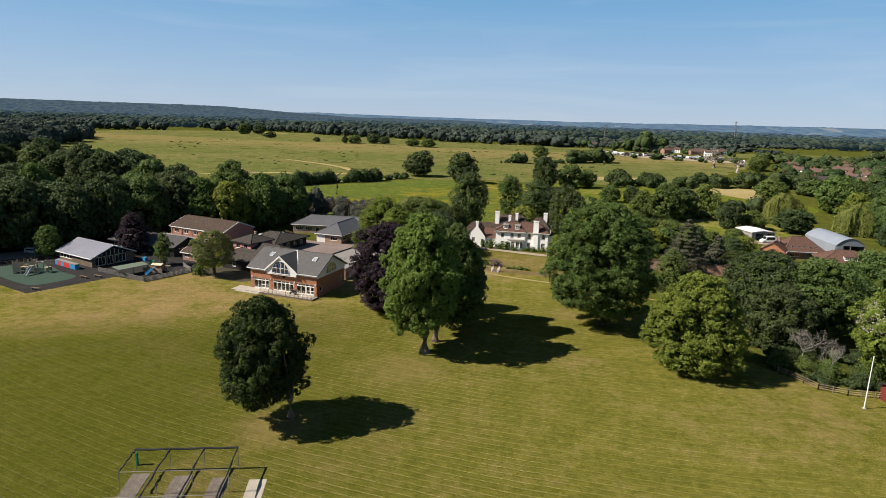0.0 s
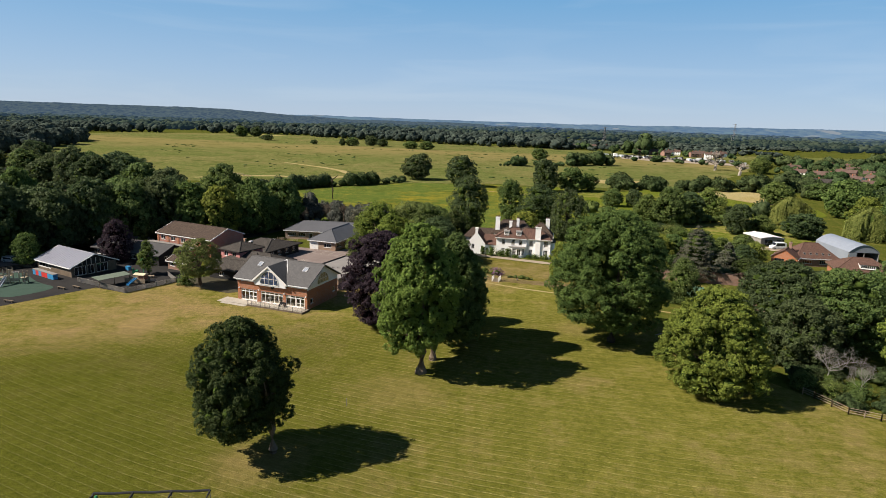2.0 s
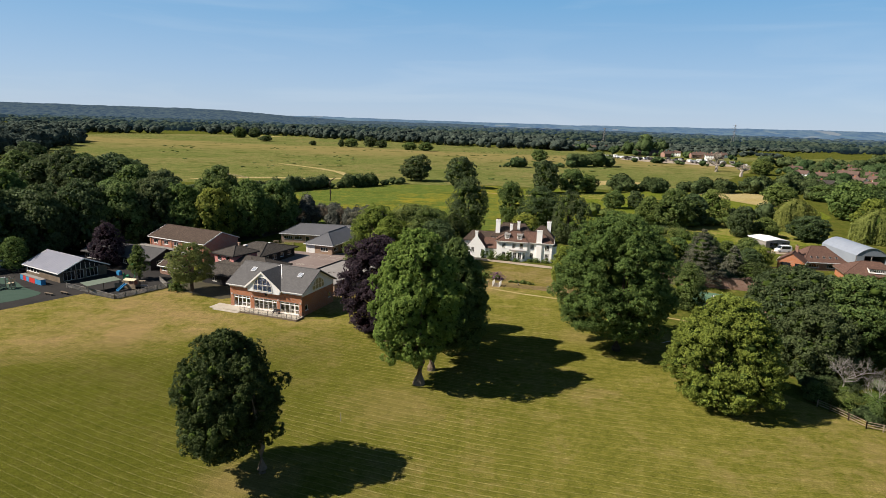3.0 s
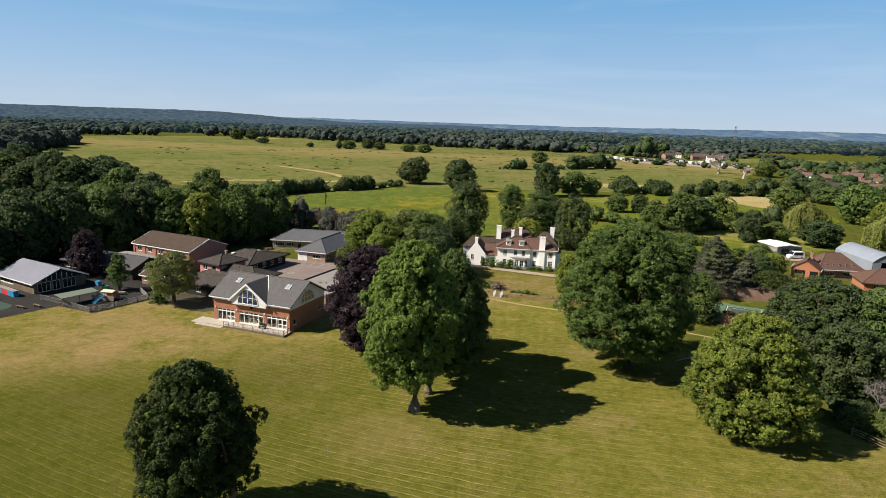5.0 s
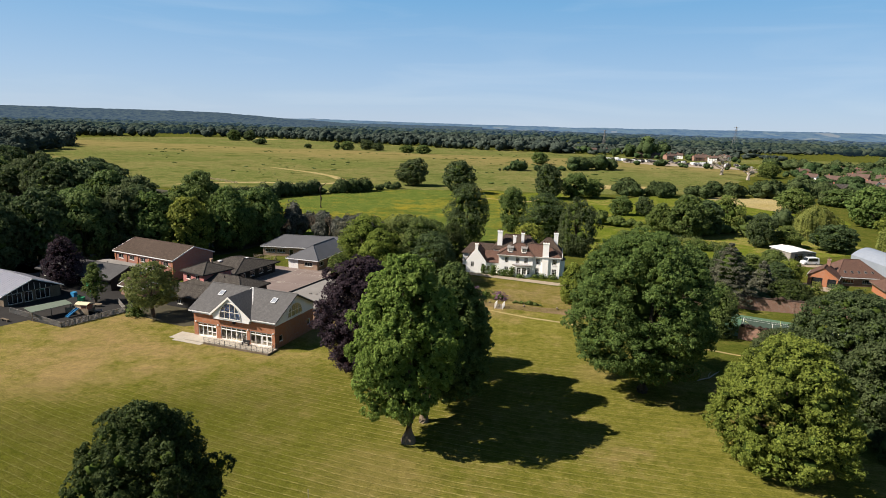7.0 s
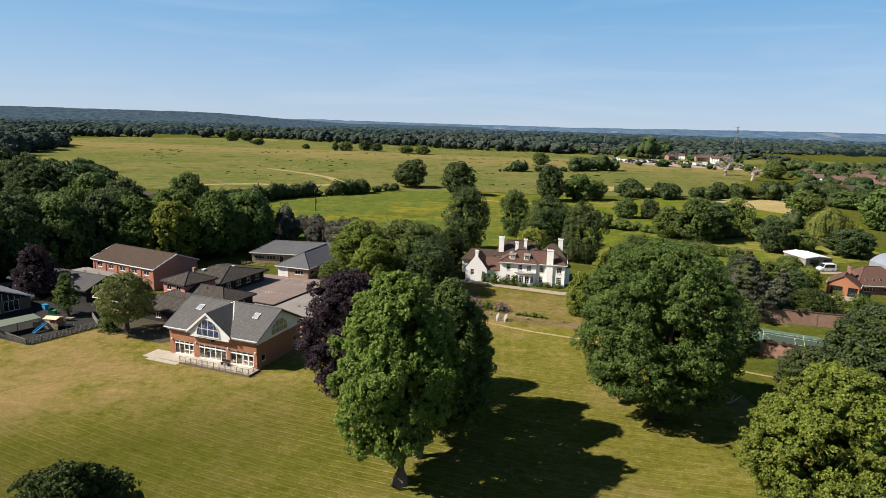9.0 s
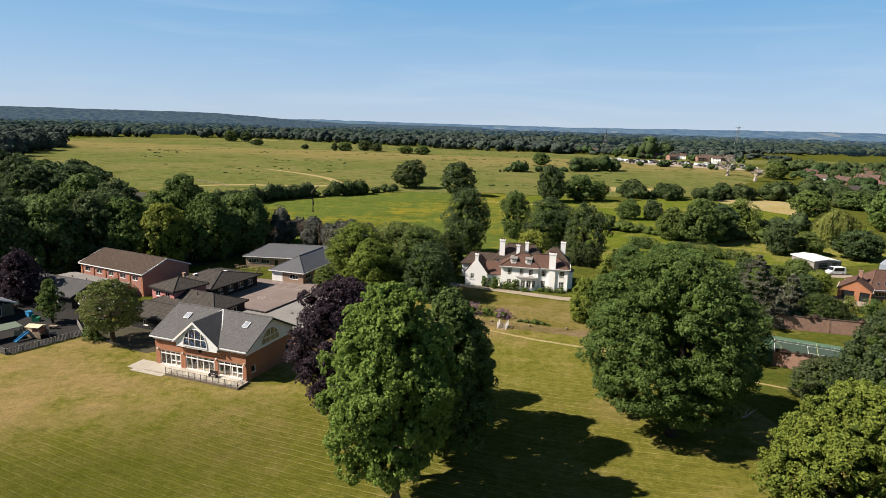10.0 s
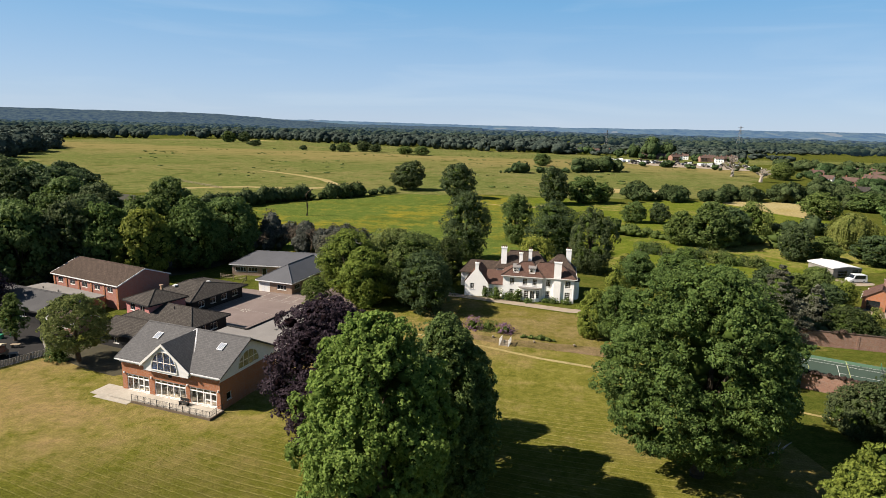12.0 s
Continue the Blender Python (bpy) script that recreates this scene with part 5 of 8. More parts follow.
def window(parent, x0, x1, z0, z1, cols, rows, name="window", bar=0.05, edge=0.08, depth=0.10, mat=None, m=None):
    """A framed opening with its bars, panes and sill."""
    w, h = x1 - x0, z1 - z0
    clear = name == "glazed_screen"
    if clear:
        bar, edge = 0.11, 0.13
    xs = [0.0, edge] + [v for i in range(1, cols) for v in (w * i / cols - bar / 2, w * i / cols + bar / 2)] + [w - edge, w]
    zs = [0.0, edge] + [v for j in range(1, rows) for v in (h * j / rows - bar / 2, h * j / rows + bar / 2)] + [h - edge, h]
    bm = plate(xs, zs, lambda x, z: xs.index(max(v for v in xs if v <= x)) % 2 == 0 or zs.index(max(v for v in zs if v <= z)) % 2 == 0, depth - 0.03, depth + 0.04)
    ob = part(name, bm, mat or WHITE, parent, m=(m or pose(0, 0, 0)) @ pose(x0, 0, z0))
    small = w * h / (cols * rows) < 0.12
    if small:
        part("pane", boxes((edge, w - edge, depth + 0.006, depth + 0.014, edge, h - edge)), GLASS, ob)
    else:
        for i in range(cols):
            for j in range(rows):
                part("pane", boxes((xs[1 + 2 * i] + 0.001, xs[2 + 2 * i] - 0.001, depth + 0.006, depth + 0.014, zs[1 + 2 * j] + 0.001, zs[2 + 2 * j] - 0.001)), CLEAR if clear else GLASS, ob).visible_shadow = not clear
    if z0 > 0.3:
        part("sill", boxes((-0.06, w + 0.06, -0.06, depth - 0.032, -0.07, -0.004)), mat or WHITE, ob)
    return ob


def sides(length, depth, t):
    """The four walls' places: front, right, back, left."""
    return [(pose(0, 0, 0), length), (pose(length, t, 0, 0, 0, 90), depth - 2 * t), (pose(length, depth, 0, 0, 0, 180), length), (pose(0, depth - t, 0, 0, 0, 270), depth - 2 * t)]


def roof_planes(bm, x0, x1, y0, y1, ze, zr, hip0, hip1, thick=0.16):
    ym = (y0 + y1) / 2
    p = [(x0, y0, ze), (x1, y0, ze), (x1, y1, ze), (x0, y1, ze), (x0 + hip0, ym, zr), (x1 - hip1, ym, zr)]
    sheet(bm, p, [(0, 1, 5, 4), (2, 3, 4, 5), (1, 2, 5), (3, 0, 4)] if hip0 and hip1 else
          [(0, 1, 5, 4), (2, 3, 4, 5)] + ([(1, 2, 5)] if hip1 else []) + ([(3, 0, 4)] if hip0 else []), thick)


def ridge_cap(bm, a, b, r=0.12):
    tube(bm, [a, b], [r, r], 6)


def building(name, m, length, depth, eave, ridge, wall_mat, roof_mat, label, category="building", holes=((), (), (), ()), hip=(0, 0), over=0.35, t=0.3, fascia=True, group="", verge=True, gable_mat=None, gutter_mat=None):
    """A house form: walls with openings, floor, gables or hips, roof, fascia boards and gutters."""
    ob = base_of(name, m, label, category, group)
    names = ("front_wall", "side_wall", "rear_wall", "side_wall")
    for (wm, ln), nm, hs in zip(sides(length, depth, t), names, holes):
        wall(ob, nm, wm, ln, eave, t, hs, wall_mat)
    part("floor_slab", boxes((t + 0.002, length - t - 0.002, t + 0.002, depth - t - 0.002, -0.05, 0.06)), DARK, ob)
    slope = (ridge - eave) / (depth / 2)
    ze = eave - slope * over + 0.10
    bm = bmesh.new()
    ends = [over if h == 0 else over for h in hip]
    roof_planes(bm, -ends[0], length + ends[1], -over, depth + over, ze + 0.1, ridge + 0.2, hip[0] and hip[0] + over, hip[1] and hip[1] + over)
    roof = part("roof", bm, roof_mat, ob)
    caps = [((-ends[0] + (hip[0] and hip[0] + over), depth / 2, ridge + 0.2), (length + ends[1] - (hip[1] and hip[1] + over), depth / 2, ridge + 0.2), 0.12)]
    for h, x, s in ((hip[0], -over, 1), (hip[1], length + over, -1)):
        if h:
            for y in (-over, depth + over):
                caps.append(((x, y, ze + 0.12), (x + s * (h + over), depth / 2, ridge + 0.2), 0.09))
    for a, b, rad in caps:
        if (Vector(a) - Vector(b)).length > 0.3:
            bm = bmesh.new()
            ridge_cap(bm, a, b, rad)
            part("ridge_tiles", bm, roof_mat, roof)
    for k, (h, x) in enumerate(zip(hip, (0.0, length - t))):
        if not h:
            bm = bmesh.new()
            slab(bm, [(x, 0, eave + 0.003), (x, depth, eave + 0.003), (x, depth / 2, ridge - 0.02)], (t, 0, 0))
            bmesh.ops.recalc_face_normals(bm, faces=bm.faces[:])
            part("gable", bm, gable_mat or wall_mat, ob)
    if fascia:
        bm = boxes((-over, length + over, -over - 0.11, -over - 0.01, ze - 0.16, ze + 0.04), (-over, length + over, depth + over + 0.01, depth + over + 0.11, ze - 0.16, ze + 0.04))
        for h, x in zip(hip, (-over - 0.11, length + over + 0.01)):
            if h:
                box(bm, x, x + 0.10, -over, depth + over, ze - 0.16, ze + 0.04)
            elif verge:
                for y in (-over, depth + over):
                    s = 1 if y < 0 else -1
                    slab(bm, [(x, y, ze - 0.12), (x, depth / 2, ridge - 0.02), (x, depth / 2, ridge + 0.22), (x, y, ze + 0.12)][::s], (0.10, 0, 0))
        bmesh.ops.recalc_face_normals(bm, faces=bm.faces[:])
        part("fascia", bm, gutter_mat or FASCIA, ob)
    return ob


def row(x0, step, n, w, z0, z1, cols, rows, name="window"):
    return [(x0 + k * step, x0 + k * step + w, z0, z1, cols, rows, name) for k in range(n)]


def chimney(parent, x, y, z0, z1, w, d, mat, pots=2):
    ob = part("chimney", boxes((x - w / 2, x + w / 2, y - d / 2, y + d / 2, z0, z1 - 0.25), (x - w / 2 - 0.08, x + w / 2 + 0.08, y - d / 2 - 0.08, y + d / 2 + 0.08, z1 - 0.25, z1)), mat, parent)
    for k in range(pots):
        bm = bmesh.new()
        px = x + (k - (pots - 1) / 2) * w / max(pots, 1)
        tube(bm, [(px, y, z1 - 0.02), (px, y, z1 + 0.25), (px, y, z1 + 0.5)], [0.14, 0.12, 0.13], 8)
        part("chimney_pot", bm, CLAY_TILE, ob)
    return ob


def fan_window(parent, m, w, h, name="arched_window", backing=None):
    """A half-round window with upright bars and a level bar."""
    bm, glass = bmesh.new(), bmesh.new()
    arc = [(-w / 2 * math.cos(math.pi * k / 14), h * math.sin(math.pi * k / 14) ** 0.9) for k in range(15)]
    slab(glass, [(x, 0.02, z) for x, z in arc], (0, 0.02, 0))
    for (xa, za), (xb, zb) in zip(arc, arc[1:]):
        tube(bm, [(xa, 0, za), (xb, 0, zb)], [0.07, 0.07], 5)
    box(bm, -w / 2, w / 2, -0.05, 0.06, -0.08, 0.06)
    for f in (-0.25, 0.0, 0.25):
        top = h * math.sqrt(max(0, 1 - (2 * f) ** 2))
        box(bm, f * w - 0.035, f * w + 0.035, -0.04, 0.05, 0.05, top - 0.02)
    box(bm, -w * 0.46, w * 0.46, -0.035, 0.045, h * 0.42, h * 0.42 + 0.07)
    bmesh.ops.recalc_face_normals(glass, faces=glass.faces[:])
    ob = part(name, bm, WHITE, parent, m=m)
    part("pane", glass, CLEAR, ob)
    # an added panel right behind the pane gives the window its colour
    if backing:
        bm = bmesh.new()
        inner = [(x * 0.98, z * 0.98) for x, z in arc]
        for k in range(14):
            (xa, za), (xb, zb) = inner[k], inner[k + 1]
            if xb - xa > 0.02:
                slab(bm, [(xa, 0.045, 0.0), (xb, 0.045, 0.0), (xb, 0.045, max(zb, 0.05)), (xa, 0.045, max(za, 0.05))], (0, 0.004 + 0.006 * (k % 2), 0))
        bmesh.ops.recalc_face_normals(bm, faces=bm.faces[:])
        part("backing", bm, backing, ob)
    return ob


def railing(name, pts, h, label, mat, post=0.035, gap=1.2, bars=2, pales=0.0, group="", paleh=None):
    """A run of posts with rails (and upright pales) along a line of ground points."""
    ob = base_of(name, pose(*pts[0], 0) if len(pts[0]) == 2 else pose(*pts[0]), label, "fence", group)
    o = Vector(pts[0] if len(pts[0]) == 3 else (*pts[0], 0))
    P = [Vector(p if len(p) == 3 else (*p, 0)) - o for p in pts]
    rails, stakes = bmesh.new(), bmesh.new()
    for a, b in zip(P, P[1:]):
        n = max(1, round((b - a).length / gap))
        ang = math.degrees(math.atan2(b.y - a.y, b.x - a.x))
        for k in range(n + 1):
            p = a.lerp(b, k / n)
            bm = boxes((-post, post, -post, post, -0.1, h))
            part("post", bm, mat, ob, m=pose(p.x, p.y, p.z))
        for j in range(bars):
            z = h * (0.95 - 0.62 * j / max(1, bars - 1)) if bars > 1 else h * 0.9
            tube(rails, [a + Vector((0, 0, z)), b + Vector((0, 0, z))], [post * 0.8, post * 0.8], 4)
        if pales:
            m2 = int((b - a).length / pales)
            for k in range(m2):
                p = a.lerp(b, (k + 0.5) / m2)
                tube(stakes, [p + Vector((0, 0, 0.04)), p + Vector((0, 0, paleh or h))], [pales * (0.33 if pales > 0.205 else 0.07)] * 2, 4)
    part("rails", rails, mat, ob)
    if pales:
        tagged(part("pale", stakes, mat, ob), kind="stuff")
    else:
        stakes.free()
    return ob


# the brick hall with its cross gable
def build_hall():
    L, D, E, R = 17.25, 12.14, 5.2, 8.35
    m = pose(-46.9, 132.8, 0, 0, 0, -18.5)
    glaze = lambda x0, x1, c: (x0, x1, 0.35, 2.75, c, 1, "glazed_screen")
    front = [glaze(0.9, 4.9, 4), glaze(5.9, 11.4, 5), glaze(12.1, 16.6, 4)]
    side = [(0.9, 1.9, 1.1, 2.2, 1, 1), (9.8, 10.7, 1.5, 2.6, 1, 1)]
    ob = building("school_hall", m, L, D, E, R, BRICK, SLATE, "orange brick school hall with slate roof and white gables", holes=(front, side, (), ()), over=0.55, gable_mat=FASCIA, fascia=False)
    # gutters stop either side of the cross gable; dark verges at both ends
    slope = (R - E) / (D / 2)
    ze = E - slope * 0.55 + 0.10
    for a, b, y in ((-0.55, 4.35, -0.66), (12.95, L + 0.55, -0.66), (-0.55, L + 0.55, D + 0.56)):
        part("gutter", boxes((a, b, y, y + 0.10, ze - 0.13, ze + 0.03)), FASCIA, ob)
    for x, mat in ((-0.66, SLATE), (L + 0.56, SLATE)):
        bm = bmesh.new()
        for y in (-0.55, D + 0.55):
            slab(bm, [(x, y, ze - 0.10), (x, D / 2, R), (x, D / 2, R + 0.22), (x, y, ze + 0.12)], (0.10, 0, 0))
        bmesh.ops.recalc_face_normals(bm, faces=bm.faces[:])
        part("verge", bm, mat, ob)
    part("hall_floor", boxes((0.35, L - 0.35, 0.35, D - 0.35, 0.30, 0.34)), PALE_TIMBER, ob, "pale wooden hall floor")
    part("inner_wall", boxes((0.35, L - 0.35, 7.5, 7.7, 0.345, E - 0.3)), FASCIA, ob, "pale inner wall")
    # door leaves and transoms in the screens
    for k, (x0, x1) in enumerate(((2.9, 4.9), (14.6, 16.6))):
        bm = boxes((x0, x0 + 0.1, 0.03, 0.16, 0.35, 2.3), (x1 - 0.1, x1, 0.03, 0.16, 0.35, 2.3), ((x0 + x1) / 2 - 0.09, (x0 + x1) / 2 + 0.09, 0.03, 0.16, 0.35, 2.3), (x0, x1, 0.03, 0.16, 2.18, 2.32), (x0, x1, 0.03, 0.16, 0.35, 0.55), (x0, x1, 0.03, 0.16, 1.2, 1.3))
        part("double_door", bm, WHITE, ob, "white double door")
    for x0, x1 in ((0.95, 2.9), (5.95, 11.35), (12.15, 14.6)):
        part("transom", boxes((x0 + 0.05, x1 - 0.05, 0.05, 0.15, 2.16, 2.30)), WHITE, ob)
    # tables seen behind the glass
    for k in range(4):
        part("table", boxes((6.4 + 1.25 * k, 7.3 + 1.25 * k, 1.2, 2.6, 1.05, 1.1), (6.6 + 1.25 * k, 6.66 + 1.25 * k, 1.8, 1.9, 0.06, 1.05), (7.05 + 1.25 * k, 7.11 + 1.25 * k, 1.8, 1.9, 0.06, 1.05)), WHITE, ob, "pale folding table behind the glass")
    # cross gable
    x0, x1, xc, zp = 4.8, 12.5, 8.4, 8.25
    bm = bmesh.new()
    ye = -0.90
    pts = [(x0 - 0.3, ye, E - 0.12), (xc, ye, zp + 0.28), (x1 + 0.3, ye, E - 0.12), (x0 - 0.3, 0.2, E - 0.12), (xc, 6.07, zp + 0.28), (x1 + 0.3, 0.2, E - 0.12)]
    sheet(bm, pts, [(0, 1, 4, 3), (1, 2, 5, 4)], 0.16)
    bmesh.ops.recalc_face_normals(bm, faces=bm.faces[:])
    part("cross_gable_roof", bm, SLATE, ob)
    bm = bmesh.new()
    slab(bm, [(x0, -0.66, E - 1.02), (x1, -0.66, E - 1.02), (x1, -0.66, E + 0.05), (xc, -0.66, zp + 0.05), (x0, -0.66, E + 0.05)], (0, 0.08, 0))
    bmesh.ops.recalc_face_normals(bm, faces=bm.faces[:])
    part("cross_gable_panel", bm, FASCIA, ob, "white boarded gable")
    part("gable_soffit", boxes((x0, x1, -0.575, -0.004, E - 1.02, E - 0.94)), FASCIA, ob)
    bm = bmesh.new()
    for s, xe in ((1, x0 - 0.45), (-1, x1 + 0.45)):
        slab(bm, [(xe, ye - 0.08, E - 0.48), (xc, ye - 0.08, zp - 0.04), (xc, ye - 0.08, zp + 0.34), (xe, ye - 0.08, E - 0.05)], (0, 0.09, 0))
    bmesh.ops.recalc_face_normals(bm, faces=bm.faces[:])
    part("barge_board", bm, WHITE, ob)
    fan_window(ob, pose(xc + 0.12, -0.72, E - 0.66), 4.5, 2.85, backing=BLUE_PANEL)
    # boarded band under the eaves and the side gable's window
    for a, b in ((0.02, x0 - 0.02), (x1 + 0.02, L - 0.02)):
        part("eaves_board", boxes((a, b, -0.40, -0.004, E - 0.62, E - 0.24)), FASCIA, ob)
    bm = bmesh.new()
    slab(bm, [(L + 0.004, 0.0, E - 1.0), (L + 0.004, D, E - 1.0), (L + 0.004, D, E), (L + 0.004, D / 2, R - 0.1), (L + 0.004, 0, E)], (0.06, 0, 0))
    bmesh.ops.recalc_face_normals(bm, faces=bm.faces[:])
    part("gable_boarding", bm, FASCIA, ob, "white boarded side gable")
    fan_window(ob, pose(L + 0.12, D / 2 - 0.1, E - 0.6, 0, 0, 90), 4.6, 2.25, backing=PALE_PANEL)
    slope = math.degrees(math.atan2(R - E, D / 2))
    for x in (3.3, 14.6):
        y, zz = 3.9, E + (R - E) * 3.9 / (D / 2) + 0.26
        sk = part("skylight", boxes((-0.5, 0.5, -0.65, 0.65, 0.0, 0.09)), FASCIA, ob, m=pose(x - 0.1, y, zz, slope))
        for k in range(3):
            # pale opaque panes paint in the sky's reflection on the glass
            part("pane", boxes((-0.42 + 0.29 * k, -0.17 + 0.29 * k, -0.58, 0.58, 0.085, 0.10)), PALE_SHEET, sk)
    bm = bmesh.new()
    tube(bm, [(x1 + 0.2, 0.1, E + 0.05), (xc, 6.1, zp + 0.36)], [0.10, 0.10], 5)
    tube(bm, [(x0 - 0.2, 0.1, E + 0.05), (xc, 6.1, zp + 0.36)], [0.08, 0.08], 5)
    part("valley_lead", bm, FASCIA, ob, "pale lead valley")
    bm = bmesh.new()
    tube(bm, [(L + 0.1, -0.12, 0), (L + 0.1, -0.12, 3.9), (L + 0.3, -0.5, 4.3)], [0.05, 0.05, 0.05], 6)
    part("drainpipe", bm, IRON, ob)
    bm = bmesh.new()
    tube(bm, [(8.85, -0.03, 3.75), (8.85, -0.16, 3.75)], [0.33, 0.30], 12)
    part("clock", bm, BLACK_WOOD, ob)
    for x in (0.45, 5.4, 11.75, 16.95):
        part("wall_lamp", boxes((x - 0.1, x + 0.1, -0.18, -0.004, 2.75, 3.0)), FASCIA, ob)
    return m


hall_m = build_hall()
terrace = new("terrace", add_mesh("terrace", boxes((-3.4, 0.0, -2.6, 0.6, -0.05, 0.12), (-2.0, 4.2, -3.4, -2.604, -0.05, 0.10), (0.004, 17.6, -2.6, -0.004, -0.05, 0.30)), SLAB))
terrace.matrix_basis = hall_m
tagged(terrace, "pale paved terrace along the hall front", "terrace", "", "structure")
kerb = new("terrace_wall", add_mesh("terrace_wall", boxes((4.3, 17.75, -2.76, -2.604, -0.05, 0.32), (17.604, 17.76, -2.6, 0.0, -0.05, 0.32)), FENCE_WOOD))
kerb.matrix_basis = hall_m
tagged(kerb, "low dark retaining wall of the terrace", "wall", "", "structure")
railing("terrace_railing", [hall_m @ Vector(p) for p in ((4.4, -2.68, 0.31), (17.68, -2.68, 0.31), (17.68, -0.2, 0.31))], 1.0, "black metal railing along the terrace", IRON, 0.03, 1.1, 2, 0.2)
bench = base_of("bench", hall_m @ pose(11.8, -0.7, 0.3), "dark wooden bench on the terrace", "bench")
part("seat", boxes((-0.75, 0.75, -0.45, 0.0, 0.42, 0.47)), BLACK_WOOD, bench)
part("backrest", boxes((-0.75, 0.75, 0.0, 0.06, 0.5, 0.95)), BLACK_WOOD, bench)
for x in (-0.68, 0.62):
    part("leg", boxes((x, x + 0.06, -0.42, 0.04, 0.0, 0.42)), BLACK_WOOD, bench)

# the two-storey gym block
gym_holes = [(1.6 + 4.0 * k, 3.3 + 4.0 * k, 3.3, 4.4, 2, 1) for k in range(5)]
gym = building("classroom_block", pose(-86.7, 177.9, 0, 0, 0, -24.6), 21.0, 12.3, 5.0, 7.3, ROSE, BROWN_TILE, "two-storey red brick block with brown tiled roof", holes=(gym_holes, (), (), ()), over=0.3)
for k in range(6):
    part("pier", boxes((0.2 + 4.05 * k, 0.75 + 4.05 * k, -0.14, -0.004, 0, 4.6)), BRICK, gym, "orange brick pier")
flat_m = pose(-90.5, 172.5, 0, 0, 0, -24.6)
link = base_of("flat_roof_link", flat_m, "low link building with a pale flat roof", "building")
part("wall", boxes((0, 19, 0, 5.6, 0, 2.6)), RED_BRICK, link)
part("roof", boxes((-0.3, 19.3, -0.3, 5.7, 2.604, 2.85)), FELT, link)
for k in range(3):
    bm = bmesh.new()
    tube(bm, [(4 + 5 * k, 2.5, 2.84), (4 + 5 * k, 2.5, 3.3)], [0.12, 0.12], 7)
    part("roof_vent", bm, FELT, link)

# the pink house with a hipped roof
pink_holes = [(1.2, 2.6, 3.1, 4.4, 2, 1), (4.2, 5.6, 3.1, 4.4, 2, 1), (4.2, 5.7, 0.7, 1.9, 2, 1)]
pink = building("pink_house", pose(-61.5, 161.0, 0, 0, 0, -29.4), 7.0, 7.6, 4.9, 6.4, PINK, DARK_SLATE, "small pink-painted house with a hipped slate roof", holes=(pink_holes, [(3.2, 4.2, 3.3, 4.4, 1, 1)], (), ()), hip=(3.6, 3.6), over=0.45, gutter_mat=BLACK_WOOD)
chimney(pink, 2.2, 6.0, 5.4, 6.8, 0.5, 0.4, PALE_BRICK, 0)

# long dark classroom roofs round the yard
row_block = building("long_classroom", pose(-62.5, 171.5, 0, 0, 0, -22), 11.0, 15.0, 2.8, 4.5, BLACK_WOOD, DARK_SLATE, "long low classroom with weathered slate roof", holes=((), [(2 + 3.2 * k, 3.6 + 3.2 * k, 0.9, 2.1, 2, 1) for k in range(4)], (), ()), hip=(3.5, 3.5), over=0.9, gutter_mat=BLACK_WOOD)
for k, (x, y) in enumerate(((3.0, 4.0), (6.5, 9.5))):
    part("roof_light", boxes((x - 0.35, x + 0.35, y - 0.45, y + 0.45, 4.05, 4.3)), FASCIA, row_block)
slate_block = building("slate_classroom", pose(-60.0, 158.2, 0, 0, 0, -21), 15.5, 8.6, 2.7, 4.4, BLACK_WOOD, DARK_SLATE, "low black timber classroom with a mossy slate roof", holes=((), [(0.8, 2.0, 0.7, 2.0, 2, 1), (2.5, 3.1, 0.1, 2.1, 1, 2), (4.2, 6.0, 0.8, 2.0, 2, 1)], (), ()), hip=(4.0, 4.0), over=0.6, gutter_mat=BLACK_WOOD)
bm = bmesh.new()
tube(bm, [(8.4, 3.2, 3.9), (8.4, 3.2, 4.7)], [0.09, 0.09], 6)
part("flue", bm, IRON, slate_block)
building("hall_annex", pose(-60.2, 150.0, 0, 0, 0, -20), 13.5, 7.5, 2.5, 3.9, BLACK_WOOD, DARK_SLATE, "shaded low annex beside the hall", holes=([(9.0, 10.0, 0.8, 1.9, 1, 1), (3.0, 4.2, 0.8, 1.9, 2, 1)], (), (), ()), over=0.5, gutter_mat=BLACK_WOOD)
flat = base_of("flat_roof_classroom", pose(-34.8, 152.6, 0, 0, 0, -22), "low classroom with a pale grey flat roof", "building")
part("wall", boxes((0.2, 10.8, -6.4, 13.3, 0, 2.75), (-4.2, 0.196, -6.4, -1.4, 0, 2.75)), PALE_BRICK, flat)
part("roof", boxes((0, 11.0, -6.6, 13.5, 2.754, 3.0), (-4.4, -0.004, -6.6, -1.2, 2.754, 3.0)), FELT, flat)
part("parapet", boxes((-0.22, -0.004, -1.0, 13.5, 2.6, 3.25), (-0.22, 11.0, 13.504, 13.7, 2.7, 3.2), (-4.4, -0.23, -1.196, -1.0, 2.6, 3.25)), BLACK_WOOD, flat, "dark roof edge")
for k, (x, y) in enumerate(((4, 1), (5.2, 1.4), (8, 7))):
    part("roof_vent", boxes((x, x + 0.4, y, y + 0.4, 3.004, 3.2)), FELT, flat)

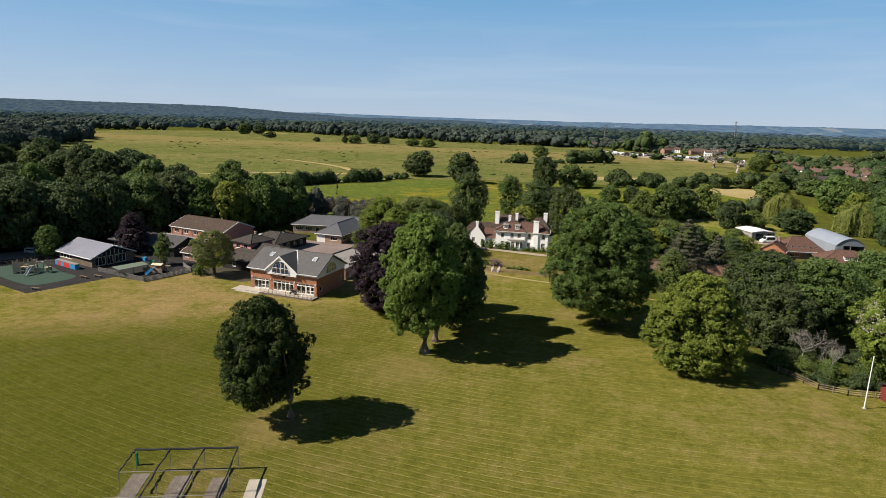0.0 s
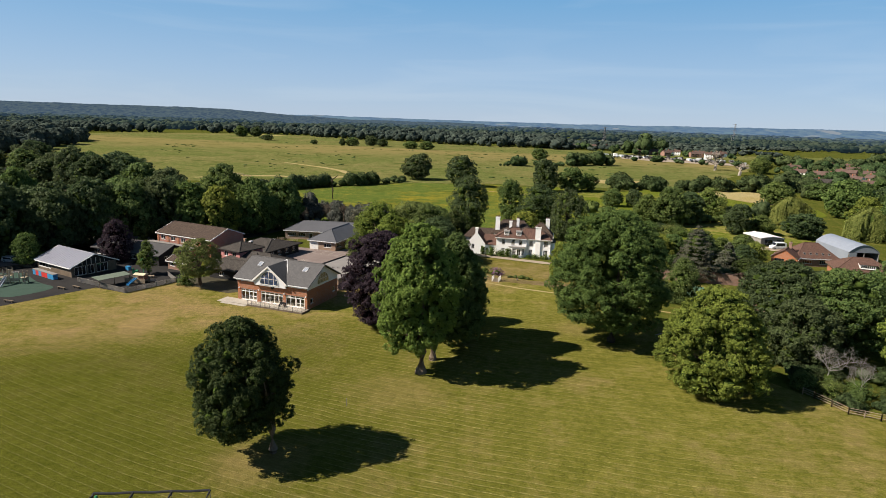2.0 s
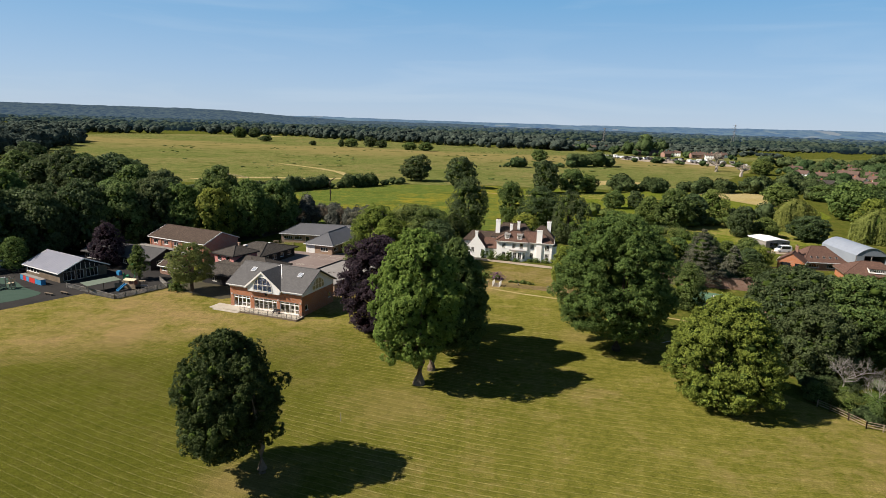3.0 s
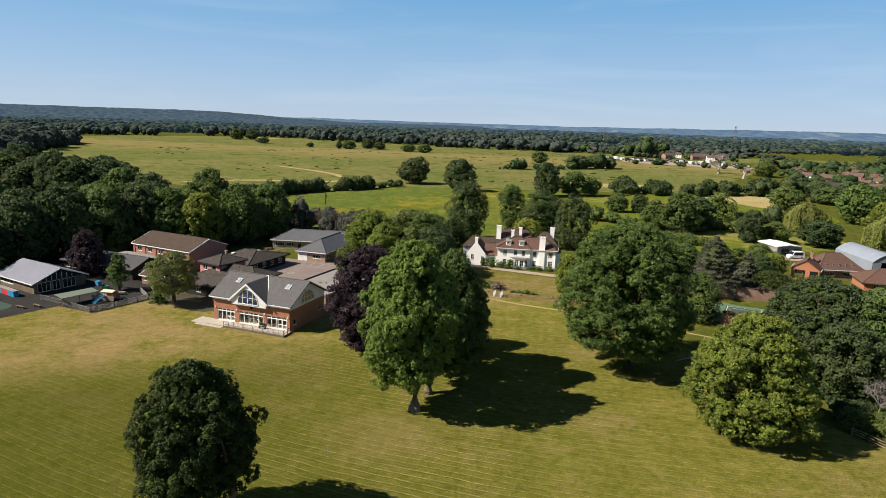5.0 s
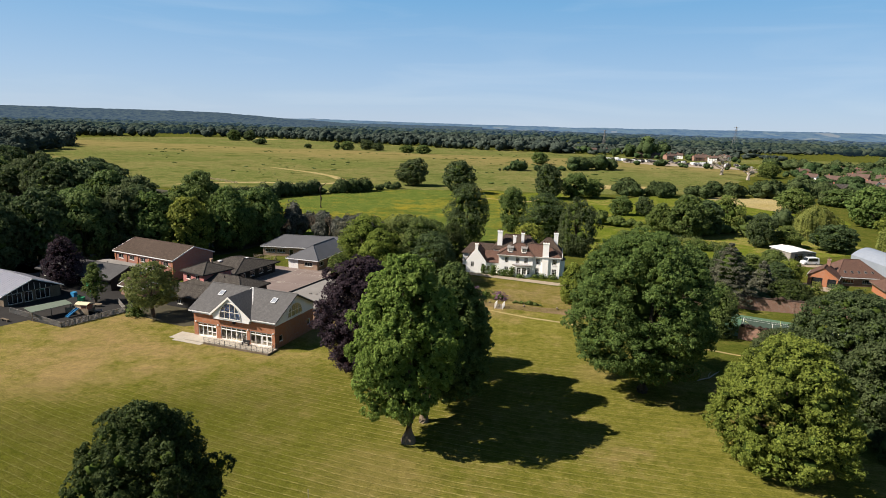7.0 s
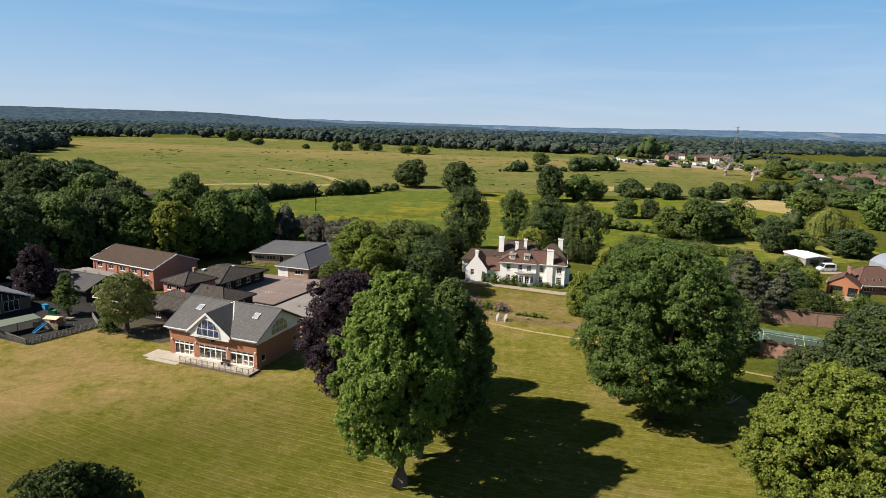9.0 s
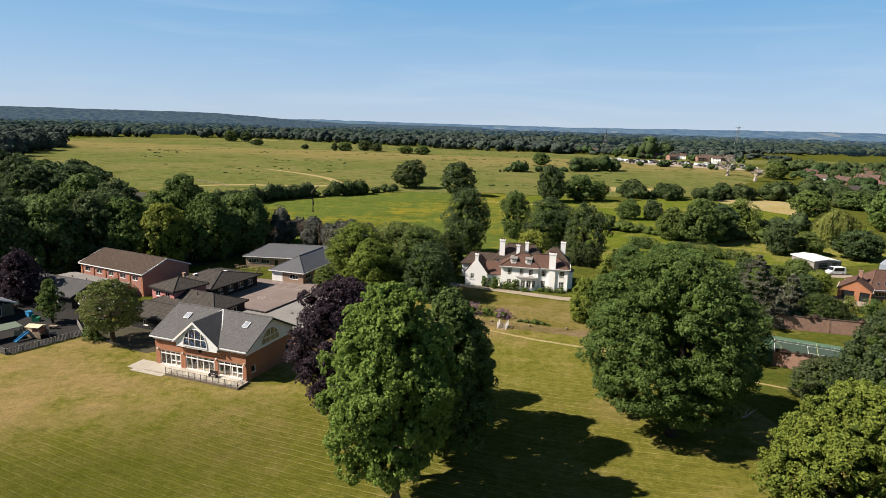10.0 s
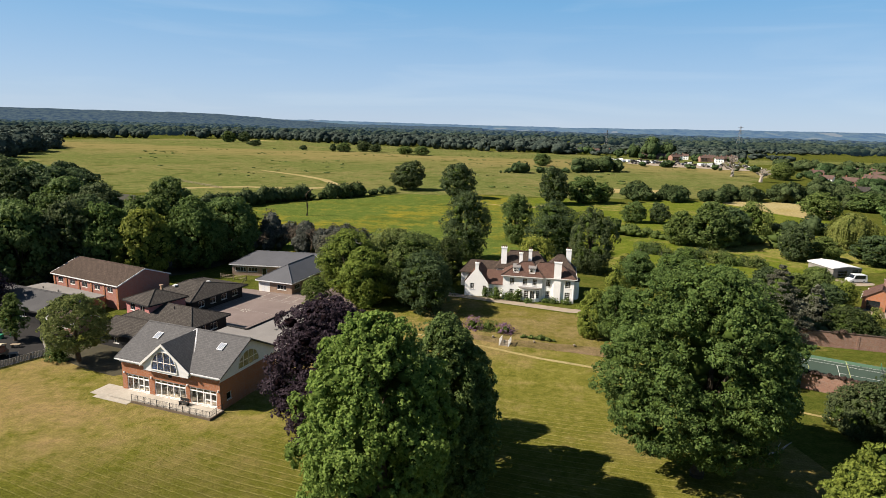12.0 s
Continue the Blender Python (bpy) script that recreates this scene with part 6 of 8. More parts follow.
# the new classrooms with grey roofs
newc = building("grey_roof_classroom", pose(-36.4, 184.1, 0, 0, 0, 73.7), 17.0, 8.64, 2.9, 5.3, PALE_BRICK, NEWROOF, "buff brick classroom with a grey hipped roof", holes=([(1.2, 3.6, 0.9, 2.0, 3, 1), (5.5, 8.5, 0.9, 2.0, 3, 1)], (), (), [(4.5, 6.9, 0.9, 2.0, 3, 1)]), hip=(5.5, 0.0), over=0.5)
part("door_surround", boxes((-0.04, -0.004, 5.7, 8.6, 2.25, 2.7), (-0.04, -0.004, 5.7, 6.36, 0.0, 2.246), (-0.04, -0.004, 7.76, 8.6, 0.0, 2.246)), WHITE, newc, "white rendered entrance")
for y0 in (6.38, 7.08):
    part("door", boxes((-0.03, -0.004, y0, y0 + 0.66, 0.05, 2.23)), FASCIA, newc, "white door leaf")
wing = building("grey_roof_wing", pose(-56.0, 200.4, 0, 0, 0, -4), 22.0, 11.0, 2.9, 5.1, PALE_BRICK, NEWROOF, "buff brick wing with a grey roof and a row of windows", holes=([(0.8, 3.6, 1.0, 2.1, 4, 1), (4.2, 6.6, 1.0, 2.1, 3, 1), (7.8, 9.0, 0.05, 2.1, 1, 1)], (), (), ()), hip=(4.5, 0), over=0.5)


# the nursery with its wide grey roof
# black gables and dark brown walls paint in the shade under this roof
nur = building("nursery", pose(-103.9, 151.75, 0, 0, 0, -28.7), 14.8, 11.05, 2.45, 4.75, FENCE_WOOD, SHEET, "nursery building with a broad pale grey metal roof", holes=([(0.6, 6.0, 0.9, 2.1, 4, 1)], [(0.5, 3.2, 0.2, 2.3, 3, 1), (3.6, 5.2, 0.1, 2.3, 2, 1), (5.8, 8.6, 0.2, 2.3, 3, 1)], (), ()), over=0.5, gable_mat=BLACK_WOOD)
for k in range(8):
    part("gable_post", boxes((14.81, 14.90, 1.5 + 1.1 * k, 1.58 + 1.1 * k, 2.5, 4.2 - abs(k - 3.5) * 0.42)), WHITE, nur, "pale timber gable post")
for k in range(17):
    bm = bmesh.new()
    x = -0.3 + 0.95 * k
    slab(bm, [(x, -0.49, 2.45), (x + 0.07, -0.49, 2.45), (x + 0.07, 5.45, 4.925), (x, 5.45, 4.925)], (0, 0, 0.035))
    bmesh.ops.recalc_face_normals(bm, faces=bm.faces[:])
    part("roof_seam", bm, SHEET, nur)
store = base_of("storage_box_row", pose(-101.6, 146.6, 0, 0, 0, -29.5), "row of play lockers in red and blue panels", "lockers")
for k in range(7):
    part("locker_panel", boxes((k * 1.32, k * 1.32 + 1.29, 0.0, 1.0, 0.0, 1.25)), RED_PAINT if k in (1, 3, 4) else BLUE_PAINT, store)
part("locker_top", boxes((-0.05, 9.3, -0.05, 1.1, 1.254, 1.33)), FELT, store)

# the black timber classrooms
black = building("black_classroom", pose(-98.5, 166.5, 0, 0, 0, -20), 23.0, 9.5, 2.8, 4.6, BLACK_WOOD, BLACK_FELT, "black timber classroom with a low dark roof", holes=([(1.0 + 2.1 * k, 2.3 + 2.1 * k, 1.0, 2.1, 2, 1) for k in range(7)] + [(17.5, 19.5, 1.0, 2.2, 3, 1)], [(1.6, 4.0, 0.9, 2.1, 3, 1)], (), ()), over=0.6, gutter_mat=BLACK_WOOD)
building("yard_shed", pose(-73.5, 156.5, 0, 0, 0, -22), 6.5, 4.5, 2.2, 3.1, OLD_BRICK, BROWN_TILE, "low brick store with windows beside the yard", holes=([(0.7, 2.2, 0.9, 1.9, 3, 1), (3.2, 4.8, 0.9, 1.9, 3, 1)], (), (), ()), over=0.4)

# ---- the white house ----
def sash(x, w, z0, z1):
    return (x - w / 2, x + w / 2, z0, z1, 3, 4, "sash_window")


def build_house():
    m = pose(11.4, 187.5, 0, 0, 0, -9.2)
    ob = base_of("white_house", m, "large white-painted country house with brown tiled roofs", "house")
    E, t = 5.5, 0.35
    up = [sash(x, 1.0, 3.5, 5.05) for x in (2.1, 5.0, 7.2)]
    low = [sash(2.1, 1.0, 0.75, 2.35)]
    wall(ob, "front_wall", pose(0, -0.25, 0), 9.0, E, t, up + low, RENDER_WHITE)
    wall(ob, "front_wall", pose(9.0, 0.0, 0), 7.1, E, t, [sash(1.25, 1.0, 3.5, 5.05), sash(5.6, 1.2, 3.4, 5.05), sash(1.2, 1.0, 0.75, 2.4), sash(5.6, 1.2, 0.6, 2.4)], RENDER_WHITE)
    wall(ob, "side_wall", pose(16.1, t, 0, 0, 0, 90), 12.4 - t, E, t, [sash(3, 1.0, 3.5, 5.0), sash(9.5, 1.0, 3.5, 5.0), sash(9.5, 1.0, 0.7, 2.3)], RENDER_WHITE)
    wall(ob, "rear_wall", pose(16.1, 12.75, 0, 0, 0, 180), 16.1, E, t, [], RENDER_WHITE)
    wall(ob, "side_wall", pose(0, 12.4, 0, 0, 0, 270), 12.4 - 0.1, E, t, [], RENDER_WHITE)
    part("floor_slab", boxes((0.4, 15.7, 0.4, 12.3, 0, 0.1), (0.4, 15.7, 0.4, 12.3, 2.9, 3.05)), DARK, ob)
    # front roofs, one hipped over each part, and the rear range
    bm = bmesh.new()
    roof_planes(bm, -0.4, 9.3, -0.65, 6.6, E + 0.05, 8.3, 4.6, 3.0)
    part("roof", bm, CLAY_TILE, ob)
    bm = bmesh.new()
    roof_planes(bm, 6.0, 16.5, -0.35, 6.6, E + 0.03, 8.3, 2.0, 3.9)
    part("roof", bm, CLAY_TILE, ob)
    bm = bmesh.new()
    roof_planes(bm, -2.6, 10.5, 6.3, 13.2, E + 0.04, 9.3, 3.2, 3.0)
    part("roof", bm, BROWN_TILE, ob)
    bm = bmesh.new()
    roof_planes(bm, 9.0, 16.5, 6.2, 13.2, E + 0.06, 9.0, 3.0, 3.2)
    part("roof", bm, BROWN_TILE, ob)
    for a, b in (((-0.4, -0.65, E + 0.1), (4.2, 2.98, 8.36)), ((9.3, -0.65, E + 0.1), (6.3, 2.98, 8.36)), ((4.2, 2.98, 8.36), (6.3, 2.98, 8.36)), ((16.5, -0.35, E + 0.1), (12.6, 3.1, 8.35)), ((8.0, 3.1, 8.35), (12.6, 3.1, 8.35)), ((16.5, 6.2, E + 0.1), (13.3, 9.7, 9.05)), ((12.0, 9.7, 9.05), (13.3, 9.7, 9.05)), ((0.6, 9.75, 9.36), (7.5, 9.75, 9.36))):
        bm = bmesh.new()
        ridge_cap(bm, a, b, 0.11)
        part("ridge_tiles", bm, BROWN_TILE, ob)
    part("gutter", boxes((-0.4, 9.1, -0.78, -0.66, E - 0.10, E + 0.06), (9.35, 16.5, -0.48, -0.36, E - 0.10, E + 0.06), (16.51, 16.62, -0.4, 13.2, E - 0.1, E + 0.06)), WHITE, ob)
    for x, y in ((8.9, -0.33), (9.25, -0.08), (15.9, -0.08)):
        bm = bmesh.new()
        tube(bm, [(x, y, 0), (x, y, E - 0.1)], [0.05, 0.05], 6)
        part("drainpipe", bm, FASCIA, ob)
    # dormers
    for x in (2.9, 6.5):
        d = part("dormer", boxes((x - 0.75, x + 0.75, 0.5, 2.6, 6.15, 7.35)), RENDER_WHITE, ob)
        bm = bmesh.new()
        sheet(bm, [(x - 0.9, 0.35, 7.36), (x + 0.9, 0.35, 7.36), (x + 0.9, 2.8, 7.72), (x - 0.9, 2.8, 7.72)], [(0, 1, 2, 3)], 0.1)
        part("dormer_roof", bm, FELT, d)
        window(ob, x - 0.55, x + 0.55, 6.32, 7.22, 4, 2, "dormer_window", 0.05, 0.06, 0.445)
    chimney(ob, -0.6, 7.6, 5.0, 10.5, 1.3, 0.9, RENDER_WHITE, 3)
    part("side_range_wall", boxes((-2.2, -0.004, 6.7, 12.6, 0, 5.5)), RENDER_WHITE, ob)
    chimney(ob, 3.5, 6.6, 6.0, 9.6, 0.8, 0.7, RENDER_WHITE, 2)
    chimney(ob, 5.6, 8.0, 6.0, 10.2, 0.8, 0.7, RENDER_WHITE, 2)
    chimney(ob, 12.2, 0.1, 0.0, 9.3, 1.6, 0.8, RENDER_WHITE, 4)
    chimney(ob, 14.6, 10.0, 6.0, 10.4, 1.2, 0.8, RENDER_WHITE, 2)
    # rounded bay with a lead roof
    bay = bmesh.new()
    arc = [(6.15 - 2.35 * math.cos(math.pi * k / 10), -0.25 - 1.25 * math.sin(math.pi * k / 10) ** 0.6) for k in range(11)]
    slab(bay, [(x, y, 0.0) for x, y in arc], (0, 0, 0.7))
    slab(bay, [(x, y, 2.55) for x, y in arc], (0, 0, 0.45))
    for k in (0, 3, 5, 7, 10):
        x, y = arc[k]
        box(bay, x - 0.17, x + 0.17, y + 0.02, y + 0.3, 0.7, 2.55)
    bmesh.ops.recalc_face_normals(bay, faces=bay.faces[:])
    b = part("bay", bay, RENDER_WHITE, ob, "rounded white bay")
    lead = bmesh.new()
    slab(lead, [(6.15 + (x - 6.15) * 1.1, -0.25 + (y + 0.25) * 1.2, 3.004) for x, y in arc], (0, 0, 0.14))
    bmesh.ops.recalc_face_normals(lead, faces=lead.faces[:])
    part("bay_roof", lead, FELT, b, "grey lead roof")
    for i, j in ((0, 3), (3, 5), (5, 7), (7, 10)):
        (xa, ya), (xb, yb) = arc[i], arc[j]
        ang, ln = math.degrees(math.atan2(yb - ya, xb - xa)), math.hypot(xb - xa, yb - ya)
        window(ob, 0.15, ln - 0.15, 0.72, 2.53, 2, 4, "bay_window", 0.05, 0.07, 0.12, m=pose(xa, ya, 0, 0, 0, ang))
    # side bay
    sb = bmesh.new()
    arc2 = [(16.1 + 1.2 * math.sin(math.pi * k / 8) ** 0.6, 5.2 - 1.9 * math.cos(math.pi * k / 8)) for k in range(9)]
    slab(sb, [(x, y, 0.0) for x, y in arc2], (0, 0, 4.2))
    bmesh.ops.recalc_face_normals(sb, faces=sb.faces[:])
    s = part("side_bay", sb, RENDER_WHITE, ob)
    sr = bmesh.new()
    slab(sr, [(16.1 + (x - 16.1) * 1.15, 5.2 + (y - 5.2) * 1.08, 4.204) for x, y in arc2], (0, 0, 0.2))
    bmesh.ops.recalc_face_normals(sr, faces=sr.faces[:])
    part("bay_roof", sr, DARK_SLATE, s, "dark lead roof")
    # lower link and cottage wing with its gable to the garden
    wall(ob, "link_wall", pose(-3.6, 1.0, 0), 3.6, 3.0, t, [(0.3, 1.1, 0.5, 1.9, 2, 3, "window"), (1.6, 2.5, 0.05, 2.2, 2, 4, "glazed_door")], RENDER_WHITE)
    bm = bmesh.new()
    sheet(bm, [(-4.2, 0.7, 3.0), (0.1, 0.7, 3.0), (0.1, 5.0, 5.4), (-4.2, 5.0, 5.4)], [(0, 1, 2, 3)], 0.16)
    part("link_roof", bm, CLAY_TILE, ob)
    wall(ob, "cottage_wall", pose(-8.8, 0.0, 0), 5.4, 3.3, t, [(1.3, 2.2, 1.6, 3.0, 2, 4, "window"), (4.2, 5.0, 1.2, 2.6, 2, 3, "window")], RENDER_WHITE)
    part("cottage_wall", boxes((-8.8, -8.5, t + 0.004, 8, 0, 3.3), (-3.7, -3.4, t + 0.004, 8, 0, 3.3), (-8.8, -3.4, 8.004, 8.3, 0, 3.3)), RENDER_WHITE, ob)
    bm = bmesh.new()
    slab(bm, [(-8.8, 0, 3.304), (-3.4, 0, 3.304), (-5.75, 0, 6.3), (-6.45, 0, 6.3)], (0, t, 0))
    bmesh.ops.recalc_face_normals(bm, faces=bm.faces[:])
    part("cottage_gable", bm, RENDER_WHITE, ob)
    bm = bmesh.new()
    sheet(bm, [(-9.1, 0.1, 3.1), (-6.1, 0.1, 6.4), (-3.1, 0.1, 3.1), (-9.1, 8.4, 3.1), (-6.1, 8.4, 6.4), (-3.1, 8.4, 3.1)], [(0, 1, 4, 3), (1, 2, 5, 4)], 0.16)
    bmesh.ops.recalc_face_normals(bm, faces=bm.faces[:])
    part("cottage_roof", bm, CLAY_TILE, ob)
    chimney(ob, -6.1, 0.4, 5.8, 7.9, 0.75, 0.7, RENDER_WHITE, 1)
    # rear ranges with brown roofs
    part("rear_range_wall", boxes((-11, -0.4, 8.6, 13.5, 0, 3.6)), RENDER_WHITE, ob)
    bm = bmesh.new()
    roof_planes(bm, -11.4, -0.0, 8.2, 13.9, 3.604, 6.2, 2.5, 2.5)
    part("rear_range_roof", bm, BROWN_TILE, ob)
    # climber and beds at the wall's foot
    return m


house_m = build_house()

# ---- garage, lodge, barn and garden walls ----
building("white_roof_garage", pose(112.3, 219.4, 0, 0, 0, 100), 9.4, 8.0, 2.8, 3.25, FENCE_GREY, WHITE, "grey garage with a white sheet roof", holes=((), (), (), [(1.2, 4.2, 0.05, 2.3, 1, 5, "garage_door"), (5.6, 8.6, 0.05, 2.3, 1, 5, "garage_door")]), over=0.25, fascia=True)
lodge = building("brick_lodge", pose(101.2, 188.4, 0, 0, 0, -3), 11.5, 9.5, 2.7, 6.2, OLD_BRICK, CLAY_TILE, "brick lodge under a steep brown tiled roof", holes=([(1.4, 4.2, 0.8, 1.9, 4, 1), (6.4, 8.8, 0.8, 1.9, 4, 1)], (), (), ()), hip=(3.5, 4.0), over=0.5)
for k in range(5):
    d = part("roof_window", boxes((-0.28, 0.28, -0.4, 0.4, 0.0, 0.10)), FELT, lodge, m=pose(2.2 + 1.75 * k, 1.0, 3.65, 36))
    part("pane", boxes((-0.22, 0.22, -0.34, 0.34, 0.095, 0.11)), GLASS, d)
lodge_wing = building("brick_garage_wing", pose(97.6, 194.2, 0, 0, 0, -126), 7.0, 6.8, 2.7, 5.0, BRICK, CLAY_TILE, "brick wing with its gable over dark garage doors", holes=((), [(0.6, 3.1, 0.05, 2.3, 4, 2, "garage_door"), (4.2, 6.7, 0.05, 2.3, 4, 2, "garage_door")], (), ()), over=0.25, verge=False)
flat_patch("garage_drive", [(99.5, 217.5), (100.5, 212), (107, 209.5), (113, 212), (112, 216)], GRAVEL, 0.06, "pale gravel drive before the garage", soften=1, category="drive")
flat_patch("lodge_drive", [(88.5, 186.8), (93, 180.5), (99, 183), (97.5, 189), (93.5, 190.5)], GRAVEL, 0.06, "pale drive before the garage doors", soften=1, category="drive")
chimney(lodge_wing, 1.5, 3.8, 4.6, 6.6, 0.8, 0.8, OLD_BRICK, 1)
tile_house = building("tiled_bungalow", pose(105.0, 175.0, 0, 0, 0, -16), 13.5, 9.5, 2.6, 5.2, BRICK, CLAY_TILE, "brick bungalow with a red-brown hipped roof and white dormer", holes=([(2, 4, 0.9, 2.0, 3, 1), (8.5, 11, 0.9, 2.0, 3, 1)], (), (), ()), hip=(4.5, 4.5), over=0.6, gutter_mat=FENCE_WOOD)
dm = part("dormer", boxes((5.3, 9.2, 0.6, 2.6, 2.9, 4.2)), WHITE, tile_house)
window(tile_house, 5.5, 9.0, 3.15, 4.0, 7, 1, "dormer_window", 0.08, 0.08, 0.55)
tiles = bmesh.new()
sheet(tiles, [(5.1, 0.4, 4.21), (9.4, 0.4, 4.21), (9.4, 3.6, 4.75), (5.1, 3.6, 4.75)], [(0, 1, 2, 3)], 0.12)
part("dormer_roof", tiles, CLAY_TILE, dm)


def build_barn():
    ob = base_of("barn", pose(121.9, 198.0, 0, 0, 0, -2.5), "pale blue-grey metal barn with an arched roof, open at the front", "barn")
    W, L, E, T = 9.2, 19.6, 3.0, 2.4
    arc = [(W * k / 12, E + T * math.sin(math.pi * k / 12) ** 0.85) for k in range(13)]
    bm = bmesh.new()
    sheet(bm, [(x, y, z) for y in (-0.3, L) for x, z in arc], [(k, k + 1, k + 14, k + 13) for k in range(12)], 0.10)
    bmesh.ops.recalc_face_normals(bm, faces=bm.faces[:])
    part("roof", bm, PALE_SHEET, ob)
    part("side_wall", boxes((0.0, 0.12, 0, L, 0, E - 0.1)), PALE_SHEET, ob)
    part("side_wall", boxes((W - 0.12, W, 0, L, 0, E - 0.1)), PALE_SHEET, ob)
    bm = bmesh.new()
    slab(bm, [(0, L - 0.1, 0)] + [(x, L - 0.1, z - 0.1) for x, z in arc] + [(W, L - 0.1, 0)], (0, 0.1, 0))
    bmesh.ops.recalc_face_normals(bm, faces=bm.faces[:])
    part("rear_wall", bm, PALE_SHEET, ob)
    bm = bmesh.new()
    slab(bm, [(x, -0.1, z - 0.1) for x, z in arc] , (0, 0.1, 0))
    bmesh.ops.recalc_face_normals(bm, faces=bm.faces[:])
    part("front_panel", bm, PALE_SHEET, ob)
    for x in (0.0, W / 2, W - 0.2):
        part("post", boxes((x, x + 0.2, -0.1, 0.1, 0, E - 0.1)), FELT, ob)
    part("sliding_door", boxes((0.25, 2.4, -0.25, -0.15, 0, E - 0.2)), PALE_SHEET, ob)
    part("floor_slab", boxes((0.13, W - 0.13, 0.1, L - 0.15, -0.05, 0.05)), DARK, ob)
    return ob


build_barn()


def garden_wall(name, a, b, h, label):
    """Brick wall with piers and a coping."""
    a, b = Vector((*a, 0)), Vector((*b, 0))
    ln = (b - a).length
    ob = base_of(name, pose(a.x, a.y, 0, 0, 0, math.degrees(math.atan2(b.y - a.y, b.x - a.x))), label, "wall", "", "structure")
    part("brickwork", boxes((0, ln, 0, 0.35, -0.1, h)), OLD_BRICK, ob)
    part("coping", boxes((-0.05, ln + 0.05, -0.06, 0.41, h + 0.004, h + 0.14)), BROWN_TILE, ob)
    n = max(2, int(ln / 16))
    for k in range(n + 1):
        x = ln * k / n
        part("pier", boxes((x - 0.22, x + 0.22, -0.06, -0.004, -0.1, h - 0.15)), OLD_BRICK, ob)
    return ob


garden_wall("garden_wall_1", (52.5, 166.1), (98, 155.6), 2.8, "old red brick garden wall behind the tennis court")
garden_wall("garden_wall_2", (55.2, 142.45), (80, 127.9), 2.7, "old red brick garden wall topped with ivy before the tennis court")
blob_wood("ivy", [(x, y, 2.45, w, h) for x, y, _, w, h in hedge_spots(52, [(55.4, 142.55), (79.8, 128.25)], 0.42, 0.85, 0.62, 0.10)], "withered brown ivy along the top of the garden wall", LEAF_IVY, 60, 52, 0.22, 3)
blob_wood("creeper", [(x, y, 2.6, w, h) for x, y, _, w, h in hedge_spots(53, [(60.0, 164.6), (84.0, 159.05)], 1.1, 0.8, 0.5, 0.10)], "dark creeper on the coping of the far garden wall", LEAF_IVY, 60, 53, 0.22, 3)
court_m = pose(62.4, 156.3, 0, 0, 0, -26.7)
flat_patch("tennis_court", [tuple((court_m @ Vector((x, y, 0)))[:2]) for x, y in ((-5, 1.9), (-5, -14), (29, -14), (29, 1.9))], COURT_GREEN, 0.045, "green tennis court surround", soften=0, category="court")
inner = new("court_surface", add_mesh("court_surface", boxes((-0.3, 24.1, -11.3, 0.25, 0.0, 0.052)), COURT_DARK))
inner.matrix_basis = court_m
tagged(inner, "dark blue-green tennis court playing surface", "court", "", "structure")
# full-size tennis court: sidelines, singles lines, baselines, service lines
LINE_Z = (0.05, 0.060)
lines = new("court_lines", add_mesh("court_lines", boxes(
    (0, 23.77, -0.06, 0.0, *LINE_Z), (0, 23.77, -10.97, -10.91, *LINE_Z), (0.06, 23.7, -1.43, -1.37, *LINE_Z), (0.06, 23.7, -9.6, -9.54, *LINE_Z),
    (0, 0.06, -10.9, -0.07, *LINE_Z), (23.71, 23.77, -10.9, -0.07, *LINE_Z), (5.46, 5.52, -9.53, -1.44, *LINE_Z), (18.25, 18.31, -9.53, -1.44, *LINE_Z), (5.53, 18.24, -5.52, -5.46, *LINE_Z)), WHITE))
lines.matrix_basis = court_m
tagged(lines, "white tennis court lines", "court lines", "", "structure")
bm = boxes((7.0, 7.06, -13.0, 1.8, 0.05, 0.064), (17.2, 17.26, -13.0, 1.8, 0.05, 0.064))
for cx, turn in ((-3.5, 0.0), (27.3, math.pi)):
    for k in range(36):
        a0, a1 = turn - math.pi / 2 + math.pi * k / 36, turn - math.pi / 2 + math.pi * (k + 1) / 36
        bm.faces.new([bm.verts.new((cx + r * math.cos(a), -5.2 + r * math.sin(a), 0.066)) for r, a in ((4.62, a0), (4.68, a0), (4.68, a1), (4.62, a1))])
marks = new("netball_lines", add_mesh("netball_lines", bm, YELLOW_LINE))
marks.matrix_basis = court_m
tagged(marks, "pale yellow netball lines with half circles", "court lines", "", "structure")
net = base_of("tennis_net", court_m @ pose(11.9, -5.5, 0.052), "low tennis net between two posts", "net")
for y in (-5.9, 5.9):
    part("post", boxes((-0.05, 0.05, y - 0.05, y + 0.05, 0, 1.07)), GREEN_PAINT, net)
part("tape", boxes((-0.015, 0.015, -5.85, 5.85, 0.88, 0.92)), FELT, net)
part("mesh", boxes(*[(-0.006, 0.006, -5.85, 5.85, 0.06 + 0.13 * k, 0.075 + 0.13 * k) for k in range(6)]), IRON, net)


# ---- paths and yards ----
flat_patch("playground_yard", [(-118, 143), (-101, 127.2), (-91.3, 121.8), (-80.9, 137.5), (-72.4, 134.3), (-65.8, 144.6), (-68, 156), (-78, 166), (-104, 172), (-124, 150)], ASPHALT, 0.035, "dark asphalt school playground", soften=0, category="pavement")
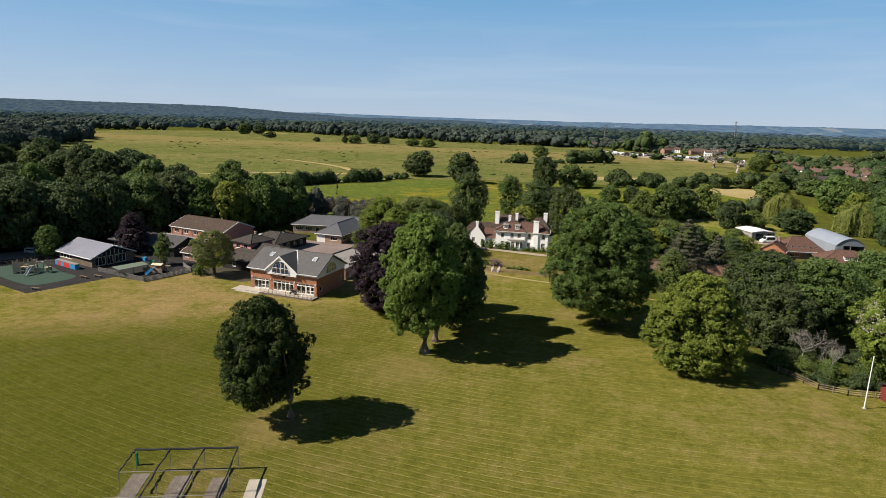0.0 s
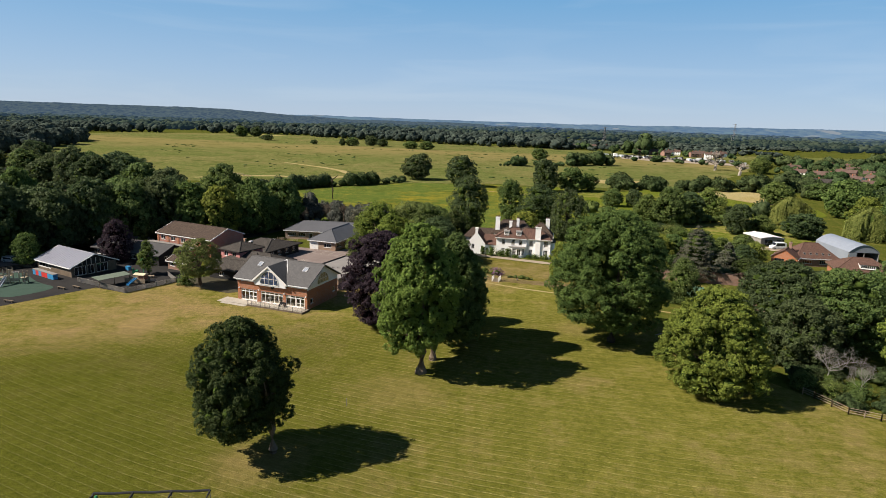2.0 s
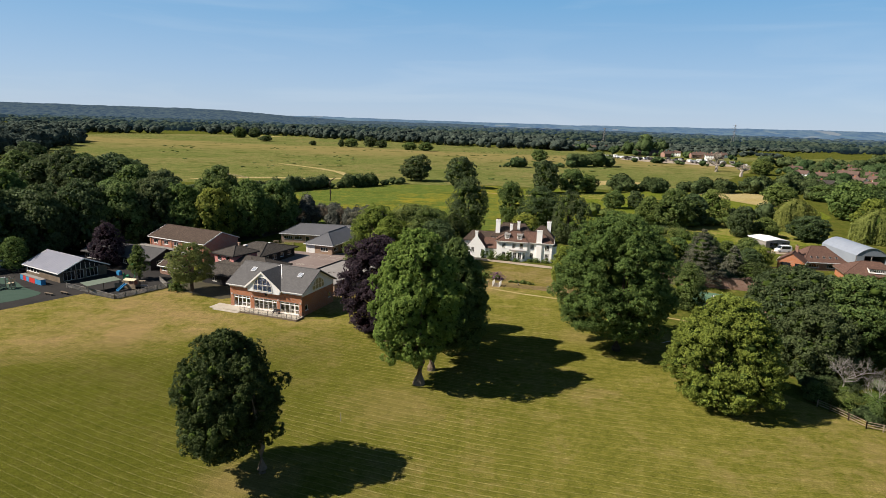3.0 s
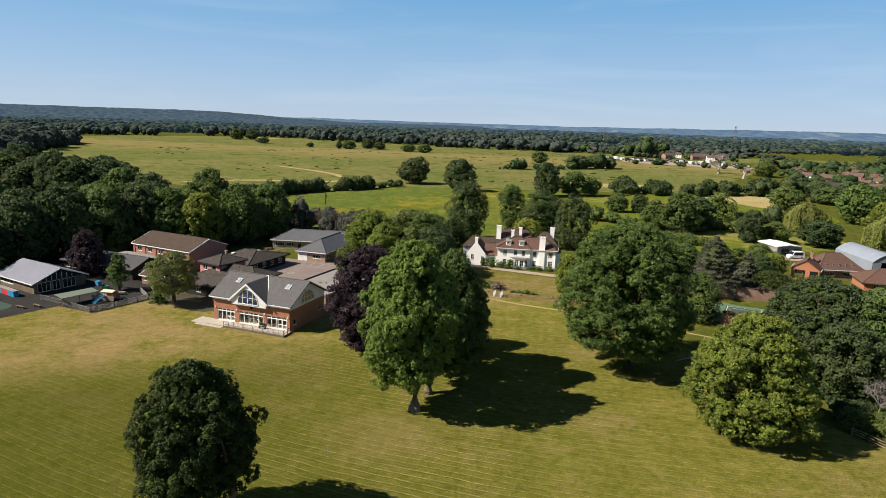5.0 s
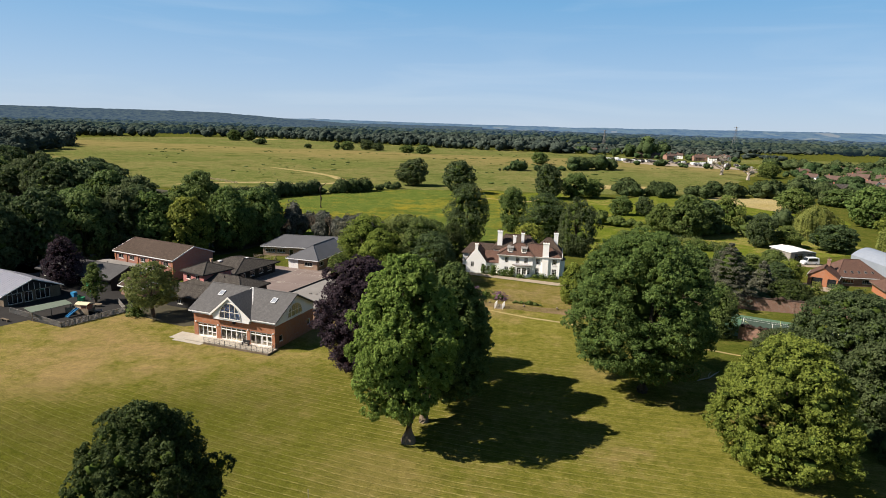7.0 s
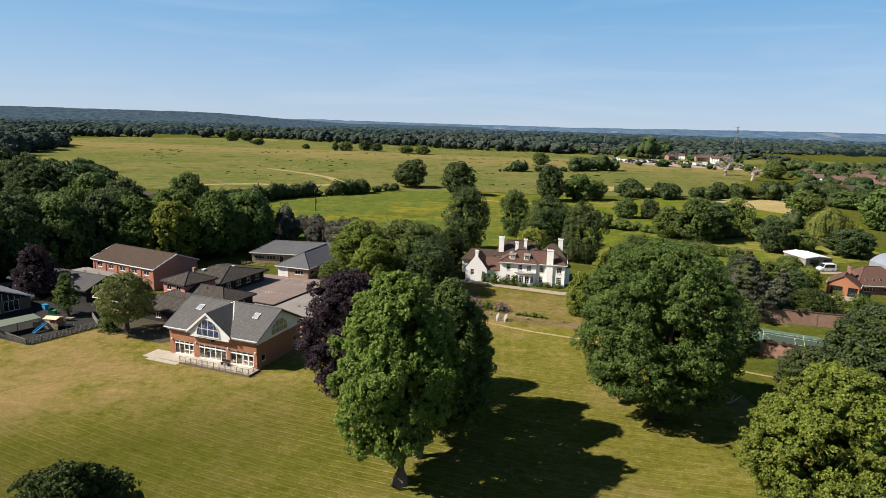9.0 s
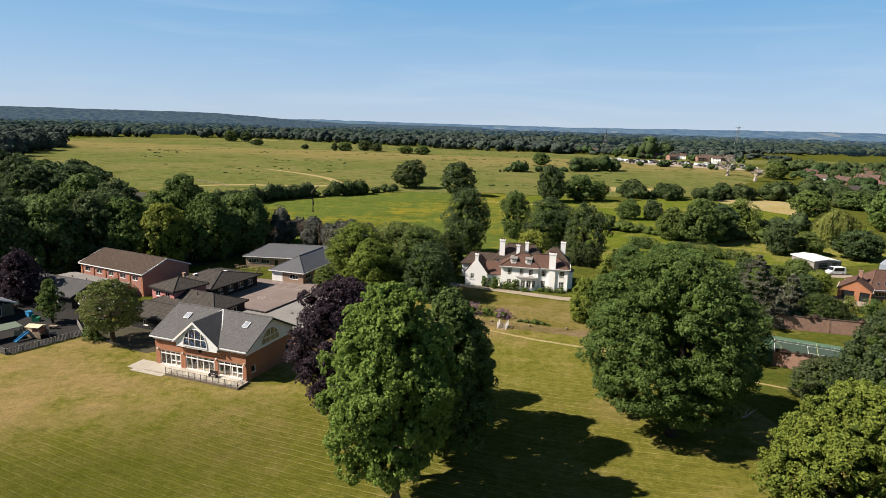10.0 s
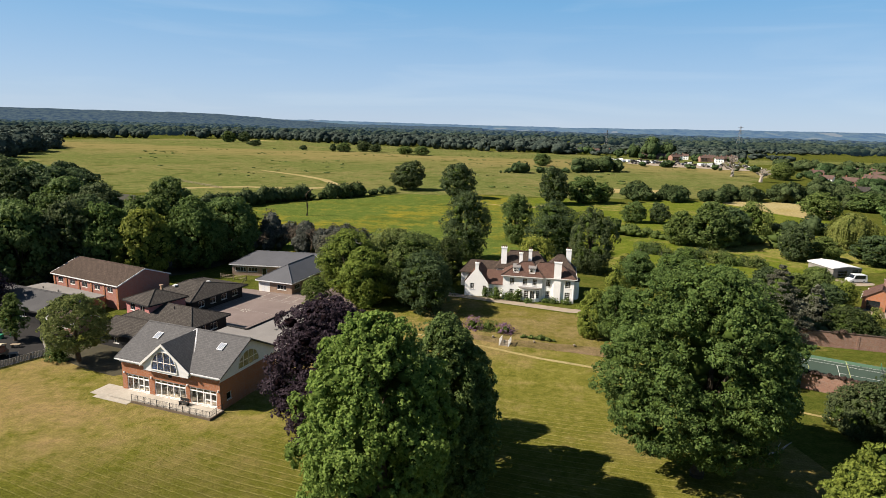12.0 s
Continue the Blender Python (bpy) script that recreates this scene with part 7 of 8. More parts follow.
flat_patch("soft_play_surface", [(-106.8, 148.2), (-100.2, 143.8), (-97.2, 140.9), (-93.3, 138.4), (-89.6, 136.8), (-89.4, 134.1), (-91.3, 130.4), (-93.8, 127.5), (-97.4, 128.4), (-106.3, 133.8), (-111.4, 136.2), (-114, 140), (-111.9, 143)], RUBBER, 0.06, "green rubber play surface with a wavy edge", soften=2, category="pavement")
flat_patch("car_park", [(-135, 148), (-118, 146), (-103, 164), (-98, 174), (-112, 178), (-140, 165)], COURT_TARMAC, 0.05, "dusty dark car park under the trees", soften=0, category="pavement")
flat_patch("school_yard", [(-54, 156), (-46, 146), (-36, 146), (-25, 160), (-20, 176), (-28, 192), (-36, 186), (-45, 187), (-57, 190), (-56, 172)], COURT_TARMAC, 0.06, "worn brown-grey tarmac school yard", soften=0, category="pavement")
flat_patch("annex_path", [(-66, 146), (-60, 141), (-48, 136), (-48, 148), (-60, 152)], FLOOR_SHADE, 0.045, "bare earth under the cherry tree, painted dark as in shade", soften=1, category="ground")
flat_patch("drive", [(-12, 190), (1.8, 186.6), (15, 181.6), (24.8, 177.8), (30, 177), (30, 180), (25.5, 180.6), (16, 184.2), (4.0, 188.6), (-12, 195)], GRAVEL, 0.05, "pale gravel drive before the white house", soften=0, category="path")
flat_patch("grass_path", [(-8, 161.2), (-1.8, 158.6), (2.6, 156.7), (5.7, 155.4), (8.8, 153.8), (15.0, 150.5), (25.3, 146.6), (37, 140.4), (49.5, 133.8), (56, 130.6), (56.2, 131.2), (49.8, 134.4), (37.3, 141.1), (25.6, 147.4), (15.4, 151.2), (9.1, 154.5), (5.9, 156.0), (2.8, 157.3), (-1.6, 159.2), (-8, 161.8)], STUBBLE, 0.05, "thin pale worn path across the lawn", soften=0, category="path")
flat_patch("garden_bank", [(-4, 165.2), (8, 161.0), (16, 158.6), (24, 157.4), (30, 156.0), (31, 150.5), (24, 153.2), (15, 155.4), (7.6, 158.0), (-4, 163.0)], BANK, 0.06, "worn brown bank along the garden lawn", soften=1, category="bank", wobble=1.0)
yard_m = pose(-42.5, 171.5, 0, 0, 0, -21)
marks = []
for x0, y0, w, h in ((-6.5, -7.5, 13.5, 15.5), (-6.5, -7.5, 13.5, 7.7), (-6.4, 9.0, 2.6, 3.4), (-3.6, 9.0, 2.6, 3.4), (-0.8, 9.0, 2.6, 3.4), (2.0, 9.0, 2.6, 3.4), (4.8, 9.0, 2.6, 3.4)):
    for a in ((x0, x0 + w, y0, y0 + 0.06), (x0, x0 + w, y0 + h, y0 + h + 0.06), (x0, x0 + 0.06, y0 + 0.1, y0 + h), (x0 + w, x0 + w + 0.06, y0 + 0.1, y0 + h)):
        marks.append((*a, 0.062, 0.068))
bm = boxes(*marks)
for k in range(8):
    a = k * math.pi / 4
    slab(bm, [(math.cos(a) * 0.2, math.sin(a) * 0.2, 0.062), (math.cos(a - 0.12) * 1.1, math.sin(a - 0.12) * 1.1, 0.062), (math.cos(a + 0.12) * 1.1, math.sin(a + 0.12) * 1.1, 0.062)], (0, 0, 0.006))
bmesh.ops.recalc_face_normals(bm, faces=bm.faces[:])
mk = new("yard_markings", add_mesh("yard_markings", bm, CONCRETE))
mk.matrix_basis = yard_m
tagged(mk, "faded pale game lines painted on the school yard", "markings", "", "structure")


# ---- nets for cricket practice ----
def build_nets():
    ob = base_of("cricket_net_cage", pose(-34.6, 60.0, 0, 0, 0, 7.5), "black steel frame of a three-bay cricket practice cage", "cricket cage")
    W, D, H = 11.0, 22.0, 2.75
    for k in range(4):
        x = W * k / 3
        bm = bmesh.new()
        reach = D / 5 if k == 0 else D  # the outer net is rolled back to the second post
        tube(bm, [(x + 0.05 * math.sin(1.7 * i + k), -reach * i / 12, H - 0.10 * (i % 2) - 0.04 * math.sin(i * 2.1 + k)) for i in range(13)], [0.10 + 0.05 * math.sin(i * 2.6 + k) for i in range(13)], 6)
        part("top_rail", bm, IRON, ob)
        for j in range(5):
            bm = bmesh.new()
            tube(bm, [(x, -D * j / 5, -0.05), (x, -D * j / 5, H)], [0.03, 0.03], 6)
            part("post", bm, FELT, ob)
    for j in range(3):
        bm = bmesh.new()
        tube(bm, [(W * i / 6, -D * j / 5, H + 0.02 - (0.08 * (i % 2) if j == 0 else 0)) for i in range(7)], [0.12 if j == 0 else 0.035] * 7, 6)
        part("cross_rail", bm, IRON if j == 0 else FELT, ob)
    bm = bmesh.new()
    for k in range(4):
        for j in range(9):
            z = 0.3 + j * 0.3
            tube(bm, [(W * k / 3, 0, z), (W * k / 3, -D, z)], [0.006, 0.006], 3)
    for j in range(9):
        tube(bm, [(0, 0, 0.3 + j * 0.3), (W, 0, 0.3 + j * 0.3)], [0.006, 0.006], 3)
    part("net", bm, IRON, ob)


build_nets()
for k, (x, mat, label) in enumerate(((-33.9, TURF_MAT, "faded grey matting strip in the practice cage"), (-29.2, TURF_MAT, "faded grey matting strip in the practice cage"), (-25.0, TURF_MAT, "faded grey matting strip in the practice cage"), (-20.9, SLAB, "pale practice wicket strip beside the cage"))):
    ob = base_of("wicket_mat", pose(x, 59.7, 0, 0, 0, 7.5), label, "mat", "wicket mats")
    bm = boxes((-0.95, 0.95, -14, 0, 0.02, 0.05))
    part("surface", bm, mat, ob)
post = base_of("padded_post", pose(-35.2, 61.3, 0), "dark green padded post by the practice cage", "post")
bm = bmesh.new()
tube(bm, [(0, 0, 0), (0, 0, 1.5), (0, 0, 1.6)], [0.16, 0.16, 0.1], 10)
part("pad", bm, GREEN_PAINT, post)
stump = base_of("post_marker", pose(-14.7, 86.0, 0), "thin pale marker post on the field", "post")
part("rod", boxes((-0.03, 0.03, -0.03, 0.03, 0, 1.15)), FENCE_GREY, stump)

# flagpole and the red shed at the garden edge
pole = base_of("flagpole", pose(59.9, 84.3, 0), "white flagpole with a small dark plinth on the lawn", "flagpole")
bm = bmesh.new()
tube(bm, [(0, 0, 0.1), (0, 0, 4), (0, 0, 8.0)], [0.085, 0.07, 0.05], 10)
part("mast", bm, WHITE, pole)
part("plinth", boxes((-0.22, 0.22, -0.22, 0.22, 0, 0.12)), CONCRETE, pole)
bm = bmesh.new()
tube(bm, [(0, 0, 8.0), (0, 0, 8.15)], [0.1, 0.05], 8)
part("finial", bm, WHITE, pole)
shed = building("red_shed", pose(64.3, 83.3, 0, 0, 0, -4), 3.4, 5.0, 2.2, 3.3, DEEP_RED, FELT, "small dark red shed with a rounded grey roof", holes=([(1.0, 2.4, 0.1, 2.0, 2, 2, "door")], (), (), ()), over=0.3, group="", gutter_mat=BLACK_WOOD)

# fences
railing("post_and_rail_fence", [(53.6, 96.6), (54.5, 95.0), (55.6, 92.5), (56.6, 90.2), (60.1, 88.5), (65.8, 87.8), (80, 86)], 1.1, "weathered post and rail fence round the garden", TIMBER, 0.06, 2.0, 3)
railing("car_park_fence", [(-126, 138.5), (-112.6, 143.2), (-107.6, 151.5), (-104.5, 153)], 1.0, "low brown rail fence beside the car park", FENCE_WOOD, 0.06, 2.2, 3)
railing("nursery_fence", [(-87.5, 141.6), (-80.2, 138.2), (-72.4, 134.2), (-66.0, 144.6), (-70.5, 150)], 1.1, "grey picket fence round the nursery yard", FENCE_GREY, 0.05, 2.4, 2, 0.22)
railing("yard_fence", [(-57.5, 196.5), (-50.5, 195.0), (-49.4, 187.0)], 1.2, "light timber fence beside the new classroom", TIMBER, 0.05, 2.0, 3)

# ---- play equipment ----
def climbing_frame(x, y, rot):
    ob = base_of("climbing_frame", pose(x, y, 0.06, 0, 0, rot) @ Matrix.Diagonal((0.78, 1.0, 1.2, 1)), "timber climbing frame with towers, nets and a metal slide", "climbing frame")
    for px, py, h in ((0, 0, 2.4), (2, 0, 2.4), (0, 2, 2.4), (2, 2, 2.4), (4.2, 0.3, 2.8), (5.8, 0.3, 2.8), (4.2, 1.8, 2.8), (5.8, 1.8, 2.8), (8.2, 0.5, 2.2), (8.2, 2.0, 2.2), (9.6, 0.5, 2.2), (9.6, 2.0, 2.2)):
        part("post", boxes((px - 0.1, px + 0.1, py - 0.1, py + 0.1, 0, h)), PALE_TIMBER, ob)
    for x0, x1, y0, y1, z in ((0, 2, 0, 2, 1.1), (4.2, 5.8, 0.3, 1.8, 1.4), (8.2, 9.6, 0.5, 2, 1.0)):
        part("platform", boxes((x0, x1, y0, y1, z, z + 0.08)), PALE_TIMBER, ob)
    part("panel", boxes((0.09, 1.9, -0.05, 0.02, 0.3, 2.0)), PALE_TIMBER, ob)
    part("panel", boxes(*[(4.3, 5.7, 0.25, 0.3, 0.3 + 0.33 * k, 0.5 + 0.33 * k) for k in range(6)]), PALE_TIMBER, ob)
    part("bridge", boxes(*[(2.1 + 0.3 * k, 2.32 + 0.3 * k, 0.5, 1.6, 1.15, 1.2) for k in range(7)]), PALE_TIMBER, ob)
    part("beam", boxes((5.9, 8.1, 1.0, 1.12, 2.1, 2.2)), WHITE, ob, "pale overhead beam")
    for a, b, c, d, z0, z1 in ((-0.16, -0.09, 0.0, 2.0, 0.15, 2.1), (0.1, 1.9, 2.02, 2.09, 0.3, 1.9), (2.1, 4.1, 1.7, 1.77, 0.9, 1.5), (5.9, 8.1, 0.3, 0.38, 0.5, 1.1), (8.3, 9.5, 2.05, 2.12, 0.2, 1.6), (4.3, 5.7, 1.85, 1.92, 1.4, 2.5)):
        part("panel", boxes((a, b, c, d, z0, z1)), PALE_TIMBER, ob, "pale timber panel")
    part("rail", boxes((8.2, 9.6, 0.46, 0.54, 1.6, 1.7), (8.2, 9.6, 1.96, 2.04, 1.6, 1.7)), PALE_TIMBER, ob)
    bm = bmesh.new()
    slab(bm, [(4.6, 0.25, 1.45), (5.3, 0.25, 1.45), (5.3, -2.6, 0.2), (4.6, -2.6, 0.2)], (0, 0, -0.06))
    slab(bm, [(4.55, 0.25, 1.7), (4.6, 0.25, 1.7), (4.6, -2.6, 0.42), (4.55, -2.6, 0.42)], (0, 0, -0.3))
    slab(bm, [(5.3, 0.25, 1.7), (5.35, 0.25, 1.7), (5.35, -2.6, 0.42), (5.3, -2.6, 0.42)], (0, 0, -0.3))
    bmesh.ops.recalc_face_normals(bm, faces=bm.faces[:])
    part("slide", bm, SILVER, ob, "bare metal slide")


climbing_frame(-104.8, 136.4, 10)


def play_bench(x, y, rot):
    ob = base_of("play_bench", pose(x, y, 0.04, 0, 0, rot), "low timber bench on the asphalt", "bench", "yard benches")
    part("seat", boxes((-1.1, 1.1, -0.22, 0.22, 0.42, 0.5)), FENCE_WOOD, ob)
    for px in (-0.9, 0.8):
        part("leg", boxes((px, px + 0.1, -0.18, 0.18, 0, 0.42)), FENCE_WOOD, ob)


for x, y, r in ((-91.2, 124.6, -10), (-87.2, 135.2, -20), (-84.6, 136.4, -25)):
    play_bench(x, y, r)


def play_boat(x, y, rot):
    ob = base_of("play_boat", pose(x, y, 0.05, 0, 0, rot), "timber play ship with a cream awning and a blue slide", "play ship")
    part("deck", boxes((0, 5.2, 0, 1.8, 0.7, 0.8)), TIMBER, ob)
    part("hull", boxes(*[(0, 5.2, -0.06, -0.01, 0.1 + 0.22 * k, 0.28 + 0.22 * k) for k in range(5)], *[(0, 5.2, 1.81, 1.86, 0.1 + 0.22 * k, 0.28 + 0.22 * k) for k in range(5)]), TIMBER, ob)
    for px in (2.4, 4.8):
        for py in (0.1, 1.7):
            part("post", boxes((px - 0.05, px + 0.05, py - 0.05, py + 0.05, 0, 2.0)), TIMBER, ob)
    bm = bmesh.new()
    sheet(bm, [(2.2, -0.1, 1.98), (5.0, -0.1, 1.98), (5.0, 0.9, 2.3), (2.2, 0.9, 2.3), (5.0, 1.9, 1.98), (2.2, 1.9, 1.98)], [(0, 1, 2, 3), (3, 2, 4, 5)], 0.04)
    part("awning", bm, CREAM, ob, "cream canvas awning")
    part("cabin", boxes((3.4, 4.8, 0.2, 1.6, 0.804, 1.7)), RED_BRICK, ob, "dark red cabin")
    bm = bmesh.new()
    slab(bm, [(2.6, 0.0, 1.2), (3.2, 0.0, 1.2), (2.9, -2.6, 0.2), (2.3, -2.6, 0.2)], (0, 0, -0.08))
    for q in (0, 0.6):
        slab(bm, [(2.58 + q, 0.0, 1.4), (2.64 + q, 0.0, 1.4), (2.34 + q, -2.6, 0.4), (2.28 + q, -2.6, 0.4)], (0, 0, -0.25))
    bmesh.ops.recalc_face_normals(bm, faces=bm.faces[:])
    part("slide", bm, BLUE_PAINT, ob, "blue plastic slide")


branch = base_of("fallen_branch", pose(38.6, 120.8, 0.02, 0, 0, 27), "bare grey fallen branch under the oak", "branch")
bm = bmesh.new()
tube(bm, [(0, 0, 0.08), (1.6, 0.1, 0.12), (3.1, -0.1, 0.2), (4.6, 0.1, 0.55), (5.4, 0.0, 0.9)], [0.05, 0.09, 0.12, 0.10, 0.05], 6)
tube(bm, [(3.1, -0.1, 0.2), (3.8, 0.6, 0.3), (4.7, 0.9, 0.6)], [0.08, 0.05, 0.02], 5)
part("limb", bm, PALE_BARK, branch)
play_boat(-77.0, 142.5, -8)
sail = base_of("shade_canopy", pose(-82.2, 138.3, 0, 0, 0, 56), "sage green canopy roof over the nursery terrace", "canopy")
bm = bmesh.new()
sheet(bm, [(0, -3.4, 2.0), (7.4, -3.0, 2.0), (7.4, 0, 2.2), (0, 0, 2.2)], [(0, 1, 2, 3)], 0.07)
part("cover", bm, SAGE, sail)
for px in (0.3, 3.6, 7.1):
    part("post", boxes((px - 0.05, px + 0.05, -2.9, -2.8, 0, 1.94)), FENCE_WOOD, sail)
for k, (x, y, r, mat, label) in enumerate(((-73.2, 147.2, 10, TIMBER, "small picnic table on the nursery yard"), (-70.8, 143.4, 30, FELT, "small grey play table on the nursery yard"))):
    ob = base_of("play_table", pose(x, y, 0.04, 0, 0, r), label, "table")
    part("tabletop", boxes((-0.7, 0.7, -0.4, 0.4, 0.52, 0.58)), mat, ob)
    for px in (-0.55, 0.47):
        part("leg", boxes((px, px + 0.08, -0.35, 0.35, 0, 0.52)), mat, ob)
bl = base_of("toy_house", pose(-82.2, 153.6, 0.04, 0, 0, -25), "bright blue toy cabinet in the nursery yard", "toy house")
part("body", boxes((-0.55, 0.55, -0.4, 0.4, 0, 0.9)), BLUE_PAINT, bl)
part("lid", boxes((-0.6, 0.6, -0.45, 0.45, 0.904, 0.98)), BLUE_PAINT, bl)
gt = base_of("toy_climber", pose(-79.0, 151.0, 0.04, 0, 0, 10), "green plastic toy climber in the nursery yard", "toy")
part("body", boxes((-0.6, 0.6, -0.5, 0.5, 0, 0.7), (-0.6, -0.5, -0.5, 0.5, 0.7, 1.2)), GREEN_PAINT, gt)
hoop = base_of("basketball_hoop", pose(-77.4, 151.8, 0.04, 0, 0, -20), "green basketball board on a post", "basketball hoop")
part("post", boxes((-0.05, 0.05, -0.05, 0.05, 0, 3.6)), GREEN_PAINT, hoop)
part("board", boxes((-0.9, 0.9, -0.12, -0.06, 2.5, 3.6)), GREEN_PAINT, hoop)
bm = bmesh.new()
tube(bm, [(0.22 * math.cos(a), -0.36 + 0.22 * math.sin(a), 2.75) for a in (k * math.pi / 5 for k in range(11))], [0.015] * 11, 4)
part("ring", bm, RED_PAINT, hoop)


# ---- vehicles ----
def vehicle(name, m, L, W, H, bonnet, body_mat, label, wheel=0.34, van=False):
    """A car or van body with windows, lamps and wheels; x runs forward."""
    ob = base_of(name, m, label, "van" if van else "car")
    deck = H * (0.5 if van else 0.58)
    bm = bmesh.new()
    prof = [(0, 0.3), (0, deck), (0.05 * L, H * 0.97), (0.12 * L, H), (L - bonnet - 0.2 * (H), H), (L - bonnet, deck + 0.12), (L - 0.15, deck * 0.92), (L, deck * 0.7), (L, 0.3)]
    slab(bm, [(x, 0, z) for x, z in prof], (0, W, 0))
    bmesh.ops.recalc_face_normals(bm, faces=bm.faces[:])
    bmesh.ops.bevel(bm, geom=[e for e in bm.edges if abs((e.verts[0].co - e.verts[1].co).y) < 1e-4], offset=0.08, segments=2, affect="EDGES")
    body = part("body", bm, body_mat, ob)
    z0, z1, x0, x1 = deck + 0.06, H - 0.16, 0.14 * L, L - bonnet - 0.22 * H
    for y in (-0.012, W - 0.004):
        bm = bmesh.new()
        slab(bm, [(x0, y, z0), (x1 + 0.25, y, z0), (x1, y, z1), (x0, y, z1)], (0, 0.016, 0))
        bmesh.ops.recalc_face_normals(bm, faces=bm.faces[:])
        part("side_window", bm, GLASS, body)
    bm = bmesh.new()
    slab(bm, [(L - bonnet - 0.02, 0.12, deck + 0.18), (L - bonnet - 0.02, W - 0.12, deck + 0.18), (L - bonnet - 0.2 * H + 0.03, W - 0.16, H - 0.06), (L - bonnet - 0.2 * H + 0.03, 0.16, H - 0.06)], (0.03, 0, 0.02))
    bmesh.ops.recalc_face_normals(bm, faces=bm.faces[:])
    part("windscreen", bm, GLASS, body)
    for y in (0.1, W - 0.4):
        part("headlight", boxes((L - 0.03, L + 0.02, y, y + 0.3, deck * 0.6, deck * 0.75)), GLASS, body)
    for x in (0.2 * L, 0.82 * L):
        for y in (-0.03, W - 0.19):
            bm = bmesh.new()
            tube(bm, [(x, y, wheel), (x, y + 0.22, wheel)], [wheel, wheel], 14)
            wob = part("wheel", bm, TYRE, ob)
            bm = bmesh.new()
            yy = y - 0.012 if y < 0.5 else y + 0.205
            tube(bm, [(x, yy, wheel), (x, yy + 0.03, wheel)], [wheel * 0.6, wheel * 0.6], 10)
            part("rim", bm, SILVER, wob)
    return ob


vehicle("minibus", pose(110.8, 215.4, 0, 0, 0, 187), 5.2, 1.95, 2.3, 1.0, VAN_WHITE, "white minibus parked beside the garage", van=True)
vehicle("parked_car", pose(-116.6, 156.2, 0.05, 0, 0, -12), 4.4, 1.8, 1.55, 1.1, SILVER, "silver hatchback parked under the trees")
building("garden_store", pose(68.5, 122.6, 0, 0, 0, 10), 11.5, 4.0, 2.0, 2.7, FENCE_WOOD, PALE_SHEET, "long dark garden store with a pale blue-grey roof", over=0.3, fascia=False)

# ---- the house garden ----
steps = base_of("garden_bridge", pose(9.6, 156.2, 0, 0, 0, -18), "white railed steps down the garden bank", "steps")
for k in range(4):
    part("tread", boxes((-0.75, 0.75, 0.45 * k, 0.45 * k + 0.42, 0.0, 0.14 * (k + 1))), STONE, steps)
for x in (-0.85, 0.85):
    part("rail", boxes((x - 0.04, x + 0.04, -0.1, 2.1, 1.15, 1.25), (x - 0.03, x + 0.03, -0.1, 2.1, 0.5, 0.56)), WHITE, steps)
    for k in range(5):
        part("post", boxes((x - 0.05, x + 0.05, 0.5 * k - 0.1, 0.5 * k, 0.0, 1.3)), WHITE, steps)
for k, (x, y) in enumerate(((1.8, 163.3), (7.9, 160.4), (15.3, 158.2), (22.4, 157.2))):
    ob = base_of("stone_ball", pose(x, y, 0, 0, 0, 30 * k), "weathered stone block on the garden bank", "stone", "bank stones")
    bm = bmesh.new()
    bmesh.ops.create_icosphere(bm, subdivisions=2, radius=0.24)
    for v in bm.verts:
        v.co = v.co * (1 + 0.25 * noise.noise(v.co * 2 + Vector((k, 0, 0)))) + Vector((0, 0, 0.3))
    part("block", bm, STONE, ob)
blob_wood("clipped_hedge", hedge_spots(14, [(13.0, 161.2), (19.2, 159.4)], 0.45, 0.9, 0.7, 0.1), "low clipped hedge on the garden lawn", LEAF_OAK, 60, 41, 0.2)
for k, (x, y, w, h, leaf, label) in enumerate(((4.3, 165.4, 3.2, 1.9, PINK_BLOSSOM, "mauve flowering shrub on the bank"), (7.3, 165.2, 3.4, 1.6, LEAF_OAK, "green shrub on the bank"), (10.4, 163.6, 3.2, 1.4, PINK_BLOSSOM, "mauve flowering shrub beside the steps"), (9.2, 163.2, 1.2, 0.9, LEAF_GOLD, "small golden shrub on the bank"))):
    make_shrub(150 + k, w, h, leaf, label, pose(x, y, 0), 500, 0.26)
wall_shrubs = ((-3.9, -0.2, 1.3, 2.3, LEAF_MID), (-1.2, -1.1, 2.6, 2.6, LEAF_OAK), (1.6, -1.2, 2.4, 1.6, LEAF_OAK), (3.6, -1.3, 2.4, 2.6, LEAF_OAK), (9.8, -0.9, 1.5, 0.8, LEAF_OAK), (11.8, -0.9, 1.8, 0.8, LEAF_MID), (14.5, -0.9, 1.8, 0.7, LEAF_OAK), (6.0, -2.2, 1.6, 0.8, LEAF_OAK))
for k, (x, y, w, h, leaf) in enumerate(wall_shrubs):
    p = house_m @ Vector((x, y, 0))
    make_shrub(160 + k, w, h, leaf, "clipped green shrub against the white house wall", pose(p.x, p.y, 0), 700, 0.2, "house shrubs")


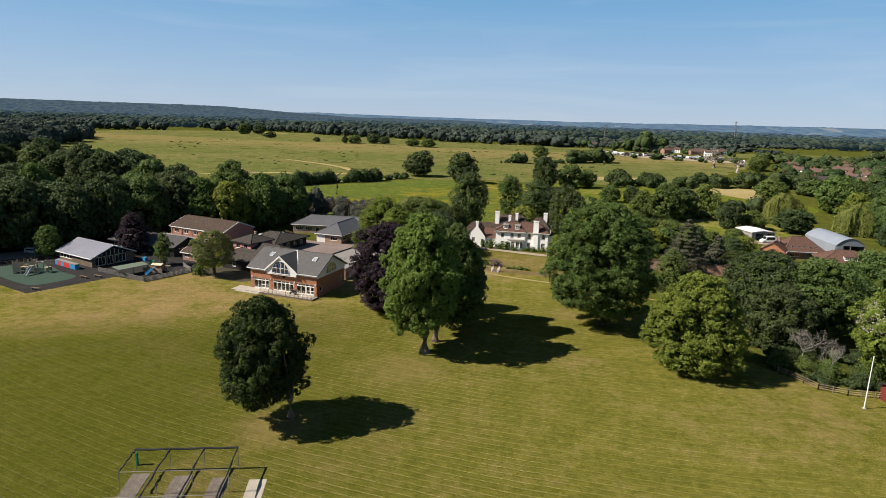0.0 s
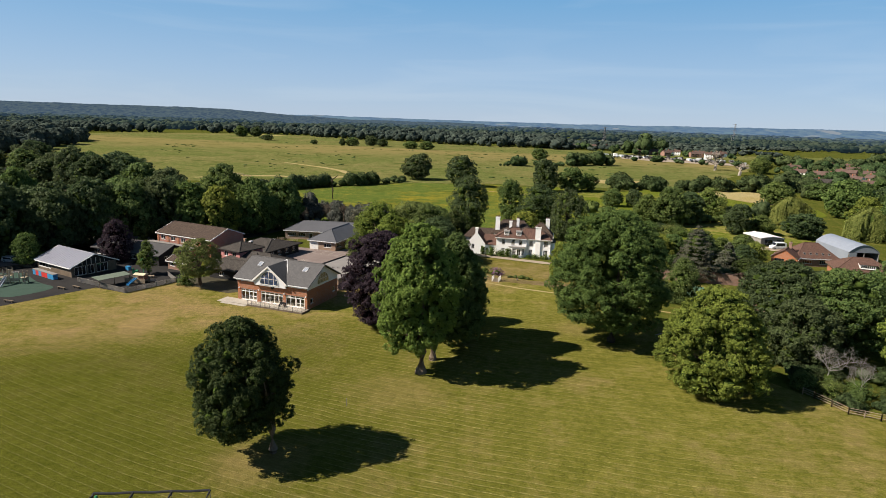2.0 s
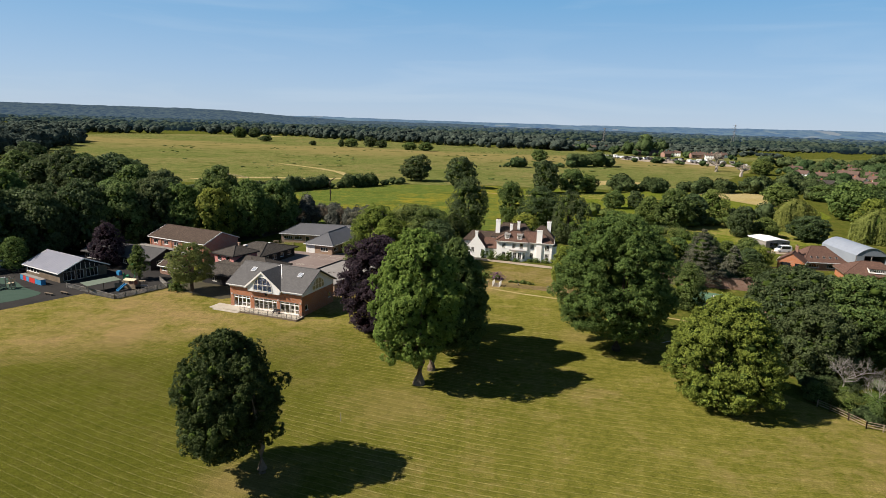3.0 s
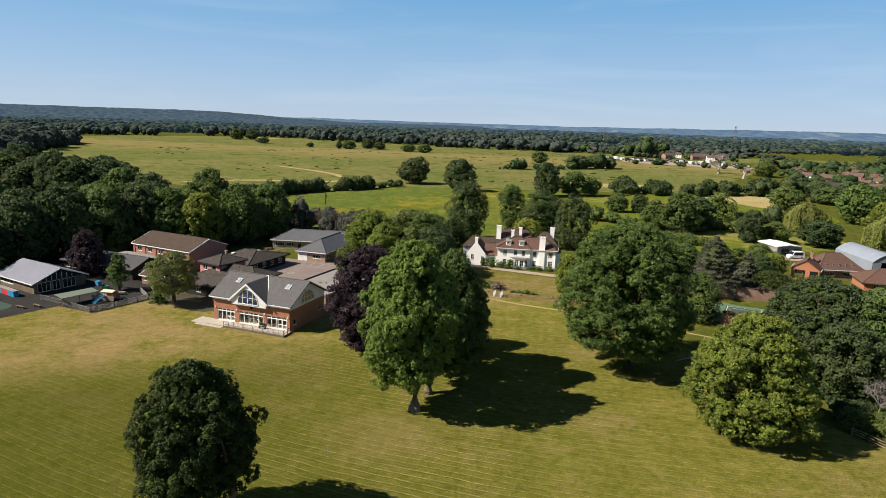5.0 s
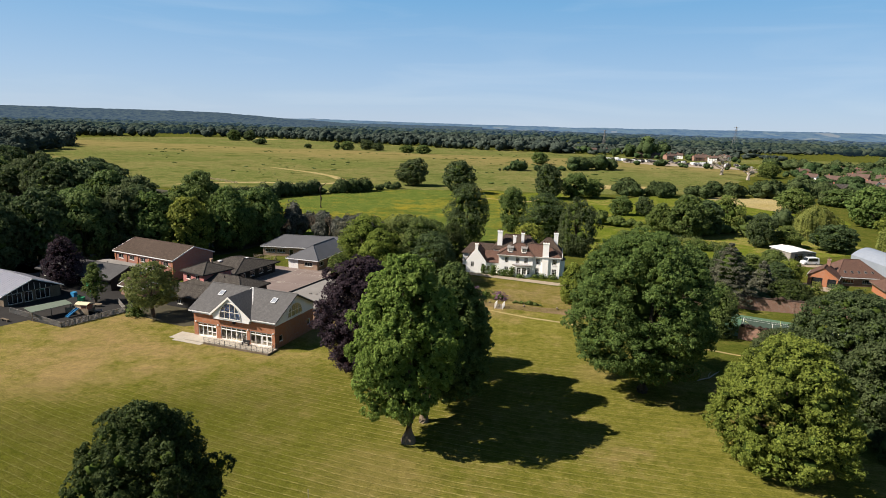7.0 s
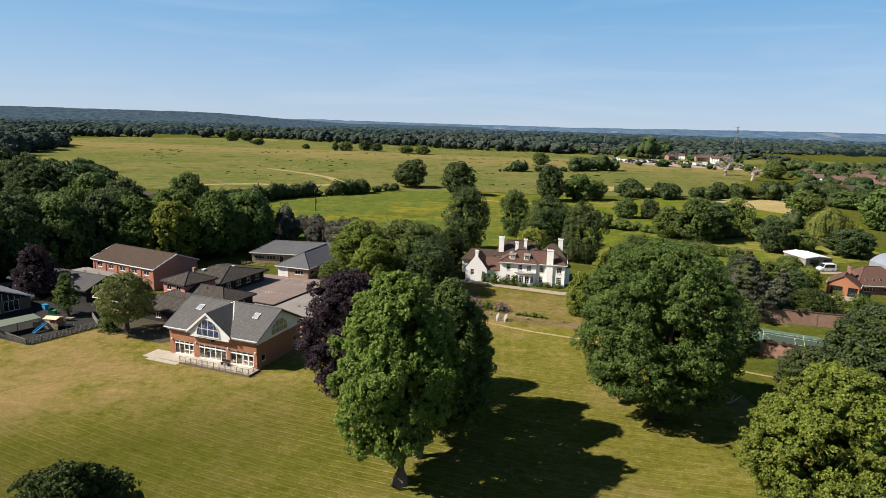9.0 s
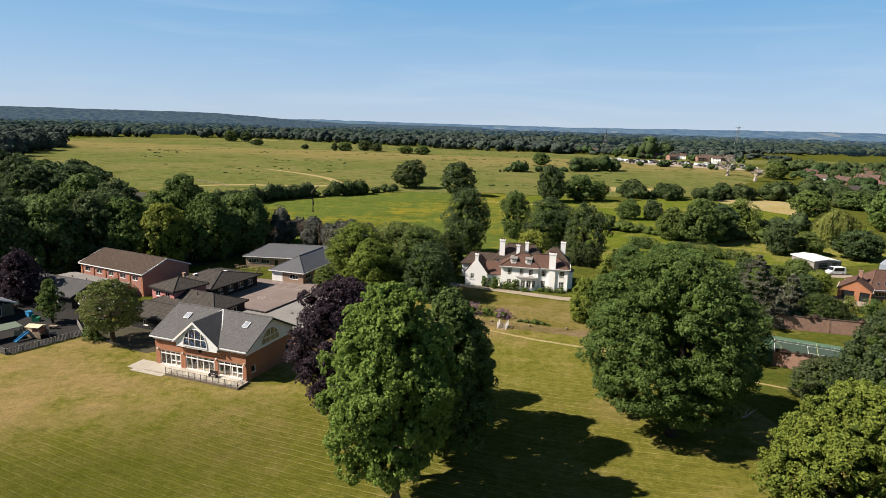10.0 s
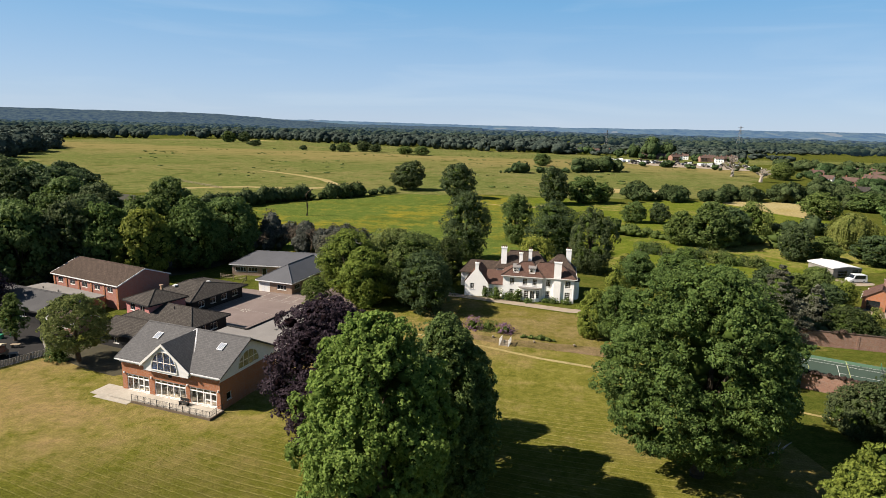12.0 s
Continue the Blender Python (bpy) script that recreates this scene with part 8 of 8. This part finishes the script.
# ---- far houses, caravans and pylons ----
def far_house(x, y, rot, L, D, wall_mat, roof_mat, label, group):
    e, r = 5.0, 7.6
    ob = base_of("far_house", pose(x, y, 0, 0, 0, rot), label, "house", group)
    part("wall", boxes((0, L, 0, D, 0, e)), wall_mat, ob)
    bm = bmesh.new()
    for xx in (0.004, L - 0.304):
        slab(bm, [(xx, 0.01, e), (xx, D - 0.01, e), (xx, D / 2, r - 0.15)], (0.3, 0, 0))
    bmesh.ops.recalc_face_normals(bm, faces=bm.faces[:])
    part("gable", bm, wall_mat, ob)
    bm = bmesh.new()
    roof_planes(bm, -0.3, L + 0.3, -0.4, D + 0.4, e - 0.15, r, 0, 0)
    part("roof", bm, roof_mat, ob)
    part("chimney", boxes((L * 0.2, L * 0.2 + 0.8, D / 2 - 0.35, D / 2 + 0.35, r - 0.6, r + 1.1)), RED_BRICK, ob)
    for k in range(3):
        for z in (0.9, 3.4):
            xx = L * (0.18 + 0.3 * k)
            part("window", boxes((xx - 0.55, xx + 0.55, -0.05, -0.004, z, z + 1.1)), GLASS, ob)
    return ob


house_rng = random.Random(4)
kinds = [far_house(266, 886, -30, 11, 8, OLD_BRICK, VILLAGE_TILE, "red brick house with a brown roof, far off", "far houses"),
         far_house(286, 868, 30, 10, 8, RENDER_WHITE, VILLAGE_TILE, "white house with a tiled roof, far off", "far houses"),
         far_house(318, 866, -15, 16, 8, OLD_BRICK, VILLAGE_TILE, "long red brick house, far off", "far houses")]
FAR_SITES = [(242, 872, 15), (258, 876, -10), (274, 850, 30), (306, 840, 5), (322, 834, -20), (346, 858, 12), (334, 880, 35), (252, 902, 20), (299, 892, -15), (336, 846, 25), (362, 880, 10), (280, 925, 40), (150, 985, 5), (168, 990, -8), (120, 1000, 4), (206, 1010, 12), (226, 1000, -4),
             (283, 541, -50), (290, 524, -55), (292, 508, -52), (293, 493, -50), (290, 478, -55), (376, 650, -25), (390, 647, -20), (364, 600, -28), (372, 585, -26), (375, 574, -40), (398, 592, -30), (275, 436, -40), (312, 603, -20), (410, 640, -18), (430, 600, -22), (330, 560, -40), (345, 545, -35), (318, 500, -50), (350, 500, -38)]
for k, (x, y, r) in enumerate(FAR_SITES):
    copy_thing(kinds[house_rng.choice((0, 0, 1, 2) if y > 700 else (0, 0, 0, 2, 1))], pose(x, y, 0, 0, 0, r + house_rng.uniform(-8, 8)))
far_house(244, 436, -16, 12, 8.5, BRICK, DARK_SLATE, "red brick house with white-trimmed gables beyond the field", "far houses")


def caravan(x, y, rot, L, label, paint):
    ob = base_of("caravan", pose(x, y, 0.1, 0, 0, rot), label, "caravan", "parked caravans")
    bm = boxes((0, L, 0, 2.4, 0.5, 2.9))
    bmesh.ops.bevel(bm, geom=bm.edges[:], offset=0.25, segments=2, affect="EDGES")
    part("body", bm, paint, ob)
    for a, b in ((0.15, 0.42), (0.58, 0.85)):
        part("window", boxes((L * a, L * b, -0.03, 0.02, 1.5, 2.2)), GLASS, ob)
    for px in (L * 0.4, L * 0.6):
        bm = bmesh.new()
        tube(bm, [(px, 0.05, 0.35), (px, 0.3, 0.35)], [0.35, 0.35], 10)
        part("wheel", bm, TYRE, ob)
    return ob


cav = [caravan(205, 752, -8, 6.5, "white caravan parked in the gravel yard", VAN_WHITE), caravan(214, 760, 10, 5.0, "grey caravan parked in the gravel yard", FELT), caravan(226, 748, 0, 4.4, "dark van parked in the gravel yard", ASPHALT)]
for k in range(110):
    x = 176 + 150 * house_rng.random()
    y = 752 - (x - 190) * 0.45 + house_rng.uniform(0, 75)
    copy_thing(house_rng.choice(cav), pose(x, y, 0.1, 0, 0, house_rng.uniform(-40, 60)) @ Matrix.Diagonal((house_rng.uniform(0.6, 1.05), 1, house_rng.uniform(0.55, 1.0), 1)))


def pylon(x, y, h, rot):
    ob = base_of("pylon", pose(x, y, 0, 0, 0, rot), "grey steel lattice electricity pylon on the horizon", "pylon", "pylons")
    bm = bmesh.new()
    w = h * 0.11
    lv = [(0, w), (h * 0.3, w * 0.62), (h * 0.6, w * 0.32), (h * 0.98, w * 0.12)]
    for sx, sy in ((1, 1), (1, -1), (-1, 1), (-1, -1)):
        tube(bm, [(sx * r, sy * r, z) for z, r in lv], [0.28, 0.24, 0.2, 0.15], 4)
    for (z0, r0), (z1, r1) in zip(lv, lv[1:]):
        for s in (1, -1):
            tube(bm, [(-r0, s * r0, z0), (r1, s * r1, z1)], [0.12, 0.12], 3)
            tube(bm, [(r0, s * r0, z0), (-r1, s * r1, z1)], [0.12, 0.12], 3)
            tube(bm, [(s * r0, -r0, z0), (s * r1, r1, z1)], [0.12, 0.12], 3)
    part("tower", bm, FELT, ob)
    for z, a in ((0.66, 0.20), (0.79, 0.24), (0.92, 0.17)):
        bm = bmesh.new()
        tube(bm, [(-h * a, 0, h * z), (0, 0, h * z + 0.6), (h * a, 0, h * z)], [0.15, 0.3, 0.15], 4)
        part("arm", bm, FELT, ob)


pylon(623, 1450, 52, 20)
pylon(280, 1240, 36, 20)
tp = base_of("dead_tree", pose(-61.8, 300.6, 0), "bare dead trunk with a broken crooked top", "tree")
bm = bmesh.new()
tube(bm, [(0, 0, -0.2), (0.2, 0, 4), (-0.2, 0, 8.5), (0.4, 0, 9.6), (2.6, 0.3, 11.2)], [0.45, 0.4, 0.3, 0.25, 0.15], 7)
tube(bm, [(0.4, 0, 9.6), (-0.4, 0.2, 8.8), (-0.2, 0, 8.0)], [0.2, 0.15, 0.1], 5)
part("trunk", bm, BARK, tp)
flat_patch("sand_bar", [(-377, 1128), (-315, 1117), (-335, 1160), (-400, 1180)], STUBBLE, 0.10, "pale heap of bare sand at the far side of the pasture", soften=2, wobble=5)
flat_patch("meadow_path", [(12, 358), (19, 355.8), (26.6, 348.8), (35.5, 346.6), (46, 363), (47.5, 361), (36.2, 344.6), (26, 347), (18.6, 354), (12, 356)], STUBBLE, 0.10, "thin pale path round the meadow", soften=1, category="track")
railing("pasture_fence", [(-168, 419), (-150, 403), (-131, 387)], 1.3, "pale timber rail fence at the pasture corner", TIMBER, 0.08, 3.0, 3)
guard_rng = random.Random(12)
for k in range(16):
    gx, gy = 58.5 + 0.68 * k + guard_rng.uniform(-0.5, 0.5), 246 - 0.42 * k + guard_rng.uniform(-2.2, 2.2)
    ob = base_of("tree_guard", pose(gx, gy, 0.05), "pale plastic tube round a young hedge plant", "tree guard", "tree guards")
    bm = bmesh.new()
    tube(bm, [(0, 0, 0), (0.03, 0, 0.7), (0.02, 0.02, 1.3)], [0.075, 0.07, 0.075], 7)
    part("tube", bm, FELT, ob)
far_shed = base_of("far_shed", pose(-1590, 2740, 14, 0, 0, 30), "long white shed on the wooded ridge", "shed")
part("wall", boxes((0, 36, 0, 14, -12, 6)), RENDER_WHITE, far_shed)
bm = bmesh.new()
roof_planes(bm, -0.5, 36.5, -0.5, 14.5, 6.0, 8.5, 0, 0)
part("roof", bm, WHITE, far_shed)
broken = base_of("tree_stump", pose(-97.2, 202.4, 0), "pale broken trunk leaning behind the classroom block", "tree stump")
bm = bmesh.new()
tube(bm, [(0.3, 0.3, -0.2), (0.1, 0.1, 2.4), (-0.4, -0.2, 5.0)], [0.45, 0.36, 0.12], 8)
tube(bm, [(0.1, 0.1, 2.4), (0.9, 0.2, 4.2)], [0.2, 0.06], 6)
part("trunk", bm, PALE_BARK, broken)
